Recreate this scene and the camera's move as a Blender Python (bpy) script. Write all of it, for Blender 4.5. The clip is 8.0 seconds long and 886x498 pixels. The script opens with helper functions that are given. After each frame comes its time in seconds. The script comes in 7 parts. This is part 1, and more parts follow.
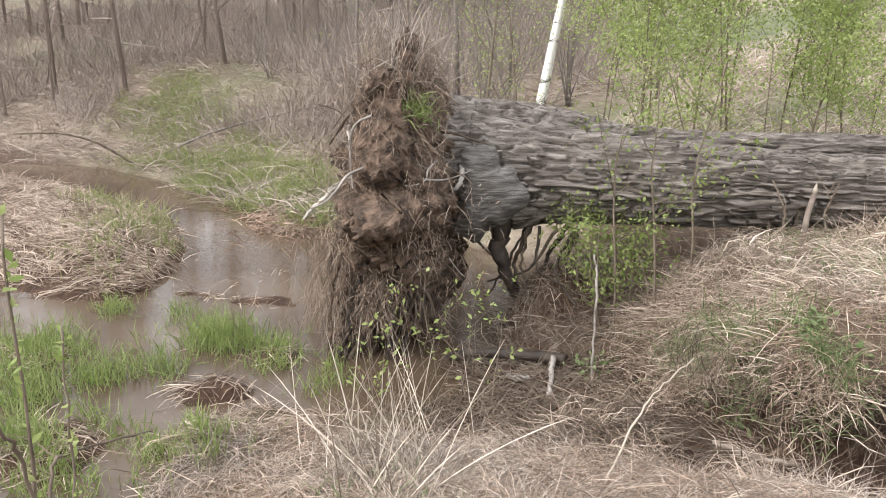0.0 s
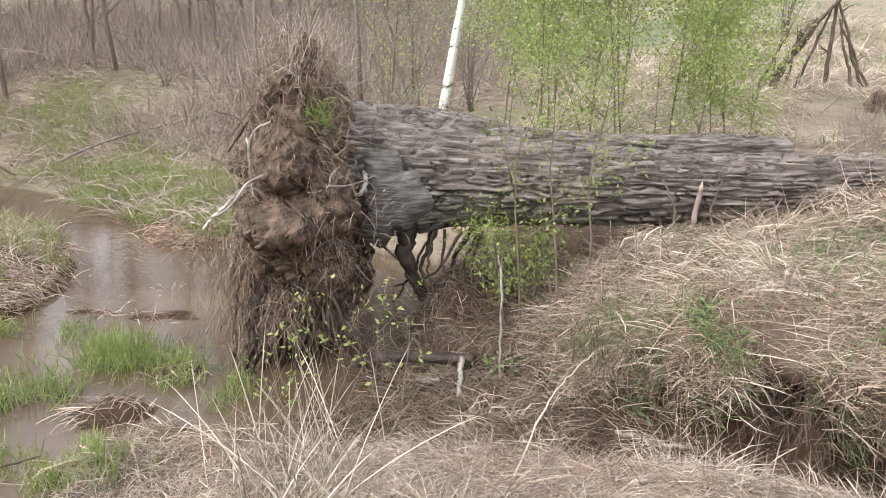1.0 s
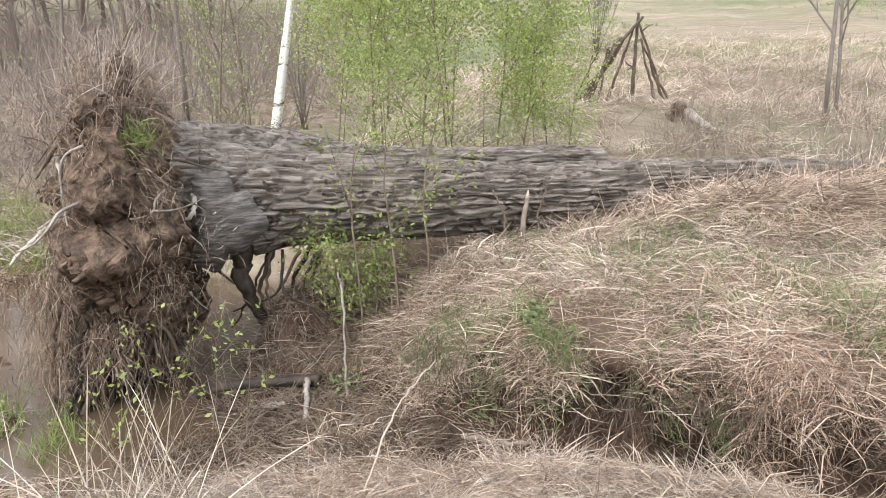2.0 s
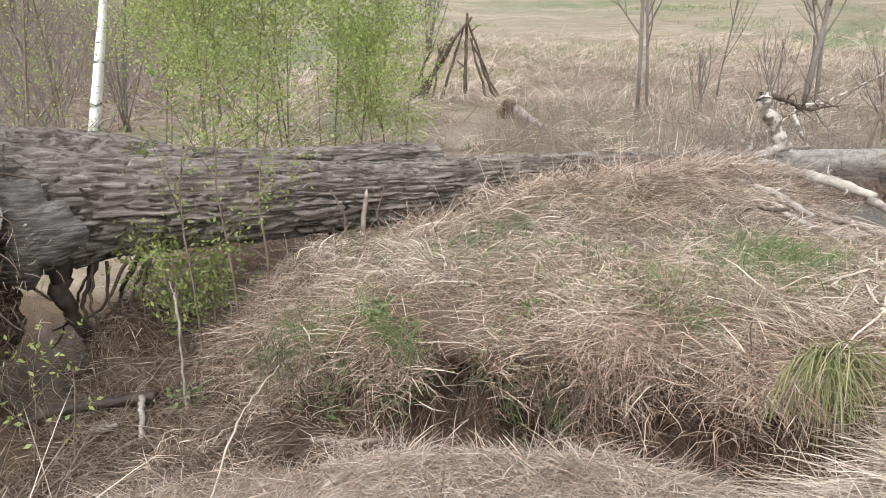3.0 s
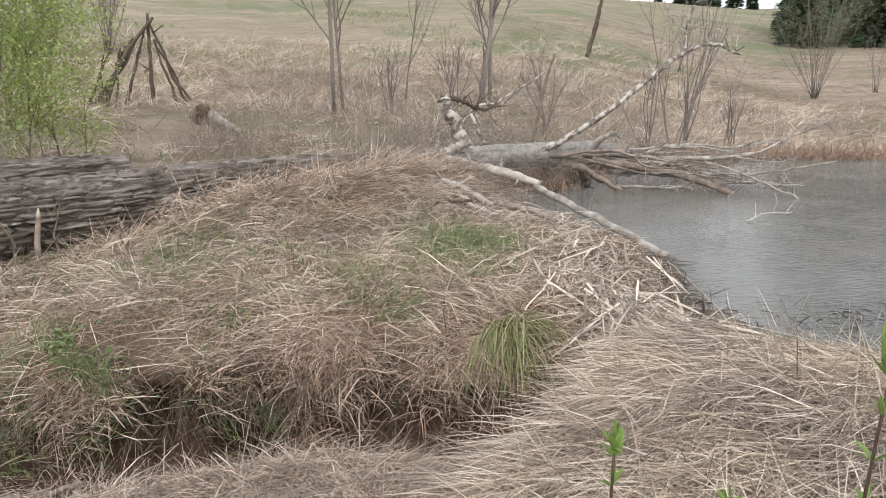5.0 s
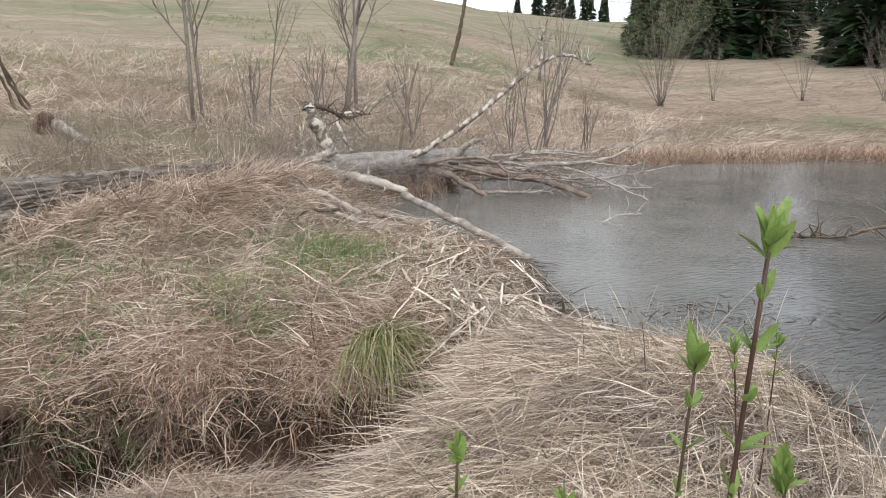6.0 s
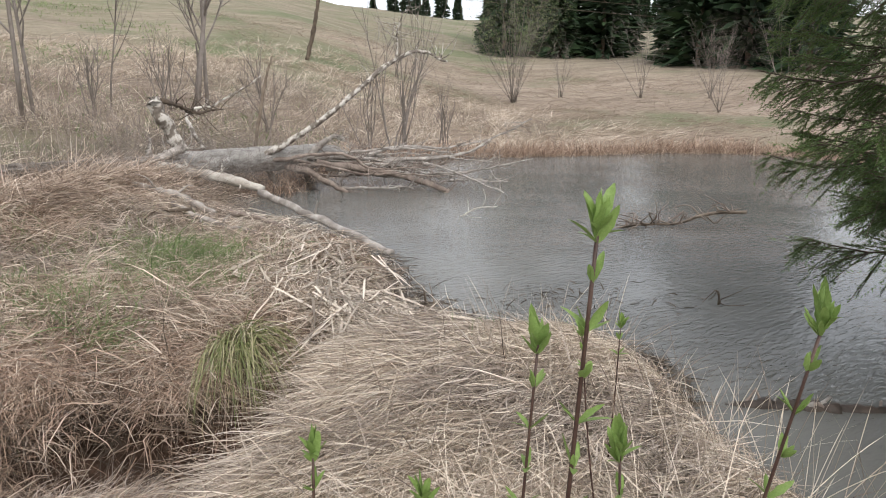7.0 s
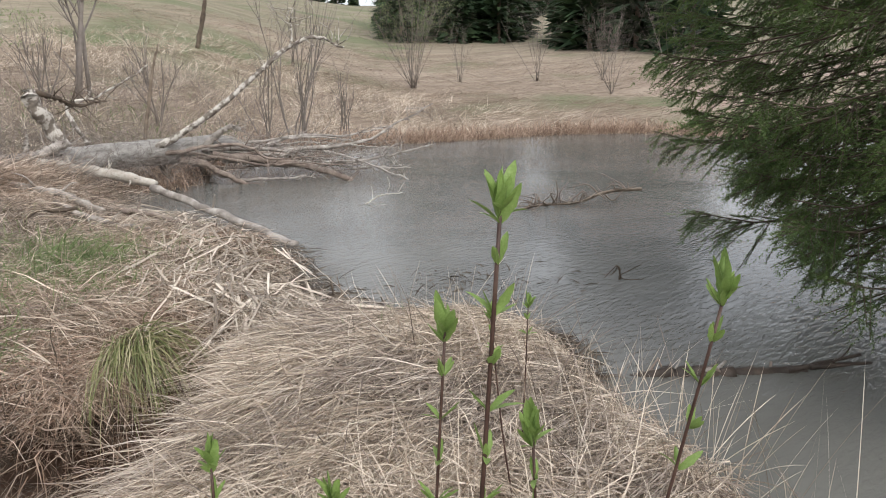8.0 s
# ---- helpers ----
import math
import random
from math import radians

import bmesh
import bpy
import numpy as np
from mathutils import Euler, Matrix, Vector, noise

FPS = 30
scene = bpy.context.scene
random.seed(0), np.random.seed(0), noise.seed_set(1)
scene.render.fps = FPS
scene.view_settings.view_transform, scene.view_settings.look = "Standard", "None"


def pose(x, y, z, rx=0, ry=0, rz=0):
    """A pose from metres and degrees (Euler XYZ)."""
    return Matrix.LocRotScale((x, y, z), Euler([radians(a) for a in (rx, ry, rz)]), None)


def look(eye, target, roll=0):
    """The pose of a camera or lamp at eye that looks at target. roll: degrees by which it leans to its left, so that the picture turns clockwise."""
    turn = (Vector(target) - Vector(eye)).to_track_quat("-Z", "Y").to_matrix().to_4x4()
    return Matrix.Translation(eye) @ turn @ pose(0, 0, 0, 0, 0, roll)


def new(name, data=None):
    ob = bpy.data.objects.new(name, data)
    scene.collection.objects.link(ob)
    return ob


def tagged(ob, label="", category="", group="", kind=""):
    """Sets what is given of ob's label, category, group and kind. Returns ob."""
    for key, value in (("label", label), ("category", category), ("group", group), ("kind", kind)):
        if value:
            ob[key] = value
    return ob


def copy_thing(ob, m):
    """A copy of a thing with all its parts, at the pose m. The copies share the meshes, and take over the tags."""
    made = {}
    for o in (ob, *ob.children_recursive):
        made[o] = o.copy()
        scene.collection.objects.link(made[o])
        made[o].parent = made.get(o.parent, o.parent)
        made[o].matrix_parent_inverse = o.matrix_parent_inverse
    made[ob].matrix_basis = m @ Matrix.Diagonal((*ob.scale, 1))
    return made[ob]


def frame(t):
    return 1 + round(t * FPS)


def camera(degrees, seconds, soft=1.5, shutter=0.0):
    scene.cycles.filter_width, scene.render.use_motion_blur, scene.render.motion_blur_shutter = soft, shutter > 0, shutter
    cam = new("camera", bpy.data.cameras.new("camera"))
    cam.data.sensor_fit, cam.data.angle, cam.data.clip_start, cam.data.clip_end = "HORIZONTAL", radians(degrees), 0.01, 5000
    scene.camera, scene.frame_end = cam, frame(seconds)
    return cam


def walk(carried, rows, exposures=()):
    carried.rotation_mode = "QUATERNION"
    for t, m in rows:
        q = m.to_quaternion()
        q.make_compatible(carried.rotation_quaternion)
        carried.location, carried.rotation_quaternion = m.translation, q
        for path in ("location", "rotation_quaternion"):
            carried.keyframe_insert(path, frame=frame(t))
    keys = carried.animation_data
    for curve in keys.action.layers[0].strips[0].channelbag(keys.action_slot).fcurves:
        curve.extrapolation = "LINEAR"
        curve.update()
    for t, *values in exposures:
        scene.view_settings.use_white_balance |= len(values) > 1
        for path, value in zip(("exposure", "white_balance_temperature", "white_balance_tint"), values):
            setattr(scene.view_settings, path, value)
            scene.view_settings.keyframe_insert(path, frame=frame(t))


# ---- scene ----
cam = camera(62.95, 8.0, soft=1.0)
PATH = [
    (0.0, look((-0.200, 0.008, 2.490), (-3.9230, 4.4451, 0.9234), 0.31)),
    (0.5, look((-0.184, 0.018, 2.492), (-3.6285, 4.6799, 0.9419), 0.25)),
    (1.0, look((-0.163, 0.015, 2.487), (-3.2947, 4.9023, 0.9690), 0.28)),
    (1.5, look((-0.129, 0.012, 2.481), (-2.7549, 5.1996, 1.0018), -0.20)),
    (2.0, look((-0.105, 0.012, 2.488), (-2.1093, 5.4946, 1.1007), -0.20)),
    (2.2, look((-0.101, 0.006, 2.491), (-1.7880, 5.5965, 1.1129), -0.04)),
    (3.3, look((-0.041, 0.005, 2.500), (-0.5224, 5.8156, 1.0823), -0.10)),
    (3.5, look((-0.030, 0.005, 2.503), (-0.3054, 5.8266, 1.0760), 0.04)),
    (4.0, look((-0.000, 0.000, 2.500), (0.1986, 5.8190, 1.0511), -0.34)),
    (4.5, look((0.042, -0.023, 2.506), (0.9325, 5.7373, 1.0840), -0.41)),
    (4.7, look((0.039, -0.033, 2.504), (1.1942, 5.6827, 1.0891), -0.45)),
    (5.8, look((0.069, -0.076, 2.526), (2.4166, 5.2851, 1.2036), 0.21)),
    (6.0, look((0.087, -0.068, 2.522), (2.5960, 5.2161, 1.1847), 0.08)),
    (6.5, look((0.099, -0.080, 2.515), (3.0801, 4.9444, 1.1477), 0.63)),
    (7.0, look((0.103, -0.082, 2.518), (3.5743, 4.6183, 1.1556), 0.64)),
    (7.5, look((0.125, -0.072, 2.506), (3.9135, 4.3629, 1.0991), -0.16)),
    (8.0, look((0.139, -0.053, 2.506), (4.1786, 4.1342, 1.0408), -0.32)),
]
walk(cam, PATH, [(0.0, 0.26), (1.5, 0.34), (2.2, 0.31), (3.5, -0.04), (4.5, -0.19), (6.5, -0.3), (8.0, -0.34)])

# ---- world, sun ----
world = bpy.data.worlds.new("overcast_sky")
scene.world = world
world.use_nodes = True
wn, wl = world.node_tree.nodes, world.node_tree.links
sky = wn.new("ShaderNodeTexSky")
sky.sky_type = "NISHITA"
sky.sun_disc = False
sky.sun_elevation, sky.sun_rotation = radians(48), radians(200)
sky.air_density, sky.dust_density = 1.0, 4.0
sat = wn.new("ShaderNodeHueSaturation")
sat.inputs["Saturation"].default_value = 0.22
wl.new(sky.outputs[0], sat.inputs["Color"])
cloud = wn.new("ShaderNodeMix")
cloud.data_type = "RGBA"
cloud.inputs[0].default_value = 0.55
cloud.inputs[7].default_value = (4.1, 4.3, 4.7, 1)
wl.new(sat.outputs[0], cloud.inputs[6])
wl.new(cloud.outputs[2], wn["Background"].inputs[0])
wn["Background"].inputs[1].default_value = 0.41
sun_data = bpy.data.lights.new("sun", "SUN")
sun_data.energy, sun_data.angle, sun_data.color = 1.2, radians(40), (1.0, 0.97, 0.93)
sun = new("sun", sun_data)
sun.matrix_world = look((-6, -16, 20), (0, 6, 0))


# ---- materials ----
def ramp_node(nt, stops):
    r = nt.nodes.new("ShaderNodeValToRGB")
    e = r.color_ramp.elements
    while len(e) < len(stops):
        e.new(0.5)
    for k, (pos, c) in zip(e, stops):
        k.position, k.color = pos, (*c, 1)
    return r


def surface(name, stops, scale=4.0, detail=8.0, rough=0.85, bump=0.3, fine=60.0, island=0.0, coat=0.0, stretch=(1, 1, 1), spread=0.0,
            dist=0.01, metal=0.0, trans=0.0, turn=0.0):
    """A procedural material: a colour ramp over noise at two scales, with fine bump; island: share of the colour that changes from piece to piece."""
    m = bpy.data.materials.new(name)
    m.use_nodes = True
    nt = m.node_tree
    b = nt.nodes["Principled BSDF"]
    tc = nt.nodes.new("ShaderNodeTexCoord")
    mp = nt.nodes.new("ShaderNodeMapping")
    mp.inputs["Scale"].default_value = stretch
    mp.inputs["Rotation"].default_value = (0, 0, radians(turn))
    mp.vector_type = "TEXTURE" if turn else "POINT"
    nt.links.new(tc.outputs["Object"], mp.inputs["Vector"])
    n1, n2 = nt.nodes.new("ShaderNodeTexNoise"), nt.nodes.new("ShaderNodeTexNoise")
    for n, s, d in ((n1, scale, detail), (n2, fine, 4.0)):
        n.inputs["Scale"].default_value, n.inputs["Detail"].default_value = s, d
        nt.links.new(mp.outputs[0], n.inputs["Vector"])
    mix = nt.nodes.new("ShaderNodeMath")
    mix.operation = "MULTIPLY_ADD"
    nt.links.new(n2.outputs["Fac"], mix.inputs[0])
    mix.inputs[1].default_value = 0.35
    sub = nt.nodes.new("ShaderNodeMath")
    sub.operation = "MULTIPLY_ADD"
    nt.links.new(n1.outputs["Fac"], sub.inputs[0])
    sub.inputs[1].default_value, sub.inputs[2].default_value = 1.5, -0.43
    nt.links.new(sub.outputs[0], mix.inputs[2])
    fac = mix.outputs[0]
    if island:
        g = nt.nodes.new("ShaderNodeNewGeometry")
        mm = nt.nodes.new("ShaderNodeMix")
        mm.inputs[0].default_value = island
        nt.links.new(fac, mm.inputs[2])
        nt.links.new(g.outputs["Random Per Island"], mm.inputs[3])
        fac = mm.outputs[0]
    if spread:
        oi = nt.nodes.new("ShaderNodeObjectInfo")
        ad = nt.nodes.new("ShaderNodeMath")
        ad.operation = "MULTIPLY_ADD"
        nt.links.new(oi.outputs["Random"], ad.inputs[0])
        ad.inputs[1].default_value = spread
        nt.links.new(fac, ad.inputs[2])
        fac = ad.outputs[0]
    r = ramp_node(nt, stops)
    nt.links.new(fac, r.inputs[0])
    nt.links.new(r.outputs[0], b.inputs["Base Color"])
    b.inputs["Roughness"].default_value = rough
    b.inputs["Metallic"].default_value = metal
    b.inputs["Specular IOR Level"].default_value = 0.3
    if coat:
        b.inputs["Coat Weight"].default_value = coat
    if bump:
        bp = nt.nodes.new("ShaderNodeBump")
        bp.inputs["Strength"].default_value, bp.inputs["Distance"].default_value = bump, dist
        nt.links.new(mix.outputs[0], bp.inputs["Height"])
        nt.links.new(bp.outputs[0], b.inputs["Normal"])
    if trans:
        tr = nt.nodes.new("ShaderNodeBsdfTranslucent")
        nt.links.new(r.outputs[0], tr.inputs[0])
        ms = nt.nodes.new("ShaderNodeMixShader")
        ms.inputs[0].default_value = trans
        nt.links.new(b.outputs[0], ms.inputs[1])
        nt.links.new(tr.outputs[0], ms.inputs[2])
        nt.links.new(ms.outputs[0], nt.nodes["Material Output"].inputs[0])
    return m


STRAW = [(0.0, (0.05, 0.034, 0.025)), (0.25, (0.22, 0.162, 0.122)), (0.6, (0.5, 0.393, 0.308)), (1.0, (0.9, 0.77, 0.65))]
M_straw = surface("dead_straw", STRAW, 2.0, island=0.75, rough=0.7, bump=0, trans=0.2)
M_straw_pale = surface("pale_straw", [(0.0, (0.1, 0.076, 0.056)), (0.25, (0.3, 0.238, 0.18)), (0.55, (0.58, 0.484, 0.385)), (1.0, (0.92, 0.82, 0.7))], 2.0, island=0.75, rough=0.7, bump=0, trans=0.2)
M_straw_red = surface("russet_straw", [(0, (0.065, 0.04, 0.029)), (0.45, (0.34, 0.235, 0.17)), (1, (0.76, 0.59, 0.465))], 2.0, island=0.7, rough=0.75, bump=0, trans=0.2)
M_straw_grey = surface("grey_straw", [(0, (0.07, 0.053, 0.043)), (0.5, (0.32, 0.262, 0.218)), (1, (0.74, 0.645, 0.555))], 2.0, island=0.7, rough=0.75, bump=0, trans=0.15)
M_straw_meadow = surface("meadow_straw", [(0.0, (0.12, 0.09, 0.066)), (0.35, (0.25, 0.195, 0.147)), (0.7, (0.38, 0.31, 0.242)), (1.0, (0.55, 0.47, 0.38))], 0.35, island=0.55, rough=0.75, bump=0, trans=0.15)
M_reed = surface("bleached_reed", [(0, (0.1, 0.075, 0.055)), (0.35, (0.29, 0.235, 0.182)), (0.7, (0.57, 0.49, 0.4)), (1, (0.84, 0.75, 0.64))], 3.0, island=0.8, rough=0.55, bump=0.1, trans=0.1)
M_green = surface("young_grass", [(0, (0.14, 0.18, 0.055)), (0.5, (0.235, 0.3, 0.095)), (1, (0.43, 0.46, 0.21))], 2.0, island=0.7, rough=0.5, bump=0, trans=0.35)
M_green_dull = surface("dull_grass", [(0, (0.09, 0.135, 0.05)), (0.5, (0.175, 0.23, 0.095)), (1, (0.31, 0.35, 0.18))], 2.0, island=0.7, rough=0.6, bump=0, trans=0.25)
M_sedge = surface("sedge_blade", [(0, (0.11, 0.135, 0.05)), (0.45, (0.225, 0.24, 0.1)), (0.75, (0.42, 0.38, 0.22)), (1, (0.6, 0.53, 0.38))], 2.0, island=0.8, rough=0.5, bump=0, trans=0.3)
M_bankgrass = surface("bank_grass", [(0, (0.12, 0.15, 0.05)), (0.5, (0.22, 0.25, 0.09)), (1, (0.4, 0.39, 0.18))], 0.8, island=0.6, rough=0.55, bump=0, trans=0.3)
M_leaf = surface("spring_leaf", [(0, (0.2, 0.27, 0.07)), (0.5, (0.33, 0.4, 0.13)), (1, (0.5, 0.55, 0.24))], 3.0, island=0.75, rough=0.45, bump=0, trans=0.45)
M_leaf_bush = surface("olive_leaf", [(0, (0.11, 0.14, 0.04)), (0.5, (0.2, 0.245, 0.075)), (1, (0.36, 0.4, 0.15))], 3.0, island=0.75, rough=0.45, bump=0, trans=0.35)
M_leaf_bright = surface("bud_leaf", [(0, (0.12, 0.19, 0.045)), (0.5, (0.21, 0.31, 0.085)), (1, (0.34, 0.43, 0.16))], 18.0, island=0.5, rough=0.42, bump=0.15, fine=140, trans=0.35)
M_bark = surface("furrowed_bark", [(0, (0.035, 0.028, 0.023)), (0.28, (0.085, 0.07, 0.059)), (0.52, (0.2, 0.172, 0.15)), (1, (0.43, 0.386, 0.345))], 3.0, rough=0.95, bump=1.0, fine=24, dist=0.02, turn=32, stretch=(1.1, 0.11, 0.11))
M_burl = surface("burl_wood", [(0, (0.04, 0.037, 0.034)), (0.45, (0.125, 0.113, 0.102)), (0.7, (0.21, 0.194, 0.178)), (1, (0.34, 0.318, 0.295))], 9.0, rough=0.85, bump=0.9, fine=34, dist=0.02, stretch=(0.7, 0.7, 3.5))
M_bare = surface("bare_grey_wood", [(0, (0.075, 0.068, 0.062)), (0.45, (0.23, 0.215, 0.197)), (1, (0.43, 0.408, 0.375))], 5.0, rough=0.85, bump=0.6, fine=40, stretch=(1, 2, 4))
M_deadwood = surface("weathered_wood", [(0, (0.14, 0.115, 0.09)), (0.4, (0.3, 0.265, 0.225)), (0.8, (0.5, 0.465, 0.41)), (1, (0.62, 0.58, 0.52))], 6.0, rough=0.8, bump=0.5, fine=50, spread=0.18)
M_peeled = surface("peeling_pale_bark", [(0, (0.08, 0.065, 0.052)), (0.46, (0.17, 0.142, 0.118)), (0.56, (0.42, 0.385, 0.34)), (1, (0.62, 0.58, 0.52))], 11.0, rough=0.7, bump=0.5, fine=30)
M_greywood = surface("grey_dead_limb", [(0, (0.085, 0.071, 0.06)), (0.4, (0.22, 0.192, 0.168)), (0.7, (0.37, 0.335, 0.3)), (1, (0.54, 0.5, 0.45))], 8.0, rough=0.85, bump=0.5, fine=45, spread=0.12)
M_redwood = surface("reddish_dead_limb", [(0, (0.08, 0.06, 0.05)), (0.4, (0.19, 0.148, 0.122)), (0.75, (0.31, 0.255, 0.215)), (1, (0.42, 0.36, 0.31))], 9.0, rough=0.85, bump=0.8, fine=45)
M_darkwood = surface("wet_dark_wood", [(0, (0.035, 0.027, 0.02)), (0.5, (0.09, 0.068, 0.05)), (1, (0.19, 0.15, 0.11))], 6.0, rough=0.85, bump=0.5, fine=40)
M_wet = surface("waterlogged_wood", [(0, (0.018, 0.014, 0.011)), (0.5, (0.05, 0.038, 0.03)), (1, (0.12, 0.09, 0.07))], 6.0, rough=0.6, bump=0.6, fine=40)
M_twig = surface("brown_twig", [(0, (0.07, 0.05, 0.035)), (0.5, (0.15, 0.115, 0.085)), (1, (0.25, 0.2, 0.155))], 8.0, rough=0.75, bump=0.2, spread=0.15)
M_twig_grey = surface("grey_twig", [(0, (0.085, 0.07, 0.06)), (0.5, (0.165, 0.14, 0.122)), (1, (0.27, 0.235, 0.208))], 8.0, rough=0.8, bump=0.2, island=0.4)
M_twig_red = surface("purplish_shoot", [(0, (0.03, 0.016, 0.012)), (0.5, (0.06, 0.033, 0.025)), (1, (0.11, 0.07, 0.052))], 20.0, rough=0.5, bump=0.2, fine=120)
M_birch = surface("white_birch_bark", [(0, (0.05, 0.045, 0.04)), (0.27, (0.12, 0.11, 0.1)), (0.34, (0.72, 0.7, 0.66)), (1, (0.86, 0.84, 0.8))], 3.0, rough=0.6, bump=0.3, fine=25, stretch=(1.0, 1.0, 3.0))
M_rootsoil = surface("root_soil", [(0, (0.03, 0.022, 0.017)), (0.35, (0.085, 0.06, 0.044)), (0.6, (0.165, 0.112, 0.08)), (0.8, (0.25, 0.176, 0.128)), (1, (0.35, 0.265, 0.2))], 9.0, rough=0.95, bump=1.0, fine=40, dist=0.08)
M_roothair = surface("root_hair", [(0, (0.055, 0.04, 0.03)), (0.45, (0.18, 0.13, 0.097)), (0.8, (0.34, 0.265, 0.205)), (1, (0.52, 0.435, 0.355))], 2.0, island=0.7, rough=0.85, bump=0)
M_brush = surface("brown_brush", [(0, (0.17, 0.13, 0.105)), (0.5, (0.33, 0.265, 0.22)), (1, (0.5, 0.425, 0.36))], 0.5, island=0.6, rough=0.85, bump=0)
M_thicket = surface("thicket_twig", [(0, (0.11, 0.087, 0.073)), (0.5, (0.25, 0.2, 0.168)), (1, (0.43, 0.36, 0.31))], 0.5, island=0.6, rough=0.85, bump=0)
M_needle = surface("spruce_needles", [(0, (0.03, 0.055, 0.017)), (0.5, (0.085, 0.135, 0.04)), (0.8, (0.165, 0.23, 0.068)), (1, (0.28, 0.34, 0.12))], 3.0, island=0.3, rough=0.5, bump=0, trans=0.25)
M_needle_far = surface("far_spruce", [(0, (0.01, 0.022, 0.01)), (0.5, (0.022, 0.045, 0.018)), (1, (0.05, 0.08, 0.03))], 0.8, island=0.5, rough=0.7, bump=0)


def ground_material():
    """Soil, matted straw and turf, mixed by patches in real-world size."""
    m = bpy.data.materials.new("meadow_ground")
    m.use_nodes = True
    nt = m.node_tree
    b = nt.nodes["Principled BSDF"]
    tc = nt.nodes.new("ShaderNodeTexCoord")

    def noisy(scale, detail, vec=None, rough=0.6):
        n = nt.nodes.new("ShaderNodeTexNoise")
        n.inputs["Scale"].default_value, n.inputs["Detail"].default_value, n.inputs["Roughness"].default_value = scale, detail, rough
        nt.links.new(vec or tc.outputs["Object"], n.inputs["Vector"])
        return n.outputs["Fac"]

    straw = ramp_node(nt, [(0.25, (0.12, 0.092, 0.07)), (0.5, (0.27, 0.213, 0.163)), (0.75, (0.41, 0.34, 0.27))])
    mp = nt.nodes.new("ShaderNodeMapping")
    mp.inputs["Scale"].default_value = (0.35, 1.6, 1.0)
    nt.links.new(tc.outputs["Object"], mp.inputs["Vector"])
    broad = nt.nodes.new("ShaderNodeMath")
    broad.operation = "MULTIPLY_ADD"
    nt.links.new(noisy(0.32, 8, mp.outputs[0], 0.8), broad.inputs[0])
    broad.inputs[1].default_value = 0.9
    fine = nt.nodes.new("ShaderNodeMath")
    fine.operation = "MULTIPLY_ADD"
    nt.links.new(noisy(3.0, 9, mp.outputs[0], 0.75), fine.inputs[0])
    fine.inputs[1].default_value, fine.inputs[2].default_value = 0.9, -0.4
    nt.links.new(fine.outputs[0], broad.inputs[2])
    nt.links.new(broad.outputs[0], straw.inputs[0])
    turf = ramp_node(nt, [(0.3, (0.095, 0.104, 0.056)), (0.7, (0.2, 0.205, 0.12))])
    nt.links.new(noisy(0.9, 12, mp.outputs[0], 0.85), turf.inputs[0])
    patch = ramp_node(nt, [(0.47, (0, 0, 0)), (0.62, (1, 1, 1))])
    nt.links.new(noisy(0.11, 5), patch.inputs[0])
    m1 = nt.nodes.new("ShaderNodeMix")
    m1.data_type = "RGBA"
    xyz = nt.nodes.new("ShaderNodeSeparateXYZ")
    nt.links.new(tc.outputs["Object"], xyz.inputs[0])
    high = nt.nodes.new("ShaderNodeMapRange")
    high.inputs[1].default_value, high.inputs[2].default_value, high.inputs[4].default_value = 2.2, 6.0, 1.0
    nt.links.new(xyz.outputs[2], high.inputs[0])
    mottle = ramp_node(nt, [(0.4, (0.12, 0.12, 0.12)), (0.62, (0.85, 0.85, 0.85))])
    nt.links.new(noisy(0.5, 10, mp.outputs[0], 0.75), mottle.inputs[0])
    upper = nt.nodes.new("ShaderNodeMath")
    upper.operation = "MULTIPLY"
    nt.links.new(high.outputs[0], upper.inputs[0])
    nt.links.new(mottle.outputs[0], upper.inputs[1])
    both = nt.nodes.new("ShaderNodeMath")
    both.operation = "MAXIMUM"
    nt.links.new(patch.outputs[0], both.inputs[0])
    nt.links.new(upper.outputs[0], both.inputs[1])
    nt.links.new(both.outputs[0], m1.inputs[0])
    nt.links.new(straw.outputs[0], m1.inputs[6])
    nt.links.new(turf.outputs[0], m1.inputs[7])
    soil = ramp_node(nt, [(0.3, (0.028, 0.019, 0.014)), (0.55, (0.085, 0.052, 0.036)), (0.75, (0.18, 0.112, 0.076))])
    nt.links.new(noisy(5, 9, None, 0.7), soil.inputs[0])
    at = nt.nodes.new("ShaderNodeAttribute")
    at.attribute_name = "soil"
    m2 = nt.nodes.new("ShaderNodeMix")
    m2.data_type = "RGBA"
    nt.links.new(at.outputs["Fac"], m2.inputs[0])
    nt.links.new(m1.outputs[2], m2.inputs[6])
    nt.links.new(soil.outputs[0], m2.inputs[7])
    nt.links.new(m2.outputs[2], b.inputs["Base Color"])
    b.inputs["Roughness"].default_value = 0.95
    b.inputs["Specular IOR Level"].default_value = 0.15
    bp = nt.nodes.new("ShaderNodeBump")
    bp.inputs["Strength"].default_value, bp.inputs["Distance"].default_value = 0.8, 0.05
    nt.links.new(noisy(9, 10, None, 0.75), bp.inputs["Height"])
    nt.links.new(bp.outputs[0], b.inputs["Normal"])
    return m


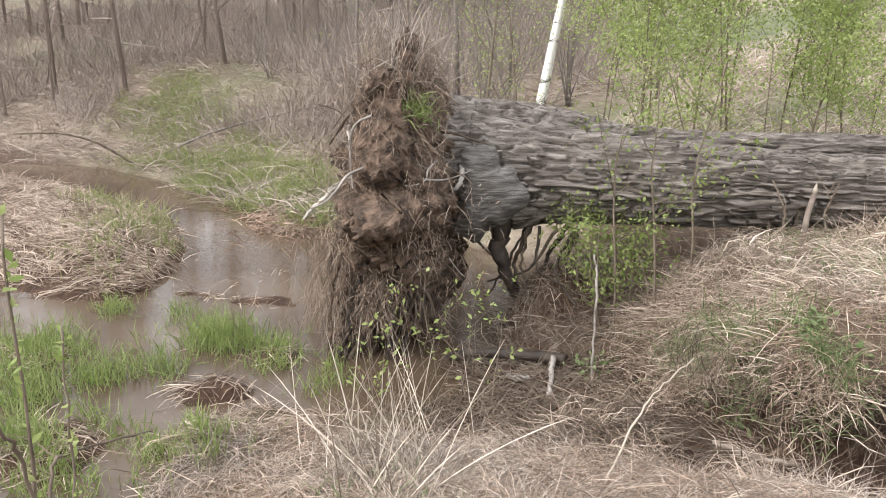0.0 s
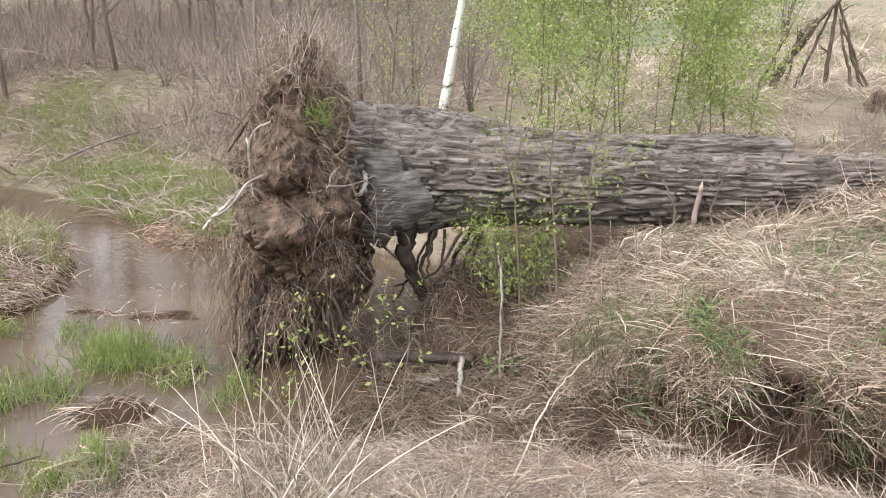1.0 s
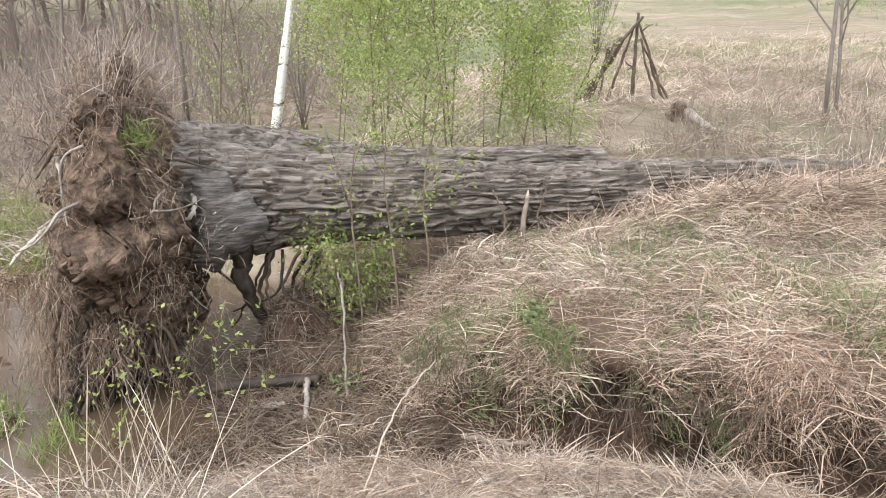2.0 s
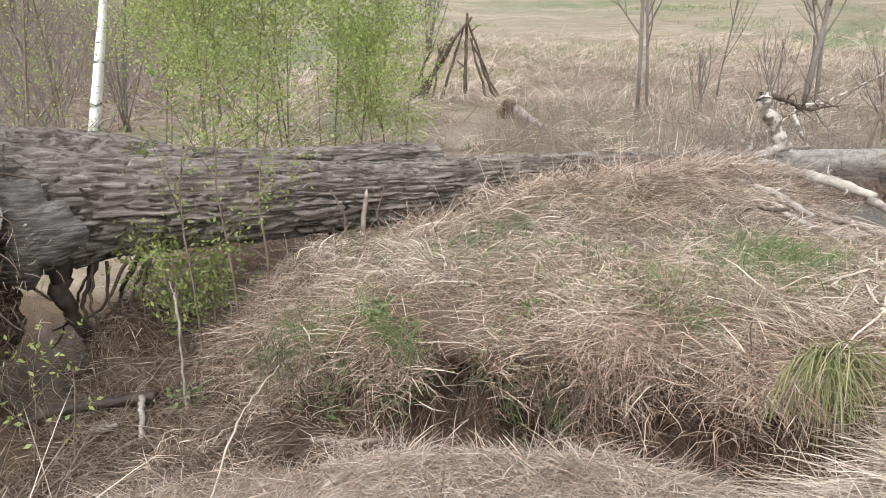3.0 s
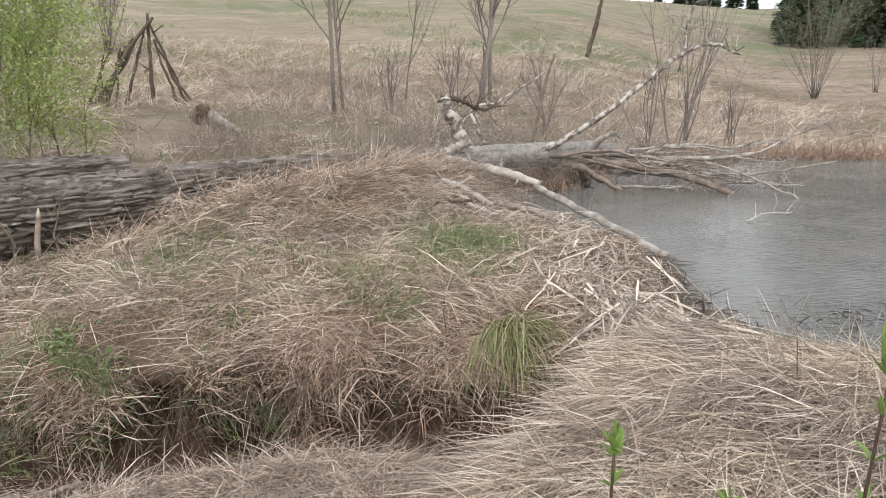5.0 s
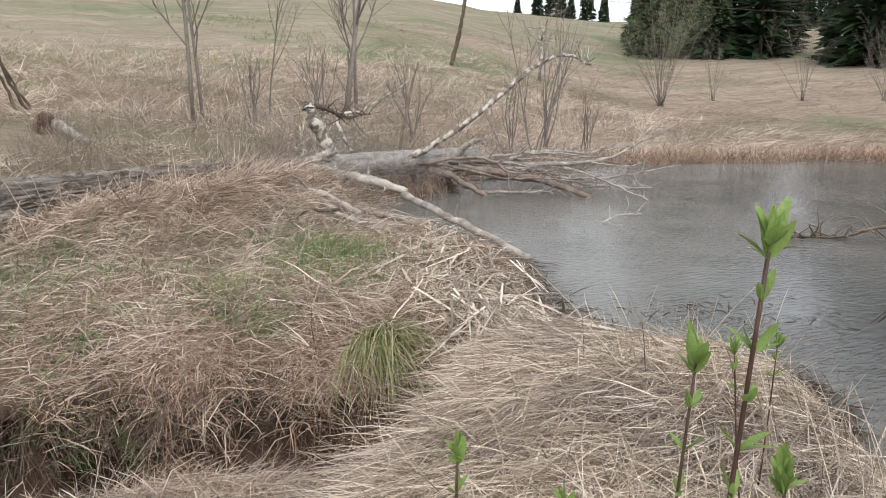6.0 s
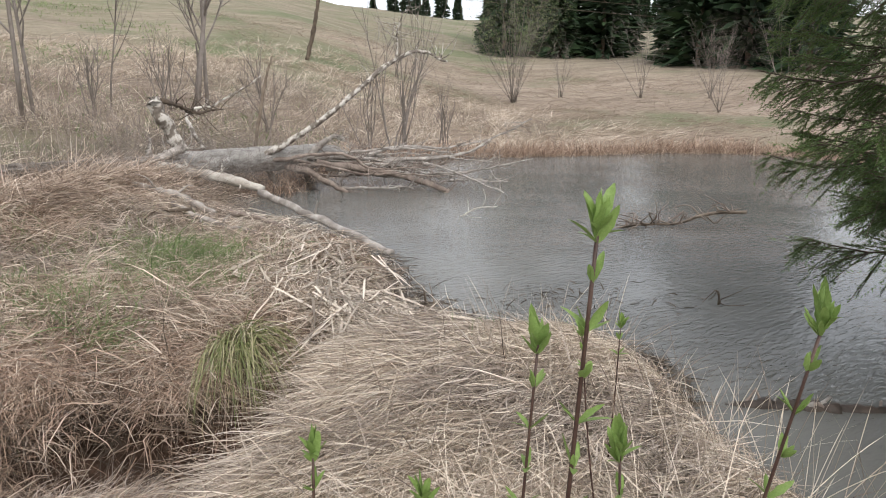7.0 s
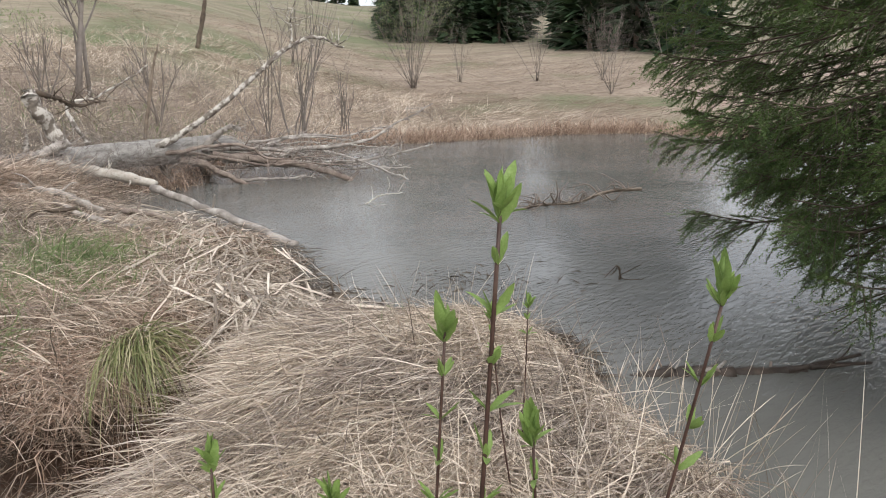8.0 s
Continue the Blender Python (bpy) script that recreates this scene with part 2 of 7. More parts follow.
def water_material(name, bed, rough, ripple, size):
    m = bpy.data.materials.new(name)
    m.use_nodes = True
    nt = m.node_tree
    b = nt.nodes["Principled BSDF"]
    b.inputs["IOR"].default_value = 1.33
    b.inputs["Roughness"].default_value = rough
    b.inputs["Specular IOR Level"].default_value = 0.5
    tc = nt.nodes.new("ShaderNodeTexCoord")
    n0 = nt.nodes.new("ShaderNodeTexNoise")
    n0.inputs["Scale"].default_value, n0.inputs["Detail"].default_value = 0.7, 5
    nt.links.new(tc.outputs["Object"], n0.inputs["Vector"])
    r = ramp_node(nt, bed)
    nt.links.new(n0.outputs["Fac"], r.inputs[0])
    nt.links.new(r.outputs[0], b.inputs["Base Color"])
    mp = nt.nodes.new("ShaderNodeMapping")
    mp.inputs["Rotation"].default_value = (0, 0, radians(-40))
    mp.inputs["Scale"].default_value = (1.0, 3.2, 1.0)
    nt.links.new(tc.outputs["Object"], mp.inputs["Vector"])
    n1 = nt.nodes.new("ShaderNodeTexNoise")
    n1.inputs["Scale"].default_value, n1.inputs["Detail"].default_value = size, 3
    n1.inputs["Distortion"].default_value = 0.6
    nt.links.new(mp.outputs[0], n1.inputs["Vector"])
    calm = nt.nodes.new("ShaderNodeTexNoise")
    calm.inputs["Scale"].default_value = 0.3
    nt.links.new(tc.outputs["Object"], calm.inputs["Vector"])
    cr = ramp_node(nt, [(0.4, (0.35, 0.35, 0.35)), (0.6, (1, 1, 1))])
    nt.links.new(calm.outputs["Fac"], cr.inputs[0])
    mu = nt.nodes.new("ShaderNodeMath")
    mu.operation = "MULTIPLY"
    nt.links.new(n1.outputs["Fac"], mu.inputs[0])
    nt.links.new(cr.outputs[0], mu.inputs[1])
    bp = nt.nodes.new("ShaderNodeBump")
    bp.inputs["Strength"].default_value, bp.inputs["Distance"].default_value = ripple, 0.05
    nt.links.new(mu.outputs[0], bp.inputs["Height"])
    nt.links.new(bp.outputs[0], b.inputs["Normal"])
    return m


M_ground = ground_material()
M_pond = water_material("pond_water", [(0.3, (0.11, 0.109, 0.1)), (0.7, (0.16, 0.156, 0.141))], 0.05, 0.34, 9.0)
M_stream = water_material("muddy_stream_water", [(0.35, (0.072, 0.049, 0.032)), (0.65, (0.125, 0.09, 0.062))], 0.03, 0.05, 5.0)


# ---- mesh helpers ----
rng = np.random.default_rng(7)


def hash2(i, j, seed):
    h = (i * 374761393 + j * 668265263 + seed * 974634541) & 0xFFFFFFFF
    h = ((h ^ (h >> 13)) * 1274126177) & 0xFFFFFFFF
    return ((h ^ (h >> 16)) & 0xFFFF) / 65535.0


def vnoise(x, y, seed=0):
    """Smooth value noise in two dimensions, 0 to 1."""
    x, y = np.asarray(x, float), np.asarray(y, float)
    i, j = np.floor(x).astype(np.int64), np.floor(y).astype(np.int64)
    u, v = x - i, y - j
    u, v = u * u * (3 - 2 * u), v * v * (3 - 2 * v)
    a, b = hash2(i, j, seed), hash2(i + 1, j, seed)
    c, d = hash2(i, j + 1, seed), hash2(i + 1, j + 1, seed)
    return (a * (1 - u) + b * u) * (1 - v) + (c * (1 - u) + d * u) * v


def pnoise(x, y, period, seed=0):
    """Value noise that closes after a whole number of cells in y."""
    i, j = np.floor(x).astype(np.int64), np.floor(y).astype(np.int64)
    u, v = x - i, y - j
    u, v = u * u * (3 - 2 * u), v * v * (3 - 2 * v)
    j0, j1 = j % period, (j + 1) % period
    return (hash2(i, j0, seed) * (1 - u) + hash2(i + 1, j0, seed) * u) * (1 - v) + (hash2(i, j1, seed) * (1 - u) + hash2(i + 1, j1, seed) * u) * v


def fbm(x, y, seed=0, octaves=4):
    s, w, t = 0.0, 1.0, 0.0
    for k in range(octaves):
        s = s + w * vnoise(x * 2 ** k, y * 2 ** k, seed + k)
        t, w = t + w, w * 0.5
    return s / t


def mesh_from(name, verts, faces, smooth=True):
    me = bpy.data.meshes.new(name)
    me.from_pydata([tuple(v) for v in verts] if not isinstance(verts, np.ndarray) else verts.tolist(), [], faces if not isinstance(faces, np.ndarray) else faces.tolist())
    if smooth:
        me.polygons.foreach_set("use_smooth", np.ones(len(me.polygons), bool))
    me.update()
    return me


class Builder:
    """Collects vertices and faces of one mesh."""

    def __init__(self):
        self.v, self.f, self.n = [], [], 0

    def add(self, verts, faces):
        verts = np.asarray(verts, float)
        self.f.extend([[k + self.n for k in f] for f in faces])
        self.v.append(verts)
        self.n += len(verts)

    def tube(self, pts, radii, sides=7, lump=0.0, close=True):
        """A round limb along pts, with tapering radii and an uneven skin."""
        pts = np.asarray(pts, float)
        k = len(pts)
        radii = np.broadcast_to(np.asarray(radii, float), (k,))
        tan = np.gradient(pts, axis=0)
        tan /= np.linalg.norm(tan, axis=1)[:, None] + 1e-9
        ref = np.array((0, 0, 1.0)) if abs(tan[0, 2]) < 0.9 else np.array((1.0, 0, 0))
        u = np.cross(tan, ref)
        u /= np.linalg.norm(u, axis=1)[:, None] + 1e-9
        w = np.cross(tan, u)
        an = np.arange(sides) * 2 * math.pi / sides
        o1 = rng.random() * 99
        rr = radii[:, None] * (1 + 2 * lump * (fbm(np.arange(k)[:, None] * 0.4 + o1, 1.6 * np.cos(an)[None] + 1.1 * np.sin(an)[None] + o1, 5, 2) - 0.5))
        ring = pts[:, None] + rr[..., None] * (np.cos(an)[None, :, None] * u[:, None] + np.sin(an)[None, :, None] * w[:, None])
        verts = ring.reshape(-1, 3)
        i, j = np.meshgrid(np.arange(k - 1), np.arange(sides), indexing="ij")
        a, b = i * sides + j, i * sides + (j + 1) % sides
        faces = np.stack([a, b, b + sides, a + sides], -1).reshape(-1, 4).tolist()
        if close:
            faces += [list(range(sides))[::-1], list(range((k - 1) * sides, k * sides))]
        self.add(verts, faces)

    def blades(self, root, way, length, width, droop, segs=3, floor=None, lift=0.006, side=None, kink=0.0):
        """Many tapering ribbons at once: grass, reeds, leaves."""
        n = len(root)
        p, d = root.copy(), way / (np.linalg.norm(way, axis=1)[:, None] + 1e-9)
        length, width, droop = (np.broadcast_to(np.asarray(a, float), (n,)) for a in (length, width, droop))
        if side is None:
            s = np.cross(d, rng.normal(size=(n, 3)))
        else:
            s = np.cross(d, side)
        s /= np.linalg.norm(s, axis=1)[:, None] + 1e-9
        rows = []
        hug = rng.random(n) * lift
        for k in range(segs + 1):
            w = width * (0.8, 1.0, 0.75, 0.1)[min(3, round(3 * k / segs))] * 0.5
            if k == segs:
                rows.append(p[:, None].copy())
            else:
                rows.append(np.stack([p - s * w[:, None], p + s * w[:, None]], 1))
            p = p + d * (length / segs)[:, None]
            d = d.copy()
            d[:, 2] -= droop
            if kink:
                d += rng.normal(size=d.shape) * kink * (rng.random((n, 1)) < 0.6)
            d /= np.linalg.norm(d, axis=1)[:, None]
            if floor is not None:
                low = floor(p[:, 0], p[:, 1]) + hug
                under = p[:, 2] < low
                p[under, 2] = low[under]
        verts = np.concatenate(rows, 1)
        per = verts.shape[1]
        base = np.arange(n)[:, None] * per + self.n
        fs = []
        for k in range(segs - 1):
            fs.append(base + np.array([2 * k, 2 * k + 1, 2 * k + 3, 2 * k + 2]))
        tri = base + np.array([2 * segs - 2, 2 * segs - 1, 2 * segs])
        for f in fs:
            self.f.extend(f.tolist())
        self.f.extend(tri.tolist())
        self.v.append(verts.reshape(-1, 3))
        self.n += n * per

    def leaves(self, at, size, aspect=0.5, up=0.0, curl=0.25, way=None):
        """Small folded leaves (four corners, two faces) at the places given."""
        n = len(at)
        d = rng.normal(size=(n, 3)) if way is None else way + 0.35 * rng.normal(size=(n, 3))
        d[:, 2] += up
        d /= np.linalg.norm(d, axis=1)[:, None]
        s = np.cross(d, rng.normal(size=(n, 3)))
        s /= np.linalg.norm(s, axis=1)[:, None]
        nn = np.cross(d, s)
        size = np.broadcast_to(np.asarray(size, float), (n,))[:, None]
        mid = at + d * size * 0.5
        v = np.stack([at, mid + s * size * aspect * 0.5 + nn * size * curl * 0.3, at + d * size, mid - s * size * aspect * 0.5 + nn * size * curl * 0.3], 1)
        base = np.arange(n)[:, None] * 4 + self.n
        self.f.extend((base + np.array([0, 1, 2])).tolist())
        self.f.extend((base + np.array([0, 2, 3])).tolist())
        self.v.append(v.reshape(-1, 3))
        self.n += 4 * n

    def mesh(self, name, smooth=True):
        return mesh_from(name, np.concatenate(self.v), self.f, smooth)


def part(name, b, material, parent=None, label="", smooth=True):
    """Links a Builder (or mesh) as one mesh object, under a thing or part where one is given."""
    me = b.mesh(name, smooth) if isinstance(b, Builder) else b
    if not me.materials:
        me.materials.append(material)
    ob = new(name, me)
    if parent is not None:
        ob.parent = parent
        ob.matrix_parent_inverse = Matrix.Translation(-parent.location) if not parent.rotation_euler[2] else parent.matrix_basis.inverted()
    if label:
        ob["label"] = label
    return ob


def thing(name, at, label, category, group=""):
    ob = new(name)
    ob.location = at
    ob.empty_display_size = 0.1
    return tagged(ob, label, category, group)


def stuff(name, b, material, label, category):
    return tagged(part(name, b, material), label, category, kind="stuff")


# ---- the lie of the land ----
STREAM_Z, POND_Z = 0.0, 0.85
FLOOD = np.array([(-60, 5.4), (-24, 5.8), (-19, 6.2), (-17.3, 6.9), (-16.2, 7.35), (-13.6, 7.3), (-10.6, 6.5), (-8.8, 6.1), (-7.5, 6.4), (-6.2, 7.3), (-5.0, 7.3), (-4.2, 6.4), (-3.75, 5.4),
                  (-3.6, 4.8), (-3.7, 4.2), (-3.4, 3.7), (-3.8, 3.2), (-4.35, 2.8), (-4.55, 2.4), (-4.0, 2.1), (-3.7, 1.5), (-4.0, 0.3), (-6, -2), (-14, -3), (-60, -3)])
ISLAND = np.array([(-60, 5.0), (-22, 5.5), (-16.5, 5.6), (-14, 5.9), (-12, 5.95), (-10.6, 5.85), (-9.7, 5.5), (-8.6, 4.95), (-7.9, 4.4), (-7.35, 3.7), (-7.3, 3.2), (-7.8, 2.75), (-9, 2.5), (-12, 2.2), (-20, 1.5), (-60, 0)])
POND = np.array([(2.75, 0.6), (2.9, 1.3), (3.25, 2.0), (3.6, 2.45), (3.5, 3.05), (3.05, 3.45), (3.1, 4.2), (3.4, 5.0), (3.75, 5.9), (3.75, 7.2), (3.5, 8.5), (4.0, 9.6), (5.0, 10.9),
                 (6.4, 12.2), (8.4, 12.9), (10.3, 12.4), (12.1, 11.6), (15.1, 10.8), (16.6, 9.6), (17.5, 6), (18, 0), (17, -9), (8, -9), (7.4, -2.0), (7.2, 0.2), (6.4, 1.0), (5.4, 0.6), (4.6, -0.3), (3.6, -0.6), (2.9, -0.2)])
GULLY = np.array([(1.7, 3.6), (1.25, 3.62), (0.75, 3.85), (0.3, 3.98), (-0.35, 3.95), (-0.95, 3.9), (-1.7, 4.05), (-2.6, 4.1), (-3.7, 4.1)])
GULLY_Z = np.array([0.32, 0.14, 0.1, 0.08, 0.04, 0.06, 0.12, 0.08, -0.05])
GULLY_W = np.array([0.24, 0.38, 0.36, 0.36, 0.36, 0.36, 0.45, 0.6, 0.7])


def inside(poly, x, y):
    res = np.zeros(x.shape, bool)
    for (ax, ay), (bx, by) in zip(poly, np.roll(poly, -1, 0)):
        c = ((ay > y) != (by > y)) & (x < (bx - ax) * (y - ay) / (by - ay + 1e-12) + ax)
        res ^= c
    return res


def seg_dist(a, b, x, y):
    d = b - a
    s = np.clip(((x - a[0]) * d[0] + (y - a[1]) * d[1]) / (d @ d), 0, 1)
    return np.hypot(x - a[0] - s * d[0], y - a[1] - s * d[1]), s


def signed(poly, x, y):
    best = np.full(x.shape, 1e9)
    for a, b in zip(poly, np.roll(poly, -1, 0)):
        best = np.minimum(best, seg_dist(a, b, x, y)[0])
    return np.where(inside(poly, x, y), -best, best)


def step(a, b, v):
    t = np.clip((v - a) / (b - a), 0, 1)
    return t * t * (3 - 2 * t)


def hump(x, y, cx, cy, rx, ry, h, turn=0.0):
    c, s = math.cos(turn), math.sin(turn)
    u, v = (x - cx) * c + (y - cy) * s, -(x - cx) * s + (y - cy) * c
    return h * np.exp(-((u / rx) ** 2 + (v / ry) ** 2))


def spot(x, y, cx, cy, rx, ry):
    return np.exp(-(((x - cx) / rx) ** 2 + ((y - cy) / ry) ** 2))


def hollow(x, y):
    """Where the sod has broken away and dark soil shows."""
    return np.clip(1.1 * spot(x, y, -0.55, 4.35, 0.3, 0.3) + spot(x, y, 0.07, 4.32, 0.12, 0.26) + spot(x, y, 0.85, 4.2, 0.2, 0.3) + 1.1 * spot(x, y, -1.62, 4.25, 0.36, 0.24), 0, 1)


def land(x, y):
    """Height of the ground, and how bare its soil lies."""
    x, y = np.asarray(x, float), np.asarray(y, float)
    r = np.hypot(x, y)
    near = np.clip(1.6 - r / 14, 0, 1)
    wx, wy = x + (fbm(x * 1.3, y * 1.3, 3) - 0.5) * 0.5 * near, y + (fbm(x * 1.3, y * 1.3, 9) - 0.5) * 0.5 * near
    yn = -0.174 * x + 0.985 * y
    z = 0.95 + 14 * (1 - np.exp(-0.15 * np.maximum(0, yn - 8.8) / 14)) + 0.056 * np.maximum(0, r - 25)
    # the valley floor widens to the east and rises late
    bearing = np.degrees(np.arctan2(x, np.maximum(y, 1e-3)))
    low_east = np.interp(r, [0, 15, 22, 30, 45, 62, 90, 150, 300, 2200], [0.95, 0.97, 1.25, 1.6, 2.6, 4.2, 7.4, 13.4, 25, 180])
    east = step(22, 43, bearing) * step(10, 16, r)
    z = z * (1 - east) + low_east * east
    z = z + (fbm(x * 0.06, y * 0.06, 21) - 0.5) * 2.4 * (1 - 0.6 * east) * step(14, 60, r) + (fbm(x * 0.5, y * 0.5, 5) - 0.5) * 0.35 * step(6, 16, r)
    z = z - 0.2 * step(1.0, 2.9, y) * (1 - step(3.6, 4.2, y)) * (1 - step(0.9, 2.0, x)) - 0.3 * step(-0.2, -2.2, x) * step(0.6, 2.4, y) * (1 - step(3.8, 4.8, y))
    # the near rim is low, with a notch where the outflow turns; the front of the mound slumps
    z = z - 0.1 * step(2.2, 3.0, y) * (1 - step(3.6, 4.0, y)) * (1 - step(1.1, 1.9, x)) - hump(x, y, 0.98, 3.1, 0.17, 0.42, 0.3)
    z = z - np.interp(x, [-2.3, -1.7, -1.1, -0.55, 0.0, 0.3, 0.9, 1.4, 1.8], [0, 0.12, 0.16, 0.36, 0.1, 0.12, 0.3, 0.26, 0]) * (1 - step(4.15, 5.0, y)) * step(3.7, 3.9, y)
    z = z + hump(x, y, 1.5, 8.1, 2.0, 0.9, 0.36, 0.55) + hump(x, y, 0.2, 5.4, 1.2, 0.7, 0.06) + hump(x, y, 0.1, 3.05, 0.8, 0.35, 0.05) + hump(x, y, 2.2, 2.5, 1.1, 0.6, 0.14)
    z = z + hump(x, y, 0.0, 6.85, 1.5, 0.55, 0.15, 0.57) - hump(x, y, 2.8, 4.6, 0.5, 1.2, 0.13, 0.1) - hump(x, y, 1.95, 3.9, 0.35, 0.35, 0.2)
    # the hollow under the butt of the log
    z = z - 0.5 * step(0.0, 0.45, -2.2 + 0.25 * (y - 5) - x) * step(4.3, 5.0, y) * (1 - step(6.6, 7.4, y)) * (1 - step(1.2, 1.8, -2.2 - x))
    z = z + (fbm(x * 2.2, y * 2.2, 31) - 0.5) * 0.14 + (fbm(x * 7, y * 7, 41, 3) - 0.5) * 0.05
    soil = np.zeros(x.shape)
    # the cut of the outflow
    low, cut = np.full(x.shape, 1e9), np.full(x.shape, 9.0)
    for k in range(len(GULLY) - 1):
        d, s = seg_dist(GULLY[k], GULLY[k + 1], wx, wy)
        e = d - (GULLY_W[k] * (1 - s) + GULLY_W[k + 1] * s) - 0.5 * (fbm(x * 2.4, 0 * x, 63) - 0.5) * (wy > 3.95) * (k < 7)
        steep = np.where(wy > 3.95, 3.4 if k < 7 else 1.0, (2.0, 2.0, 2.0, 1.9, 1.9, 1.2, 0.6, 0.5)[k])
        zz = GULLY_Z[k] * (1 - s) + GULLY_Z[k + 1] * s + np.maximum(0, e) * steep
        cut = np.where(zz < low, e, cut)
        low = np.minimum(low, zz)
    soil = np.where((low < z) & (cut < 0.13), 1.0, 0.0)
    soil = np.maximum(soil, step(0.3, 0.55, hollow(x, y)))
    z = z - 0.38 * spot(x, y, -0.55, 4.38, 0.2, 0.2) - 0.5 * spot(x, y, 0.07, 4.36, 0.11, 0.24) - 0.4 * spot(x, y, 0.85, 4.3, 0.16, 0.2) - 0.4 * spot(x, y, -1.62, 4.35, 0.3, 0.18)
    z = -np.logaddexp(-z / 0.05, -np.minimum(low, 50) / 0.05) * 0.05
    soil = np.maximum(soil, 0.75 * step(0.1, 0.4, -2.2 + 0.25 * (y - 5) - x) * step(4.5, 5.0, y) * (1 - step(6.8, 7.4, y)))
    soil = np.maximum(soil, 0.85 * step(-1.8, -2.3, x) * step(3.5, 4.0, y) * (1 - step(6.6, 7.2, y)))
    soil = np.maximum(soil, 0.9 * step(0.35, 0.6, spot(x, y, -1.6, 4.08, 0.6, 0.34) + 0.5 * (fbm(x * 5, y * 5, 65) - 0.5)))
    # the flooded valley of the stream
    ux, uy = x + (wx - x) * 0.6, y + (wy - y) * 0.6
    d = signed(FLOOD, ux, uy)
    wide = 1.7 + 6.0 * step(-5.5, -9, x) + 0.9 * step(4.4, 3.2, y) * step(-5.5, -4.5, x)
    up = step(-0.15, 1, d / wide)
    isle = -signed(ISLAND, ux, uy)
    bed = -0.16 + 0.2 * step(-0.1, 0.25, isle) + 0.1 * step(0.2, 1.0, isle) + hump(x, y, -9.0, 3.9, 1.2, 0.6, 0.22, -0.3) + hump(x, y, -5.7, 3.35, 0.5, 0.3, 0.16, 0.6) + hump(x, y, -5.4, 2.65, 0.4, 0.26, 0.15, 0.3) + hump(x, y, -6.6, 2.1, 0.7, 0.4, 0.2, 0.3) + hump(x, y, -4.95, 3.45, 0.4, 0.3, 0.2, 0.3)
    bed = bed + hump(x, y, -4.72, 2.72, 0.36, 0.24, 0.27, 0.6) + hump(x, y, -6.1, 4.3, 0.6, 0.3, 0.2, 0.5) + hump(x, y, -6.9, 3.9, 0.35, 0.16, 0.16, 0.5) + hump(x, y, -4.8, 1.55, 0.7, 0.5, 0.24) + hump(x, y, -4.1, 2.15, 0.4, 0.25, 0.16) + (fbm(x * 3, y * 3, 51) - 0.5) * 0.1 + (fbm(x * 8, y * 8, 53) - 0.5) * 0.09
    z = np.where(d < wide, bed * (1 - up) + z * up + 0.17 * step(-0.08, 0.12, d) * (1 - up), z)
    soil = np.maximum(soil, (1 - step(-0.05, 0.12, d)) * (x > -60))
    # soil washed up round the broken props of the log
    lump = hump(x, y, -3.45, 5.5, 0.42, 0.55, 0.5, -0.3) * (0.7 + 0.6 * fbm(x * 5, y * 5, 57))
    z = z + lump
    soil = np.maximum(soil, step(0.05, 0.2, lump))
    # the pond
    d = signed(POND, x + (wx - x) * 0.3, y + (wy - y) * 0.3)
    bank = 0.45 + 2.5 * step(7, 14, r)
    up = step(-0.05, 1, d / bank)
    z = np.where(d < bank, np.where(d < 0, POND_Z - 0.03 + np.maximum(d * 0.4, -0.5), (POND_Z - 0.03) * (1 - up) + z * up), z)
    soil = np.maximum(soil, 1 - step(0.02, 0.2, d))
    return z, soil


def axis_steps(lo, hi, fine, reach):
    mid = list(np.arange(lo, hi, fine))
    s, a, right, left = fine, hi, [], []
    while a < reach:
        right.append(a)
        s *= 1.1
        a += s
    s, a = fine, lo
    while a > -reach:
        s *= 1.1
        a -= s
        left.append(a)
    return np.array(left[::-1] + mid + right)


GX, GY = axis_steps(-7.5, 5.0, 0.07, 1500), axis_steps(1.0, 9.5, 0.07, 1500)
XX, YY = np.meshgrid(GX, GY)
ZZ, SOIL = land(XX, YY)


def floor_z(x, y):
    """Height of the ground, from the grid."""
    i = np.clip(np.searchsorted(GX, x) - 1, 0, len(GX) - 2)
    j = np.clip(np.searchsorted(GY, y) - 1, 0, len(GY) - 2)
    u, v = (x - GX[i]) / (GX[i + 1] - GX[i]), (y - GY[j]) / (GY[j + 1] - GY[j])
    return (ZZ[j, i] * (1 - u) + ZZ[j, i + 1] * u) * (1 - v) + (ZZ[j + 1, i] * (1 - u) + ZZ[j + 1, i + 1] * u) * v


def gz(x, y):
    return float(floor_z(np.array([x]), np.array([y]))[0])


def cave(x, y, z):
    """How far the face of the cut is washed out below the sod."""
    face = step(0.08, 0.22, z) * (1 - step(0.45, 0.62, z)) * step(3.95, 4.15, y) * (1 - step(4.6, 4.9, y)) * step(-2.0, -1.7, x) * (1 - step(1.3, 1.6, x))
    return (0.1 + 0.4 * hollow(x, 0 * y + 4.32)) * face


def jut(x, y, z):
    """How far the sod juts out over the far side of the cut."""
    lip = step(0.45, 0.7, z) * step(-1.9, -1.5, x) * (1 - step(1.4, 1.7, x)) * step(4.1, 4.3, y) * (1 - step(4.5, 5.0, y))
    return (0.06 + 0.16 * vnoise(x * 3.1, y * 0.5, 77)) * lip


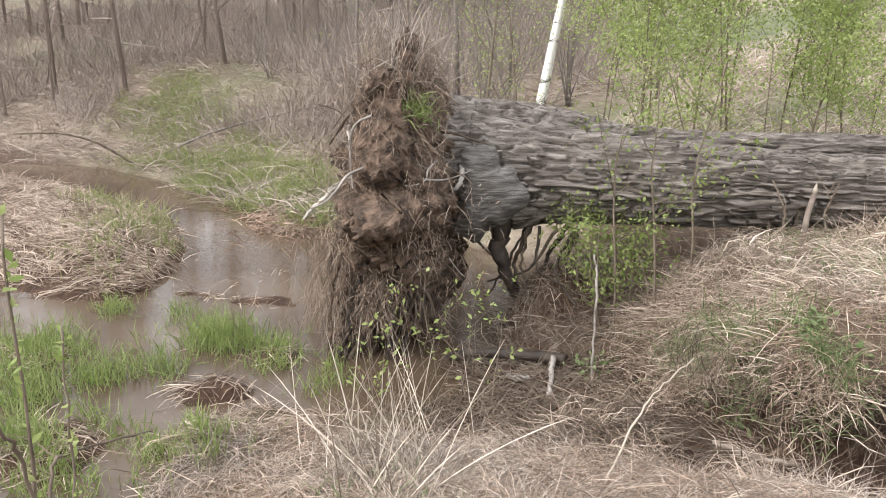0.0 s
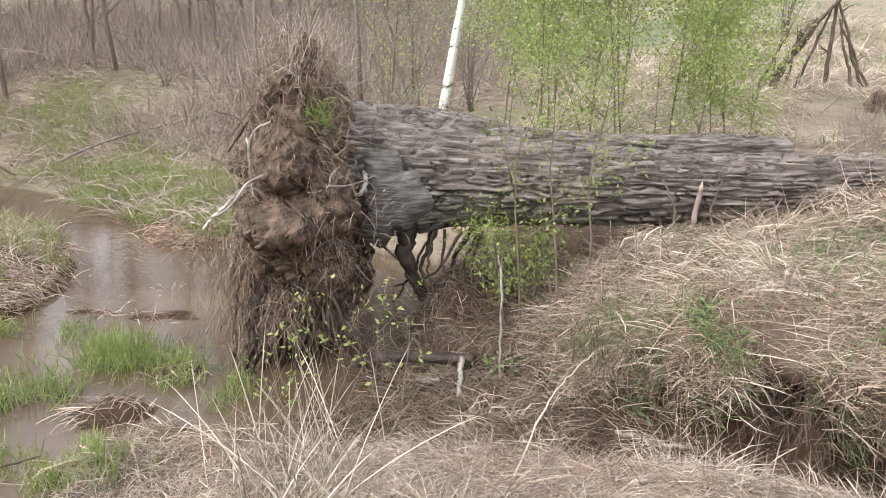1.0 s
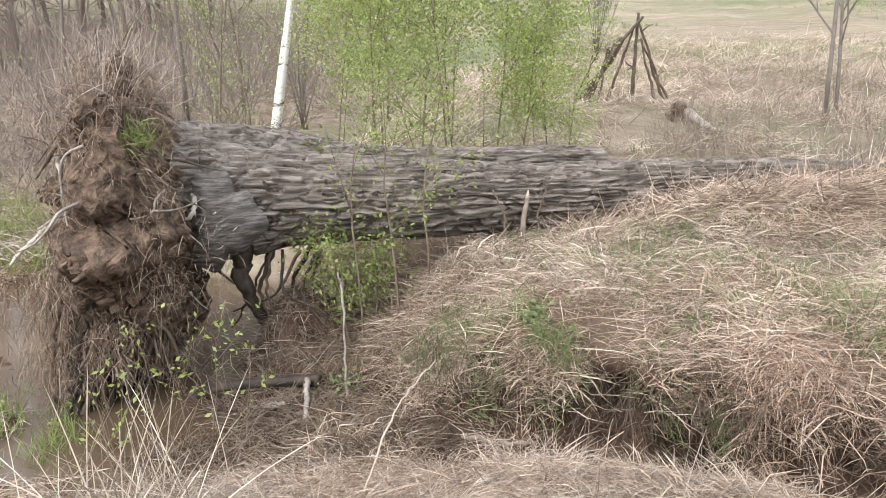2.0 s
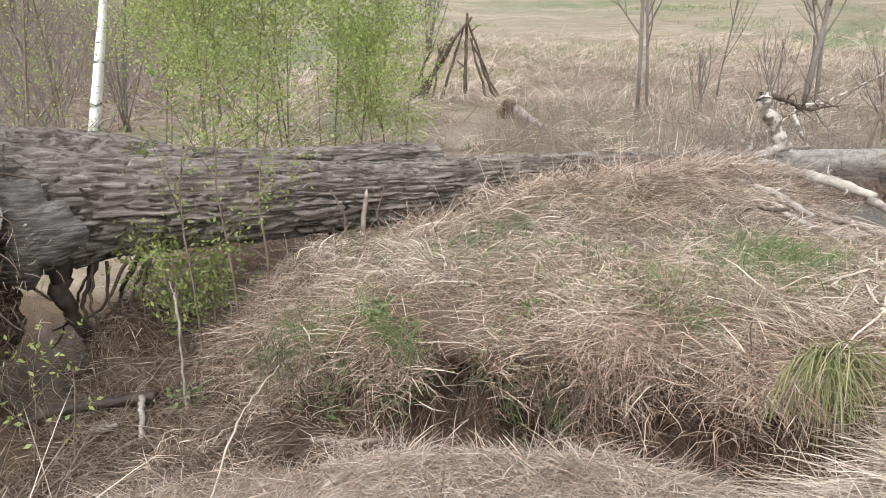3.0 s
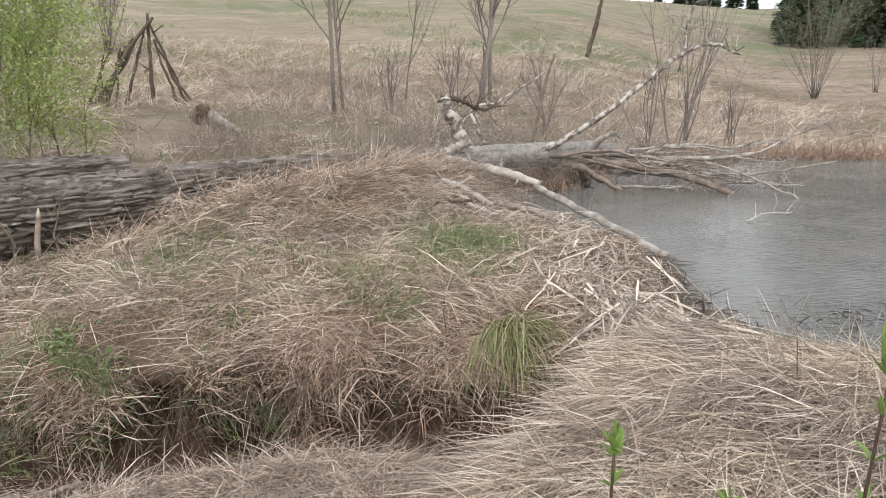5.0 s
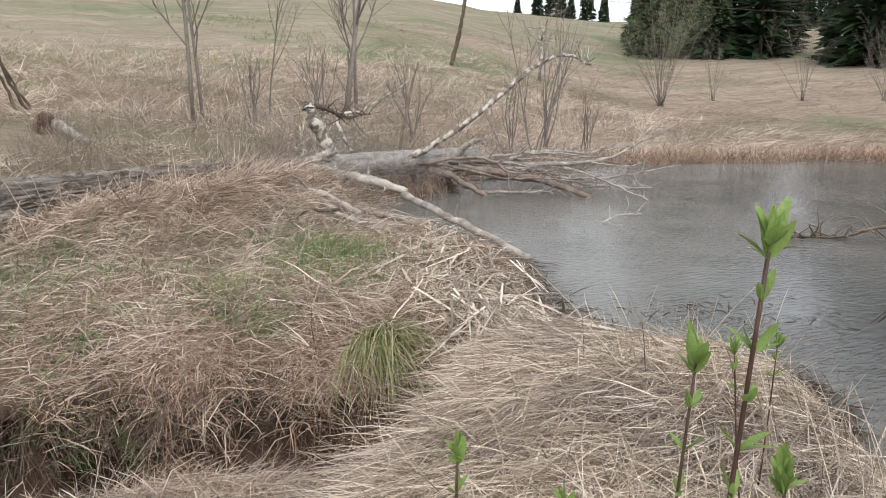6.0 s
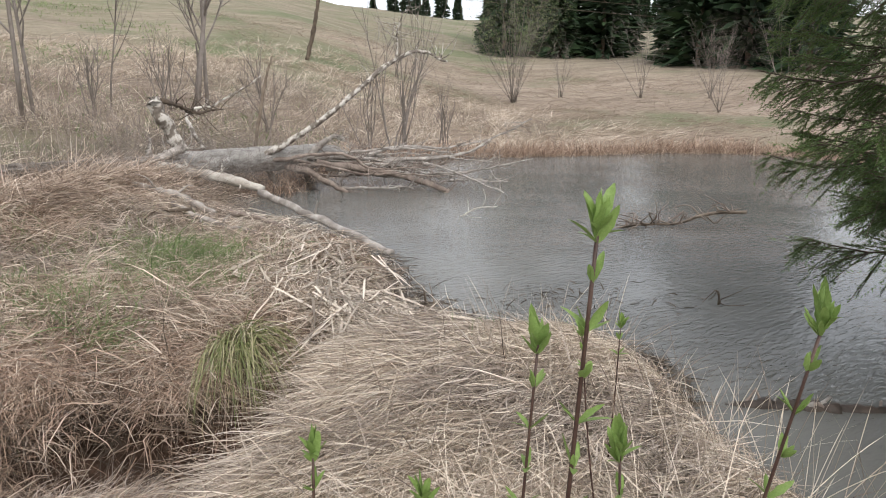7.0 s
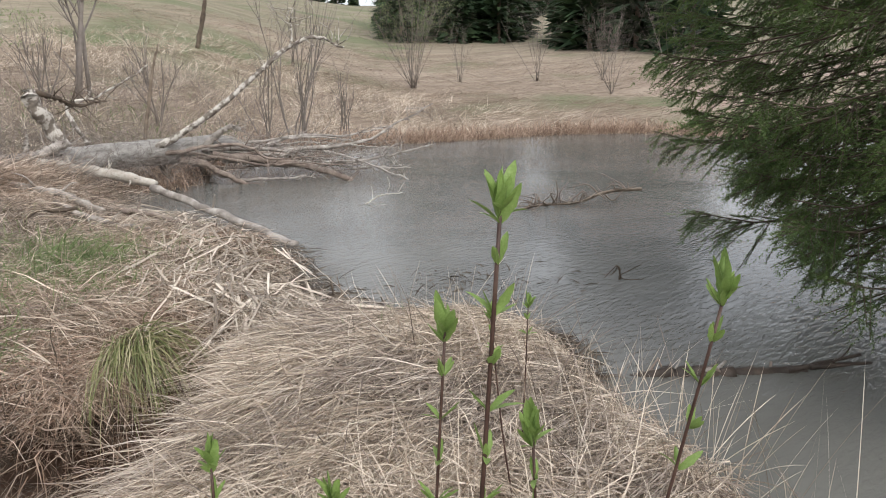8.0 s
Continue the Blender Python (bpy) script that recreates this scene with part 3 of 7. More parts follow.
def build_ground():
    ny, nx = XX.shape
    verts = np.stack([XX, YY - jut(XX, YY, ZZ) + cave(XX, YY, ZZ), ZZ], -1).reshape(-1, 3)
    j, i = np.meshgrid(np.arange(ny - 1), np.arange(nx - 1), indexing="ij")
    a = j * nx + i
    faces = np.stack([a, a + 1, a + nx + 1, a + nx], -1).reshape(-1, 4)
    me = mesh_from("ground", verts, faces)
    at = me.attributes.new("soil", "FLOAT", "POINT")
    thatch = 0.62 * (1 - step(8.5, 12, np.hypot(XX, YY))) * step(-5.0, -4.0, XX)
    at.data.foreach_set("value", np.maximum(SOIL, thatch).reshape(-1).astype(np.float32))
    tagged(part("ground", me, M_ground), "straw-covered valley ground with muddy banks and a hill behind", "ground", kind="structure")


def build_water(name, poly, z, grow, material, label):
    c = poly.mean(0)
    out = c + (poly - c) * (1 + grow / np.linalg.norm(poly - c, axis=1))[:, None]
    me = mesh_from(name, [(x, y, z) for x, y in out], [list(range(len(out)))], False)
    tagged(part(name, me, material), label, "water", kind="structure")


build_ground()
POND_WIDE = np.array([(2.2, 0.3), (2.4, 1.5), (2.9, 2.3), (3.0, 2.9), (2.7, 3.4), (2.75, 4.3), (3.1, 5.2), (3.3, 6.5), (3.2, 8.6), (3.7, 10.0), (5, 11.8), (8, 13.8), (13, 13), (18, 11), (20, 0), (18, -11), (7, -11), (3.0, -2.5)])
FLOOD_WIDE = np.array([(-50, 9.5), (-17, 9), (-10, 8), (-6, 8.5), (-4, 7.2), (-2.2, 5.4), (-2.2, 3.4), (-3, 1.5), (-3.4, -1), (-6, -4), (-50, -4)])
build_water("pond_water", POND_WIDE, POND_Z, 0, M_pond, "grey rippled pond water under an overcast sky")
build_water("stream_water", FLOOD_WIDE, STREAM_Z, 0, M_stream, "shallow brown stream water beside the fallen tree")


# ---- the fallen tree ----
def spline(pts, n, share=None):
    """A smooth line through the points given."""
    pts = np.asarray(pts, float)
    p = np.concatenate([[2 * pts[0] - pts[1]], pts, [2 * pts[-1] - pts[-2]]])
    t = (np.linspace(0, 1, n) if share is None else share) * (len(pts) - 1 - 1e-6)
    k = t.astype(int)
    u = (t - k)[:, None]
    a, b, c, d = p[k], p[k + 1], p[k + 2], p[k + 3]
    return 0.5 * (2 * b + (c - a) * u + (2 * a - 5 * b + 4 * c - d) * u ** 2 + (3 * b - a - 3 * c + d) * u ** 3)


def bark_trunk(line, radii, rows, sides, ridge, seed, bark_until=1.0, bulges=()):
    """A thick stem whose bark stands in long, interlacing ridges; bulges: (share of length, angle, width along, width round, height)."""
    share = np.concatenate([np.linspace(0, 0.62, int(rows * 0.82), endpoint=False), np.linspace(0.62, 1, rows - int(rows * 0.82))])
    pts = spline(line, rows, share)
    rad = np.interp(share, np.linspace(0, 1, len(radii)), radii)
    tan = np.gradient(pts, axis=0)
    tan /= np.linalg.norm(tan, axis=1)[:, None]
    u = np.cross(tan, (0, 0, 1.0))
    u /= np.linalg.norm(u, axis=1)[:, None]
    w = np.cross(u, tan)
    along = np.concatenate([[0], np.cumsum(np.linalg.norm(np.diff(pts, axis=0), axis=1))])
    an = np.arange(sides) * 2 * math.pi / sides
    L, A = np.meshgrid(along, an, indexing="ij")
    turn = A / (2 * math.pi)
    prof = np.ones(L.shape)
    wob = 0.35 * (pnoise(L * 5.0, turn * 16, 16, seed + 40) - 0.5)
    for q, (stretch, cell, hard) in enumerate(((3.0, 0.037, 0.17), (3.8, 0.034, 0.17), (8.0, 0.05, 0.06))):
        per = max(4, round(2 * math.pi * rad.mean() / cell))
        v = pnoise(L * stretch + 3.7 * q, (turn + wob / per) * per, per, seed + 13 * q)
        prof = np.minimum(prof, step(0.0, hard, np.abs(v - 0.5)))
    per = max(4, round(2 * math.pi * rad.mean() / 0.06))
    plate = 0.65 + 0.35 * pnoise(L * 9, turn * per, per, seed + 71)
    cover = np.clip((bark_until - L / along[-1]) * 12, 0, 1)
    depth = ridge * np.interp(L / along[-1], [0, 0.08, 0.25, 1], [0.7, 1.0, 1.0, 0.75]) * cover
    rr = rad[:, None] * (1 + 0.05 * (fbm(L * 0.9 + 5, np.cos(A) * 1.2 + 4, seed + 8) - 0.5) * 2)
    smooth_patch = np.zeros(L.shape)
    for s0, a0, wl, wa, h in bulges:
        da = (A - a0 + math.pi) % (2 * math.pi) - math.pi
        g = np.exp(-(((L / along[-1] - s0) / wl) ** 2 + (da / wa) ** 2))
        rr = rr + h * g
        smooth_patch = np.maximum(smooth_patch, g if h > 0.1 else 0 * g)
    mask = 1 - 0.85 * step(0.35, 0.7, smooth_patch)
    rr = rr + depth * mask * (prof * plate - 0.6) + 0.006 * (fbm(L * 14, A * 9, seed + 11) - 0.5) * 2
    V = pts[:, None] + rr[..., None] * (np.cos(A)[..., None] * u[:, None] + np.sin(A)[..., None] * w[:, None])
    b = Builder()
    i, j = np.meshgrid(np.arange(rows - 1), np.arange(sides), indexing="ij")
    p0, p1 = i * sides + j, i * sides + (j + 1) % sides
    faces = np.stack([p0, p1, p1 + sides, p0 + sides], -1).reshape(-1, 4).tolist()
    faces += [list(range(sides))[::-1], list(range((rows - 1) * sides, rows * sides))]
    b.add(V.reshape(-1, 3), faces)
    return b


def limb(pts, r0, r1, n=18, sides=8, lump=0.12, wob=0.0):
    b = Builder()
    line = spline(pts, n)
    if wob:
        line = line + wob * (rng.random(line.shape) - 0.5)
    b.tube(line, np.linspace(r0, r1, n), sides, lump)
    return b


LOG = [(-4.75, 4.87, 1.4), (-3.6, 5.6, 1.42), (-1.7, 6.75, 1.375), (0.0, 7.85, 1.44), (1.3, 8.65, 1.42), (2.8, 9.55, 1.38), (4.3, 10.1, 1.34), (5.6, 10.3, 1.30)]
fallen = thing("fallen_tree", (-4.3, 5.15, 0.0), "huge uprooted tree with furrowed grey bark lying across the bank", "fallen tree")
part("trunk", bark_trunk(LOG, [0.53, 0.405, 0.3, 0.225, 0.195, 0.165, 0.16, 0.13], 560, 200, 0.072, 3, 0.72,
                         ((0.07, 5.5, 0.03, 0.6, 0.09), (0.04, 1.8, 0.05, 1.3, 0.1))), M_bark, fallen)
SECOND = [(-4.8, 5.25, 1.72), (-4.15, 6.0, 1.73), (-3.4, 6.85, 1.6), (-2.6, 7.55, 1.57), (-1.95, 8.15, 1.57), (-1.3, 8.75, 1.53)]
part("second_stem", bark_trunk(SECOND, [0.4, 0.29, 0.2, 0.165, 0.16, 0.15], 220, 90, 0.05, 8), M_bark, fallen, "second bark-covered stem lying behind the first")


# towards the top the bark has gone
b = Builder()
b.tube(spline([(1.5, 8.76, 1.43), (2.8, 9.55, 1.395), (4.3, 10.1, 1.36), (5.3, 10.27, 1.34), (5.75, 10.3, 1.31)], 60), np.interp(np.linspace(0, 1, 60), [0, 0.3, 0.6, 0.9, 1], [0.11, 0.172, 0.178, 0.165, 0.09]), 26, 0.2)
part("bare_stem", b, M_bare, fallen, "grey barkless upper stem")


def root_plate():
    """A disc of soil and roots, standing on edge, ragged and lobed."""
    ax = np.array((0.83, 0.55, 0.0))
    ax /= np.linalg.norm(ax)
    s = np.array((0.55, -0.83, 0.0))
    s /= np.linalg.norm(s)
    c = np.array((-4.62, 4.72, 1.3))
    b = Builder()
    na, nr = 220, 130
    an = np.linspace(0, 2 * math.pi, na, endpoint=False)
    ring = []
    # a closed skin: from the middle of one face out to the rim and back on the other
    for k in range(nr + 1):
        v = k / nr
        rad = math.sin(math.pi * v) ** 0.8
        off = math.cos(math.pi * v)
        ring.append((rad, off))
    V = []
    for rad, off in ring:
        lobes = 1 + 0.16 * np.sin(3 * an + 0.6) + 0.1 * np.sin(7 * an + 2) + 0.35 * (vnoise(np.cos(an) * 2.5 + 9, np.sin(an) * 2.5 + 9, 4) - 0.5)
        lobes = lobes * (1 + 0.15 * (fbm(np.cos(an) * 5 + off * 3.5 + 11, np.sin(an) * 5 + off * 2.5 + 7, 37, 4) - 0.5) + 0.07 * (fbm(np.cos(an) * 16 + off * 9, np.sin(an) * 12 + off * 7, 39, 3) - 0.5))
        x = np.cos(an) * 1.05 * lobes * rad
        zz = np.sin(an) * 1.28 * lobes * rad
        big = 0.42 * (fbm(x * 2.4 + 20 + off, zz * 2.4 + 30, 14, 3) - 0.5)
        crag = 0.13 * (0.5 - np.abs(fbm(x * 5.5 + 5, zz * 4.0 + off * 2, 19, 3) - 0.5) * 2.2)
        fine = 0.16 * (fbm(x * 16 + off * 5, zz * 13, 29, 4) - 0.5)
        t = 0.36 * off * (0.75 + 0.5 * fbm(x * 1.7 + 3, zz * 1.7, 8)) + big + crag + fine
        t = t * np.interp(zz, [-1.2, -0.4, 0.2, 0.6, 1.2], [1.25, 1.3, 1.2, 1.0, 0.7])
        t = t + np.interp(zz, [-1.3, -0.6, 0.0, 0.6, 1.2], [-0.2, -0.06, 0.02, 0.0, -0.03])
        lumps = 0.16 * spot(t, zz, 0.05, 0.5, 0.26, 0.24) - 0.2 * spot(t, zz, -0.12, 0.19, 0.3, 0.07) + 0.28 * spot(t, zz, -0.06, -0.03, 0.28, 0.14) + 0.13 * spot(t, zz, -0.1, -0.42, 0.3, 0.22) - 0.12 * spot(t, zz, -0.3, 0.5, 0.12, 0.25) - 0.1 * spot(t, zz, 0.3, -0.2, 0.12, 0.3)
        lumps = lumps - 0.3 * step(-0.6, -1.0, zz) * step(-0.3, -0.05, t) + 0.22 * (fbm(t * 6 + 3, zz * 5 + 8, 47, 4) - 0.5) + 0.12 * (0.5 - np.abs(fbm(t * 11, zz * 8, 49, 3) - 0.5) * 2)
        x = x + step(0.0, 0.5, np.cos(an)) * lumps
        p = c + np.outer(x, s) + np.outer(t, ax)
        p[:, 2] += zz + 0.1 * (fbm(x * 5, zz * 5 + off, 23) - 0.5)
        V.append(p)
    V = np.array(V)
    i, j = np.meshgrid(np.arange(nr), np.arange(na), indexing="ij")
    p0, p1 = i * na + j, i * na + (j + 1) % na
    b.add(V.reshape(-1, 3), np.stack([p0, p1, p1 + na, p0 + na], -1).reshape(-1, 4).tolist())
    return b, c, s, ax


plate, PC, PS, PA = root_plate()
part("root_plate", plate, M_rootsoil, fallen, "upturned plate of brown soil and matted roots")


def plate_point(a, r, off):
    """A place on the root plate: angle round it, share of its radius, and metres in front of its middle."""
    return PC + PS * math.cos(a) * 1.05 * r + np.array((0, 0, 1)) * math.sin(a) * 1.28 * r + PA * off


def build_roots():
    for k in range(60):
        a = rng.uniform(0, 2 * math.pi)
        r = rng.uniform(0.35, 1.0)
        p = plate_point(a, r, rng.choice((-0.3, 0.32)) * (1.15 - r * 0.6))
        out = PS * math.cos(a) + np.array((0, 0, math.sin(a)))
        pts = [p - out * 0.2]
        d = out * rng.uniform(0.2, 0.6) + PA * rng.normal() * 0.5 + np.array((0, 0, -0.4))
        for q in range(4):
            d = d + rng.normal(size=3) * 0.35 + np.array((0, 0, -0.15))
            pts.append(pts[-1] + d / np.linalg.norm(d) * rng.uniform(0.08, 0.22))
        r0 = rng.uniform(0.008, 0.028)
        mat = M_deadwood if k % 4 == 0 else M_darkwood
        part("root", limb(pts, r0, r0 * 0.35, 16, 6, 0.15), mat, fallen)
    # thick roots that show plainly
    thick = [
        ([(-4.75, 4.75, 2.0), (-4.62, 4.30, 2.06), (-4.58, 4.05, 1.95), (-4.52, 3.98, 1.7), (-4.5, 3.97, 1.5)], 0.02, 0.01, M_peeled),
        ([(-4.5, 4.2, 1.5), (-4.6, 3.95, 1.45), (-4.75, 3.8, 1.28), (-4.85, 3.75, 1.15)], 0.025, 0.012, M_deadwood),
        ([(-4.2, 5.0, 1.55), (-3.95, 4.72, 1.55), (-3.9, 4.6, 1.42), (-4.05, 4.5, 1.4)], 0.03, 0.012, M_deadwood),
        ([(-4.2, 5.0, 1.4), (-3.9, 4.8, 1.38), (-3.75, 4.72, 1.45)], 0.02, 0.008, M_deadwood),
    ]
    for pts, r0, r1, mat in thick:
        part("root", limb(pts, r0, r1, 20, 8, 0.15, 0.02), mat, fallen)
    # broken props under the butt, one standing in the water
    part("root", limb([(-3.8, 5.12, 1.15), (-3.82, 5.1, 0.85), (-3.78, 5.16, 0.6), (-3.72, 5.25, 0.35)], 0.085, 0.05, 26, 12, 0.45, 0.03), M_wet, fallen, "thick dark broken root propping the trunk")
    for k in range(8):
        x, y = -3.55 + rng.normal() * 0.2, 5.3 + rng.normal() * 0.16
        part("root", limb([(x, y + 0.1, 1.0), (x + rng.normal() * 0.08, y, 0.65), (x + rng.normal() * 0.2, y - 0.1, gz(x, y - 0.1) + 0.04)], rng.uniform(0.01, 0.03), 0.008, 14, 7, 0.3, 0.03), M_darkwood if k % 2 else M_wet, fallen)
    part("root", limb([(-1.95, 6.6, 1.2), (-1.98, 6.55, 1.0), (-2.0, 6.5, 0.75)], 0.06, 0.07, 10, 8, 0.2), M_darkwood, fallen)
    # muddy lower roots that stand in the water
    for k in range(30):
        q = rng.uniform(0.0, 0.32) if k % 4 else rng.uniform(0.25, 0.9)
        x, y = -4.62 + 0.55 * q + rng.normal() * 0.08, 3.85 + 0.55 * q + rng.normal() * 0.12
        part("root", limb([(x + rng.normal() * 0.1, y + 0.15, rng.uniform(0.7, 1.1)), (x + rng.normal() * 0.06, y + 0.05, rng.uniform(0.35, 0.6)), (x + rng.normal() * 0.07, y - 0.05, -0.1)], rng.uniform(0.012, 0.035), rng.uniform(0.006, 0.02), 18, 9, 0.4, 0.06), (M_rootsoil, M_wet, M_darkwood)[k % 3], fallen)
    for k in range(46):
        a = rng.uniform(1.4 * math.pi, 1.95 * math.pi)
        p = plate_point(a, rng.uniform(0.45, 0.95), rng.uniform(-0.25, 0.42))
        q = p + np.array((rng.normal() * 0.1, rng.normal() * 0.1, -rng.uniform(0.25, 0.7)))
        q[2] = max(q[2], -0.06)
        r0 = rng.uniform(0.006, 0.02)
        part("root", limb([p + (0, 0, 0.1), (p + q) / 2 + rng.normal(size=3) * 0.05, q], r0, r0 * 0.4, 10, 6, 0.2), M_wet if k % 3 else M_darkwood, fallen)
    # clods that hang in the roots
    for k in range(120):
        a, r = rng.uniform(-0.6 * math.pi, 0.5 * math.pi), math.sqrt(rng.random()) * 1.04
        p = plate_point(a, r, rng.uniform(-1, 1) * 0.36 * (1.1 - 0.5 * r))
        b = Builder()
        n, m = 9, 6
        sz = rng.uniform(0.03, 0.09)
        V = []
        for i in range(m + 1):
            th = math.pi * i / m
            for j in range(n):
                ph = 2 * math.pi * j / n
                V.append(p + sz * rng.uniform(0.6, 1.3) * np.array((math.sin(th) * math.cos(ph), math.sin(th) * math.sin(ph), 1.25 * math.cos(th))))
        b.add(V, [[i * n + j, i * n + (j + 1) % n, (i + 1) * n + (j + 1) % n, (i + 1) * n + j] for i in range(m) for j in range(n)])
        part("clod", b, M_rootsoil, fallen, smooth=False)
    # hair of fine roots and dead stalks
    b = Builder()
    n = 1800
    q = np.concatenate([rng.uniform(-0.15, 0.35, 1300), rng.uniform(0.3, 1.0, 500)])
    p = np.stack([-4.62 + 0.55 * q + rng.normal(size=n) * 0.12, 3.82 + 0.55 * q + rng.normal(size=n) * 0.14, rng.uniform(0.25, 1.15, n)], 1)
    b.blades(p, rng.normal(size=p.shape) * 0.3 + np.array((0, -0.1, -0.9)), rng.uniform(0.04, 0.22, n), rng.uniform(0.0025, 0.007, n), 0.1, 3, kink=0.5)
    n = 16000
    a, r = rng.uniform(0, 2 * math.pi, n), np.sqrt(rng.random(n)) * 1.05
    keep = vnoise(np.cos(a) * r * 5 + 7, np.sin(a) * r * 5 + 3, 83) > rng.uniform(0.3, 0.6, n)
    a, r = a[keep], r[keep]
    n = len(a)
    off = np.where(rng.random(n) < 0.7, 0.34, -0.3) * (1.3 - r * 0.6) * rng.uniform(0.3, 1.15, n)
    p = PC + np.outer(np.cos(a) * 1.05 * r, PS) + np.outer(np.sin(a) * 1.28 * r, (0, 0, 1)) + off[:, None] * PA
    d = rng.normal(size=(n, 3)) * 0.5 + np.sign(off)[:, None] * PA * 0.5 + np.array((0, 0, -0.9))
    b.blades(p, d, rng.uniform(0.04, 0.3, n) * rng.choice((0.6, 1, 1.3), n), rng.uniform(0.0025, 0.007, n), 0.35, 2, kink=0.3)
    # fibres that hang round the rim
    n = 17000
    a, r = rng.uniform(-0.45 * math.pi, 0.4 * math.pi, n), rng.uniform(0.8, 1.3, n)
    side = rng.normal(size=n) * 0.27 * np.interp(np.sin(a), [-1, 0, 0.5, 1], [1.2, 1.2, 0.95, 0.7]) + np.interp(np.sin(a), [-1, -0.5, 0, 1], [-0.2, -0.06, 0.02, 0])
    keep = vnoise(side * 7 + 7, np.sin(a) * 6 + 3, 85) > rng.uniform(0.35, 0.6, n)
    a, r, side = a[keep], r[keep], side[keep]
    n = len(a)
    p = PC + np.outer(np.cos(a) * 1.05 * r, PS) + np.outer(np.sin(a) * 1.28 * r, (0, 0, 1)) + side[:, None] * PA
    d = rng.normal(size=(n, 3)) * 0.6 + PS * 0.3 + np.array((0, 0, -0.65))
    b.blades(p, d, rng.uniform(0.03, 0.16, n) * rng.choice((0.5, 1, 2.0), n), rng.uniform(0.002, 0.006, n), 0.3, 3, kink=0.5)
    part("root_hair", b, M_roothair, fallen, "matted hanging root fibres")
    b = Builder()
    n = 800
    a, r = rng.uniform(0.25 * math.pi, 0.8 * math.pi, n), rng.uniform(0.75, 1.08, n)
    p = PC + np.outer(np.cos(a) * 1.05 * r, PS) + np.outer(np.sin(a) * 1.28 * r, (0, 0, 1)) + rng.normal(size=(n, 1)) * 0.14 * PA
    d = rng.normal(size=(n, 3)) * 0.45 + np.array((0.1, 0, 0.8))
    b.blades(p, d, rng.uniform(0.1, 0.65, n), rng.uniform(0.003, 0.006, n), 0.12, 3)
    part("dry_stalk", b, M_straw_grey, fallen, "dry grey stalks on the crown of the root plate")


build_roots()
# a few pale stripped roots bent over the soil of the plate
for pts, r0 in (([(-4.02, 3.74, 2.05), (-4.12, 3.70, 2.00), (-4.19, 3.70, 1.91), (-4.20, 3.69, 1.74), (-4.12, 3.62, 1.64), (-4.04, 3.56, 1.54)], 0.010), ([(-3.98, 3.62, 1.69), (-4.03, 3.50, 1.64), (-4.04, 3.41, 1.55), (-4.10, 3.34, 1.46), (-4.24, 3.33, 1.40)], 0.012), ([(-3.83, 4.26, 1.69), (-3.82, 4.14, 1.63), (-3.78, 4.07, 1.57), (-3.79, 3.96, 1.54), (-3.83, 3.89, 1.54)], 0.009), ([(-3.78, 4.07, 1.57), (-3.75, 4.20, 1.55), (-3.72, 4.35, 1.56), (-3.70, 4.50, 1.59)], 0.008)):
    part("root", limb(pts, r0, r0 * 0.55, 16, 7, 0.15), M_greywood, fallen, "pale stripped root")
b = Builder()
n = 420
at = np.array((-4.03, 4.22, 2.03)) + rng.normal(size=(n, 3)) * (0.08, 0.08, 0.07)
b.blades(at, rng.normal(size=(n, 3)) * 0.6 + np.array((0.1, -0.2, 0.5)), rng.uniform(0.04, 0.16, n), rng.uniform(0.004, 0.009, n), 0.25, 3)
part("grass_tuft", b, M_green, fallen, "small bright green grass tuft on the root plate")["kind"] = "stuff"


def burl():
    """The swollen, barkless patch at the butt, grey and smooth with wavy grain."""
    b = Builder()
    n, m = 40, 26
    c = np.array((-3.83, 4.9, 1.33))
    to = np.array((0.5, -0.8, -0.1))
    to /= np.linalg.norm(to)
    al = np.array((0.83, 0.55, 0.0))
    al /= np.linalg.norm(al)
    up = np.cross(to, al) * -1
    V = []
    for k in range(m + 1):
        r = k / m
        for q in range(n):
            a = q * 2 * math.pi / n
            ragged = 1 + 0.22 * math.sin(3 * a + 1) * r + 0.1 * math.sin(8 * a) * r
            x, y = ragged * r * math.cos(a), ragged * r * math.sin(a)
            h = 0.15 * (1 - r ** 3) + 0.05 * (1 - r) * r + 0.005 * math.sin(38 * y + 5 * math.sin(4 * x + 2 * y)) * (1 - r * r)
            V.append(c + al * x * 0.29 + up * (y * 0.4 - 0.05 * x) + to * h)
    F = []
    for k in range(m):
        for q in range(n):
            F.append([k * n + q, k * n + (q + 1) % n, (k + 1) * n + (q + 1) % n, (k + 1) * n + q])
    b.add(V, F)
    part("burl", b, M_burl, fallen, "smooth grey barkless swelling at the butt")


burl()


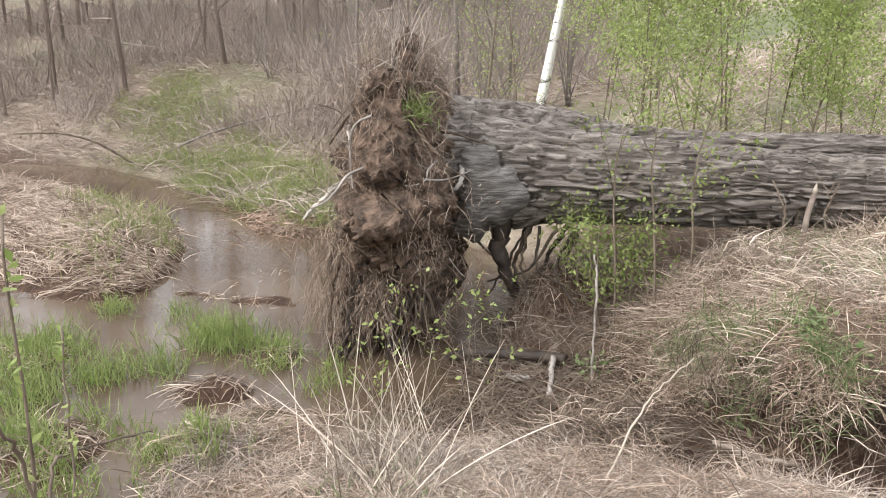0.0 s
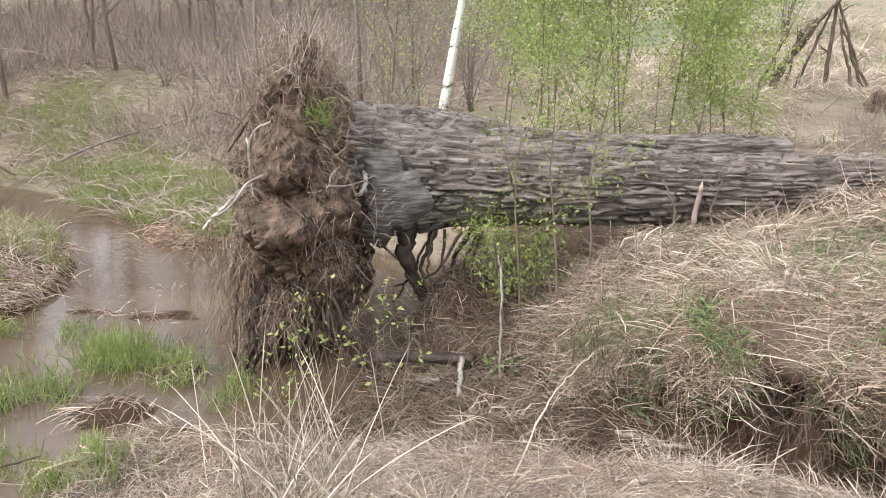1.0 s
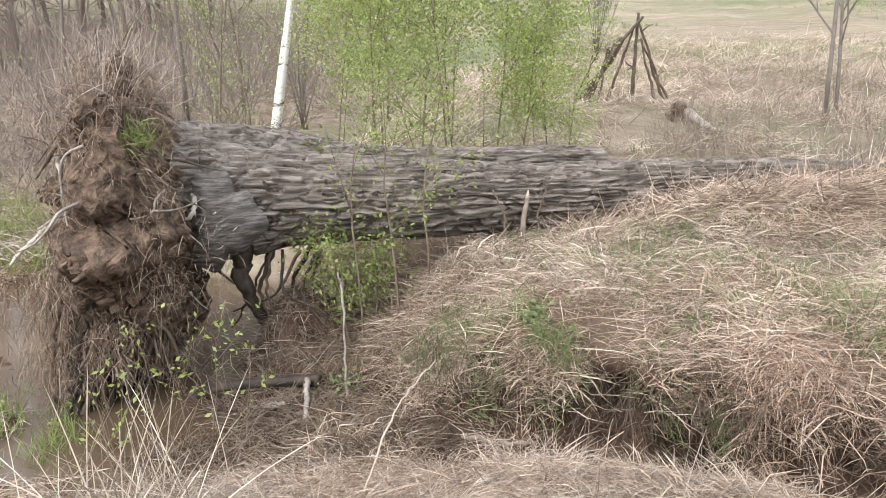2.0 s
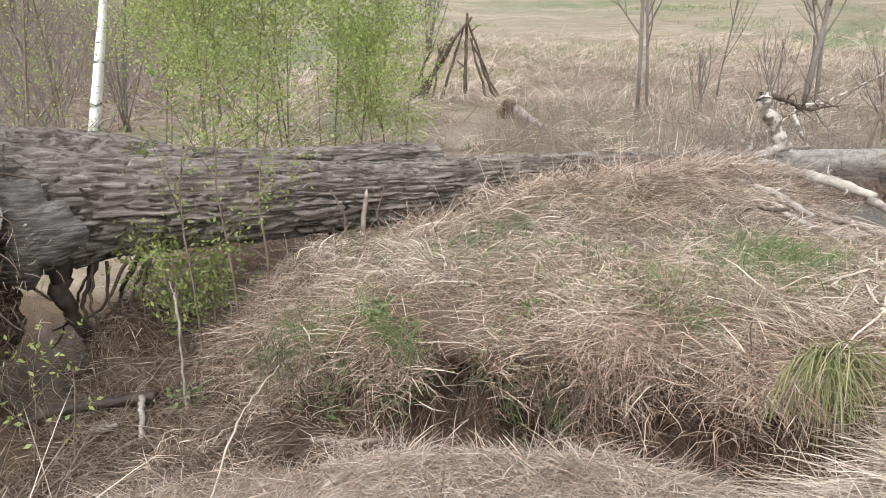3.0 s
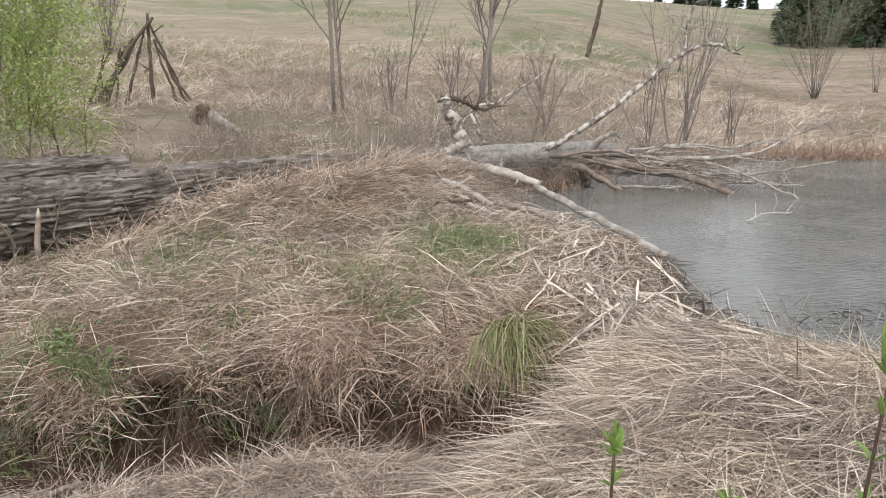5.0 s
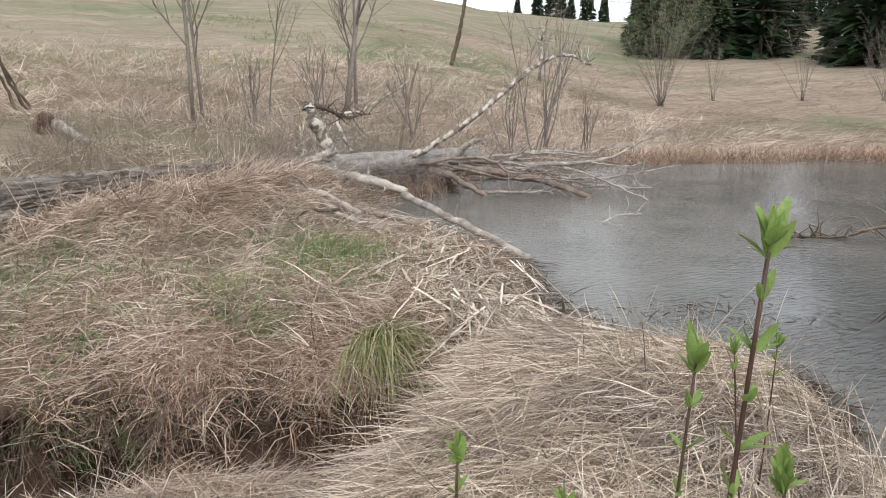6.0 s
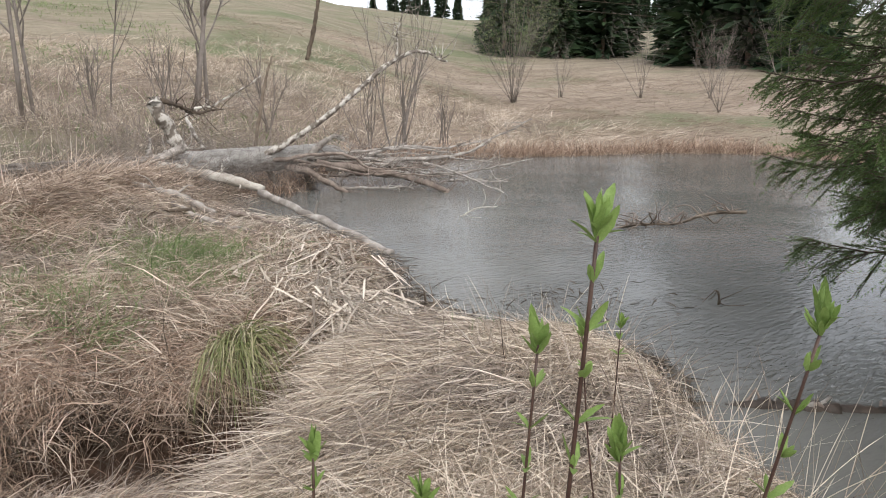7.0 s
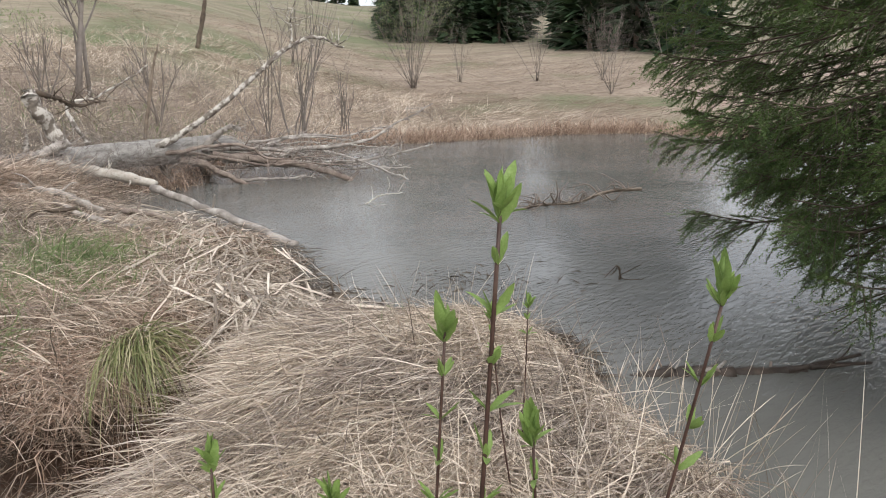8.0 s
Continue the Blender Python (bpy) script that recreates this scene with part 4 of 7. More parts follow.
# ---- limbs of the fallen tree over the pond ----
def build_limbs():
    limbs = [
        ([(3.1, 9.8, 1.42), (3.02, 9.86, 1.62), (2.9, 9.87, 1.88), (2.78, 9.87, 2.12), (2.74, 9.88, 2.26)], 0.135, 0.115, M_peeled, "thick upright limb stub with peeling pale bark"),
        ([(2.85, 9.9, 2.22), (3.1, 10.0, 2.15), (3.36, 10.21, 2.04), (3.82, 10.27, 2.08)], 0.05, 0.015, M_darkwood, ""),
        ([(2.63, 9.85, 1.5), (2.67, 9.87, 1.73)], 0.06, 0.012, M_greywood, ""),
        ([(2.5, 9.45, 1.46), (2.75, 9.42, 1.55), (3.0, 9.38, 1.65)], 0.09, 0.06, M_greywood, ""),
        ([(4.1, 10.05, 1.38), (4.33, 9.96, 1.45), (4.98, 9.77, 1.84), (5.54, 9.58, 2.30), (6.15, 9.33, 2.82), (6.49, 9.10, 2.93), (6.83, 8.98, 2.78)], 0.085, 0.018, M_peeled, "long bare limb rising over the pond, bark peeling"),
        ([(6.15, 9.33, 2.82), (6.2, 9.38, 3.1), (6.22, 9.40, 3.28), (6.35, 9.32, 3.60)], 0.02, 0.008, M_peeled, ""),
        ([(6.2, 9.38, 3.1), (6.05, 9.5, 3.25), (5.9, 9.5, 3.45)], 0.01, 0.004, M_greywood, ""),
        ([(5.04, 10.07, 1.38), (5.35, 9.91, 1.65), (5.51, 9.83, 1.62)], 0.07, 0.04, M_greywood, ""),
        ([(5.33, 10.04, 1.33), (6.07, 9.74, 1.29), (7.37, 9.45, 1.31), (8.1, 9.3, 1.6), (8.86, 9.23, 1.88)], 0.065, 0.012, M_greywood, ""),
        ([(5.1, 9.95, 1.28), (6.06, 9.38, 1.11), (6.62, 8.76, 0.9), (6.6, 8.7, 0.8)], 0.075, 0.05, M_redwood, "broken reddish limb reaching down to the water"),
        ([(5.24, 9.9, 1.2), (6.32, 9.46, 1.04), (7.40, 9.17, 1.07), (8.35, 8.61, 1.27)], 0.06, 0.01, M_greywood, ""),
        ([(6.6, 9.3, 1.25), (6.74, 9.17, 1.21), (7.03, 8.70, 1.06), (7.37, 8.15, 0.84)], 0.03, 0.012, M_greywood, ""),
        ([(4.6, 9.95, 1.25), (4.91, 9.80, 1.15), (5.15, 9.68, 1.0), (5.41, 9.54, 0.83)], 0.07, 0.05, M_redwood, ""),
        ([(5.5, 10.2, 1.3), (5.81, 10.00, 1.30), (6.90, 10.39, 1.41), (7.82, 10.36, 1.35), (8.73, 10.28, 1.46)], 0.06, 0.012, M_greywood, ""),
        ([(5.56, 9.91, 1.25), (6.68, 9.70, 1.09), (7.42, 9.66, 1.19)], 0.05, 0.012, M_redwood, ""),
        ([(7.23, 9.46, 1.30), (7.71, 9.17, 1.23), (8.10, 9.11, 1.32)], 0.02, 0.006, M_greywood, ""),
        ([(3.5, 10.3, 1.5), (3.49, 10.90, 1.98), (3.97, 10.95, 2.14), (4.71, 10.99, 2.54)], 0.04, 0.014, M_peeled, ""),
        ([(4.4, 10.2, 1.25), (4.5, 10.1, 0.95), (4.55, 10.0, 0.75)], 0.06, 0.05, M_darkwood, ""),
        ([(5.0, 10.2, 1.2), (5.05, 10.15, 0.95), (5.1, 10.1, 0.75)], 0.05, 0.05, M_darkwood, ""),
    ]
    for k in range(22):
        a = np.array((rng.uniform(4.3, 5.7), rng.uniform(9.95, 10.25), rng.uniform(1.15, 1.4)))
        e = np.array((rng.uniform(5.8, 8.4), rng.uniform(8.7, 10.6), rng.uniform(0.86, 1.4)))
        limbs.append(([a, a * 0.6 + e * 0.4 + rng.normal(size=3) * 0.1, a * 0.25 + e * 0.75 + rng.normal(size=3) * 0.12, e], rng.uniform(0.025, 0.045), 0.008, M_redwood if k % 3 == 0 else M_greywood, ""))
    for pts, r0, r1, mat, label in limbs:
        r0, r1 = r0 * 0.75, r1 * 0.75
        p = spline(pts, 24)
        b = Builder()
        b.tube(p + 0.03 * (rng.random(p.shape) - 0.5), np.linspace(r0, r1, 24) * rng.uniform(0.85, 1.18, 24), 9, 0.3)
        ob = part("limb", b, mat, fallen, label)
        if r0 < 0.08 and len(pts) > 2:
            for k in range(8 + 3 * int(len(pts))):
                i = rng.integers(6, 23)
                d = rng.normal(size=3) + np.array((0.3, -0.2, 0.25))
                q = p[i] + d / np.linalg.norm(d) * rng.uniform(0.1, 0.5)
                t = Builder()
                t.tube(spline([p[i], (p[i] + q) / 2 + rng.normal(size=3) * 0.05, q], 6), np.linspace(min(0.008, r0 * 0.25), 0.002, 6), 5)
                part("twig", t, mat, ob)


build_limbs()


# ---- loose dead wood ----
def dead_stick(pts, r0, r1, mat, label, group="", twigs=0, name="dead_branch"):
    p0 = np.array(pts[0])
    ob = thing(name, tuple(p0), label, "branch", group)
    line = spline(pts, 22)
    b = Builder()
    b.tube(line + (0.012 + 0.2 * r0) * (rng.random(line.shape) - 0.5), np.linspace(r0, r1, 22) * rng.uniform(0.88, 1.14, 22), 9, 0.25)
    part("stem", b, mat, ob)
    for k in range(twigs):
        i = rng.integers(4, 21)
        d = rng.normal(size=3) + np.array((0, 0, 0.4))
        q = line[i] + d / np.linalg.norm(d) * rng.uniform(0.08, 0.3)
        t = Builder()
        t.tube(spline([line[i], (line[i] + q) / 2 + rng.normal(size=3) * 0.03, q], 6), np.linspace(r0 * 0.35, 0.003, 6), 5)
        part("twig", t, mat, ob)
    return ob


def on(x, y, up=0.03):
    return (x, y, gz(x, y) + up)


dead_stick([(2.52, 9.1, 1.46), (3.03, 8.64, 1.36), (3.5, 8.2, 1.22)], 0.062, 0.055, M_deadwood, "thick weathered grey branch lying beside the log", twigs=5)
dead_stick([(3.4, 8.05, 1.2), (3.62, 7.0, 1.03), (3.82, 5.8, 0.84)], 0.05, 0.042, M_greywood, "long straight grey pole sloping down into the pond", twigs=4)
dead_stick([on(2.03, 8.25, 0.05), on(2.4, 8.0, 0.07), on(2.75, 7.74, 0.04)], 0.045, 0.035, M_greywood, "weathered grey branch lying on the dry grass", twigs=4)
dead_stick([on(2.3, 7.75, 0.05), on(2.55, 7.3, 0.07), on(2.82, 6.75, 0.04)], 0.03, 0.02, M_greywood, "short weathered branch lying on the dry grass", twigs=4)
dead_stick([on(2.9, 7.7, 0.06), on(3.05, 7.3, 0.1), on(3.3, 6.6, 0.05)], 0.03, 0.022, M_redwood, "short brownish branch lying on the dam", twigs=4)
dead_stick([(1.85, 7.25, gz(1.85, 7.25) + 0.01), (2.0, 7.35, gz(2.0, 7.35) + 0.1), (2.16, 7.44, gz(2.16, 7.44) + 0.12), (2.43, 7.57, gz(2.43, 7.57) + 0.08)], 0.015, 0.022, M_darkwood, "thin dark forked branch arching out of the grass")
dead_stick([(4.68, 11.54, gz(4.68, 11.54)), (4.95, 11.54, 2.26), (5.10, 11.48, 2.87)], 0.03, 0.015, M_twig, "thin leaning dead stem behind the log", name="dead_sapling")
dead_stick([on(-3.95, 4.35, 0.05), on(-3.6, 4.42, 0.1), on(-3.2, 4.62, 0.1), on(-2.9, 4.75, 0.06)], 0.034, 0.05, M_wet, "dark rotten log lying at the edge of the water", name="rotten_log")
dead_stick([on(-2.95, 4.66, 0.12), on(-2.83, 4.43, 0.08), on(-2.7, 4.2, 0.04)], 0.02, 0.018, M_greywood, "pale peeled stick on the dry grass slope")
dead_stick([on(-3.15, 4.3, 0.05), on(-2.95, 4.3, 0.06)], 0.02, 0.018, M_greywood, "short pale broken stick on the slope")
dead_stick([on(-2.6, 4.65, 0.0), (-2.66, 4.75, 0.8), (-2.72, 4.8, 1.02)], 0.011, 0.007, M_greywood, "thin upright dead stick stuck in the slope", name="dead_sapling")
dead_stick([(-1.61, 2.9, gz(-1.61, 2.9) + 0.02), (-1.6, 3.35, 0.72), (-1.54, 3.82, 0.84)], 0.006, 0.004, M_reed, "long thin pale stick leaning across the cut bank")
dead_stick([on(-1.5, 4.2, 0.05), on(-1.2, 4.15, 0.1), on(-1.0, 4.2, 0.12)], 0.022, 0.016, M_redwood, "broken stick lying in the eroded cut")
dead_stick([on(-0.95, 4.95, 0.03), on(-0.7, 5.05, 0.05), on(-0.45, 5.1, 0.03)], 0.011, 0.007, M_reed, "thin pale stick on the grassy mound")
dead_stick([(3.02, 3.7, 0.87), (3.05, 3.9, 0.87), (3.08, 4.2, 0.86)], 0.035, 0.03, M_darkwood, "wet branch lying along the pond edge", twigs=2)
dead_stick([(3.04, 4.35, 0.87), (3.1, 4.6, 0.87), (3.28, 5.05, 0.86)], 0.03, 0.02, M_darkwood, "wet branch lying along the pond edge", twigs=1)

dead_stick([(1.883, 2.020, 1.415), (2.488, 3.346, 1.304), (3.094, 4.672, 1.133)], 0.0025, 0.002, M_reed, "long thin pale straw slanting over the edge of the dam", name="dry_stalk")
# gnawed stump beside the log
st = thing("gnawed_stump", on(-1.62, 6.3, 0), "small gnawed sapling stump with a pale pointed top", "stump")
b = Builder()
b.tube(spline([on(-1.62, 6.3, -0.05), (-1.63, 6.3, 1.2), (-1.6, 6.32, 1.42)], 12), np.linspace(0.026, 0.02, 12), 9, 0.1)
part("stem", b, M_redwood, st)
b = Builder()
b.tube([(-1.6, 6.32, 1.41), (-1.6, 6.32, 1.45), (-1.595, 6.325, 1.5)], [0.02, 0.017, 0.003], 9)
part("tip", b, M_reed, st, "pale gnawed point")
for px, py in ((-1.78, 6.2), (-1.45, 6.35), (-1.9, 6.35)):
    dead_stick([on(px, py, -0.02), (px + rng.normal() * 0.05, py, gz(px, py) + 0.25), (px + rng.normal() * 0.1, py, gz(px, py) + 0.5)], 0.012, 0.006, M_twig, "thin brown stem standing beside the log", name="dead_sapling", twigs=3)

# floating wood on the pond
fl = thing("floating_log", (3.3, 2.0, 0.85), "rotting waterlogged log floating in the pond", "log")
b = Builder()
p = spline([(3.42, 1.92, 0.83), (3.65, 1.72, 0.85), (3.9, 1.5, 0.845), (4.2, 1.25, 0.84)], 44)
b.tube(p + 0.016 * (rng.random(p.shape) - 0.5), np.interp(np.linspace(0, 1, 44), [0, 0.12, 0.5, 1], [0.012, 0.034, 0.042, 0.03]) * rng.uniform(0.75, 1.25, 44), 10, 0.4)
part("stem", b, M_wet, fl)
for k in range(12):
    i = rng.integers(3, 42)
    d = rng.normal(size=3) * (1, 1, 0.3) + np.array((0.4, -0.4, 0.45))
    b = Builder()
    b.tube(spline([p[i], p[i] + d * 0.04, p[i] + d / np.linalg.norm(d) * rng.uniform(0.06, 0.14)], 7), np.linspace(rng.uniform(0.01, 0.022), 0.004, 7), 6, 0.3)
    part("splinter", b, M_redwood if k % 3 else M_greywood, fl)
for a, c, r in (((4.1, 1.3, 0.86), (4.45, 1.05, 0.93), 0.018), ((4.2, 1.22, 0.88), (4.5, 1.0, 0.88), 0.02), ((4.3, 1.14, 0.9), (4.38, 1.08, 1.0), 0.008), ((3.3, 2.15, 0.86), (3.45, 2.1, 0.87), 0.008)):
    b = Builder()
    b.tube(spline([a, (np.array(a) + c) / 2 + rng.normal(size=3) * 0.008, c], 8), np.linspace(r, r * 0.4, 8) * rng.uniform(0.8, 1.25, 8), 7, 0.3)
    part("branch", b, M_wet, fl)
sb = thing("sunken_branch", (7.4, 5.1, 0.85), "dead twiggy branch lying half sunk in the pond", "branch")
b = Builder()
main = spline([(6.65, 5.45, 0.84), (7.0, 5.3, 0.88), (7.4, 5.1, 0.88), (7.8, 4.95, 0.98), (8.2, 4.7, 1.0)], 30)
b.tube(main, np.linspace(0.01, 0.022, 30), 7, 0.15)
part("stem", b, M_twig, sb)
for k in range(44):
    i = rng.integers(0, 29)
    d = rng.normal(size=3) * (1, 1, 0.4) + np.array((-0.3, 0.1, 0.15))
    d[2] = abs(d[2])
    q = main[i] + d / np.linalg.norm(d) * rng.uniform(0.1, 0.4)
    t = Builder()
    t.tube(spline([main[i], (main[i] + q) / 2 + rng.normal(size=3) * 0.05, q], 6), np.linspace(0.011, 0.004, 6), 5)
    part("twig", t, M_twig if k % 3 else M_redwood, sb)
for c, pts in enumerate([[(5.0, 2.96, 0.83), (5.03, 2.98, 0.93), (5.0, 3.0, 0.96)], [(5.6, 7.0, 0.84), (5.75, 6.9, 0.95), (6.0, 6.75, 0.98)]]):
    dead_stick(pts, 0.011, 0.005, M_darkwood if c < 1 else M_deadwood, "small dead snag sticking out of the pond", "snags in the pond", twigs=4, name="snag")
b = Builder()
n = 420
c = np.array([(3.9, 3.6), (4.4, 3.3), (3.7, 3.9), (4.2, 3.9)])[rng.integers(0, 4, n)] + rng.normal(size=(n, 2)) * (0.32, 0.2)
d = rng.normal(size=(n, 3)) * (1, 1, 0.35)
d[:, 2] = np.abs(d[:, 2]) * 0.8
b.blades(np.column_stack([c, np.full(n, 0.846)]), d, rng.uniform(0.03, 0.14, n), rng.uniform(0.004, 0.01, n), 0.25, 3)
stuff("floating_debris", b, M_darkwood, "scattered twigs and dead leaves floating on the pond", "debris")

# the lean-to of sticks on the slope
def build_tripod():
    ob = thing("stick_tripod", (-1.75, 15.9, gz(-1.75, 15.9)), "lean-to frame of dark rough branches standing on the slope", "stick shelter")
    poles = [((-1.66, 15.94, 3.68), (-1.7, 15.93), 0.042), ((-1.6, 15.9, 3.62), (-2.86, 15.35), 0.045), ((-1.74, 15.9, 3.42), (-2.2, 15.7), 0.03), ((-1.9, 15.85, 3.27), (-2.6, 15.55), 0.034),
             ((-2.0, 15.85, 3.2), (-2.72, 15.6), 0.028), ((-2.12, 15.8, 3.08), (-2.5, 15.35), 0.03), ((-2.42, 15.75, 2.96), (-2.9, 15.55), 0.026), ((-2.5, 15.7, 2.92), (-2.62, 15.2), 0.024),
             ((-1.62, 15.95, 3.5), (-1.06, 16.1), 0.032), ((-1.55, 15.97, 3.15), (-1.22, 15.8), 0.03), ((-1.48, 16.0, 3.0), (-0.95, 16.2), 0.026), ((-2.2, 15.8, 3.05), (-2.34, 15.2), 0.024)]
    for head, (fx, fy), r in poles:
        foot, head = np.array((fx, fy, gz(fx, fy) - 0.05)), np.array(head)
        bow = rng.normal(size=3) * 0.035
        b = Builder()
        p = spline([foot, foot * 0.65 + head * 0.35 + bow, foot * 0.3 + head * 0.7 - bow * 0.6, head + (head - foot) * rng.uniform(0.02, 0.1)], 18)
        b.tube(p + 0.02 * (rng.random(p.shape) - 0.5), np.linspace(r * 1.1, r * 0.7, 18), 7, 0.22)
        ob2 = part("pole", b, M_darkwood, ob)
        for k in range(2):
            i = rng.integers(6, 16)
            q = p[i] + rng.normal(size=3) * 0.13 + np.array((0, 0, 0.08))
            t = Builder()
            t.tube([p[i], (p[i] + q) / 2 + rng.normal(size=3) * 0.02, q], [r * 0.5, r * 0.35, 0.006], 5)
            part("side_branch", t, M_darkwood, ob2)


build_tripod()
st = thing("fallen_stump", on(-0.68, 14.0, 0), "small uprooted stump with a pale log beside the slope", "stump")
b = Builder()
b.tube(spline([on(-0.75, 14.05, 0.0), on(-0.68, 14.0, 0.18), on(-0.6, 13.9, 0.34)], 10), [0.16, 0.2, 0.19, 0.17, 0.16, 0.15, 0.14, 0.13, 0.12, 0.06], 12, 0.25)
part("root_ball", b, M_rootsoil, st)
b = Builder()
b.tube(spline([on(-0.5, 13.8, 0.2), on(-0.3, 13.4, 0.12), on(-0.05, 12.9, 0.06)], 12), np.linspace(0.09, 0.05, 12), 9, 0.12)
part("stem", b, M_greywood, st, "pale grey stem")


# fallen branches on the far stream bank
dead_stick([(-16.24, 5.65, gz(-16.24, 5.65) + 1.0), (-15.92, 6.5, gz(-15.92, 6.5) + 1.0), (-15.65, 7.1, gz(-15.65, 7.1) + 0.7), (-15.4, 7.7, gz(-15.4, 7.7))], 0.015, 0.03, M_twig, "arched dead branch leaning over the far bank", twigs=5)
dead_stick([on(-15.3, 8.3, 0.1), on(-15.0, 9.3, 0.3), on(-14.5, 10.6, 0.25), on(-13.4, 12.0, 0.1)], 0.026, 0.015, M_twig_grey, "long dead branch lying on the far bank", twigs=10)
dead_stick([on(-13.5, 9.8, 0.1), on(-12.6, 10.4, 0.25), on(-11.5, 10.8, 0.05)], 0.02, 0.01, M_twig_grey, "dead branch lying in the dry grass of the far bank", twigs=8)
b = Builder()
n = 6500
c = np.array([(3.2, 9.0, 1.32), (4.2, 9.75, 1.2), (2.5, 8.7, 1.38), (3.3, 10.3, 1.7), (2.6, 10.3, 1.6), (3.0, 10.6, 1.35), (4.2, 10.8, 1.3), (3.6, 10.3, 1.45), (5.2, 10.7, 1.25), (2.2, 10.3, 1.3), (6.2, 10.2, 1.1)])[rng.integers(0, 11, n)] + rng.normal(size=(n, 3)) * (0.5, 0.3, 0.14)
b.blades(c, rng.normal(size=(n, 3)) + np.array((0.2, 0, 0.15)), rng.uniform(0.1, 0.5, n), rng.uniform(0.002, 0.0045, n), 0.06, 3, kink=0.35)
stuff("twig_tangle", b, M_twig_grey, "tangle of thin grey dead twigs round the log", "dead twigs")


# ---- trees and shrubs ----
def grow(b, p, d, length, r, depth, tips, spread=0.6, kids=4, rise=0.12, sides=5, segs=5):
    """A branching stem; tips collects places for leaves."""
    pts, q, e = [np.array(p, float)], np.array(p, float), np.array(d, float) / np.linalg.norm(d)
    for k in range(segs):
        e = e + rng.normal(size=3) * (0.05 if depth > 1 else 0.12) + np.array((0, 0, rise * (0.4 if depth > 1 else 1)))
        e /= np.linalg.norm(e)
        q = q + e * length / segs
        pts.append(q.copy())
    pts = np.array(pts)
    b.tube(pts, np.linspace(r, r * 0.35, segs + 1), sides if depth > 0 else 4, 0.05, depth > 1)
    if depth == 0:
        tips.extend(pts[1:])
        return pts
    for k in range(kids):
        s = rng.uniform(0.25, 1.0)
        i = min(int(s * segs), segs - 1)
        at = pts[i] + (pts[i + 1] - pts[i]) * (s * segs - i)
        out = rng.normal(size=3)
        out -= out @ e * e
        out /= np.linalg.norm(out)
        along = (pts[i + 1] - pts[i]) / np.linalg.norm(pts[i + 1] - pts[i])
        grow(b, at, along * (1 - spread) + out * spread + np.array((0, 0, 0.1)), length * rng.uniform(0.35, 0.6), r * 0.45 * (1.1 - 0.5 * s), depth - 1, tips, spread, kids, rise, sides, max(3, segs - 1))
    tips.extend(pts[segs // 2:])
    return pts


def woody(name, x, y, label, category, height, r, depth=2, kids=5, lean=(0, 0), leaf=0.0, count=0, mat=None, leafmat=None, stems=1, spread=0.55, fan=0.25, group="", sink=0.03, clump=0.07, low=0.0, rise=0.12):
    """A tree or shrub: trunk or stems with branches, and a crown of leaves where it has any."""
    base = np.array((x, y, gz(x, y) - sink))
    ob = thing(name, tuple(base), label, category, group)
    tips = []
    for k in range(stems):
        b = Builder()
        off = np.array((rng.normal() * 0.06 * (stems > 1), rng.normal() * 0.06 * (stems > 1), 0))
        d = np.array((lean[0] + rng.normal() * fan * (stems > 1), lean[1] + rng.normal() * fan * (stems > 1), 1.0))
        grow(b, base + off, d, height * (rng.uniform(0.65, 1.0) if stems > 1 else 1), r, depth, tips, spread, kids, rise, 5)
        part("trunk" if stems == 1 else "stem", b, mat or M_twig, ob)
    if count:
        tips = np.array(tips)
        tips = tips[tips[:, 2] > base[2] + low]
        at = tips[rng.integers(0, len(tips), count)] + rng.normal(size=(count, 3)) * clump
        b = Builder()
        b.leaves(at, rng.uniform(0.6, 1.25, count) * leaf, 0.5, 0.3)
        part("crown", b, leafmat or M_leaf, ob)
    return ob


# white birch behind the log
birch = thing("birch_tree", (-6.72, 10.05, gz(-6.72, 10.05)), "slender white birch with black marks leaning behind the log", "birch")
b = Builder()
bp = spline([(-6.74, 10.0, gz(-6.72, 10.05) - 0.1), (-6.66, 10.12, 1.66), (-6.48, 10.23, 2.88), (-6.38, 10.27, 3.5), (-6.1, 10.4, 5.5), (-5.8, 10.6, 8.0)], 50)
b.tube(bp, np.linspace(0.095, 0.03, 50), 12, 0.05)
part("trunk", b, M_birch, birch)
tp = []
for k in range(12):
    b = Builder()
    grow(b, bp[rng.integers(22, 48)], rng.normal(size=3) + np.array((0, 0, 0.7)), 1.3, 0.018, 1, tp)
    part("branch", b, M_twig, birch)
b = Builder()
tp = np.array(tp)
b.leaves(tp[rng.integers(0, len(tp), 700)] + rng.normal(size=(700, 3)) * 0.1, 0.035, 0.7)
part("crown", b, M_leaf, birch)

# leafy saplings behind the log
for x, y, h, s in ((-3.6, 8.7, 3.4, 0.06), (-3.15, 8.55, 3.0, 0.02), (-4.05, 8.3, 2.7, -0.05), (-3.4, 9.6, 3.6, -0.03), (-2.9, 9.9, 3.2, 0.05), (-4.5, 9.4, 3.4, -0.04), (-2.45, 9.3, 2.2, 0.12), (-4.9, 10.4, 3.2, 0.0), (-3.9, 10.8, 3.8, 0.03), (-2.2, 10.2, 1.9, -0.1), (-5.3, 9.6, 2.4, 0.08)):
    woody("sapling", x, y, "young leafing sapling with fine yellow-green spring leaves", "sapling", h, 0.015, 2, 9, (s, rng.normal() * 0.05), 0.046, 5600, group="saplings behind the log", spread=0.62, clump=0.15, low=0.05)
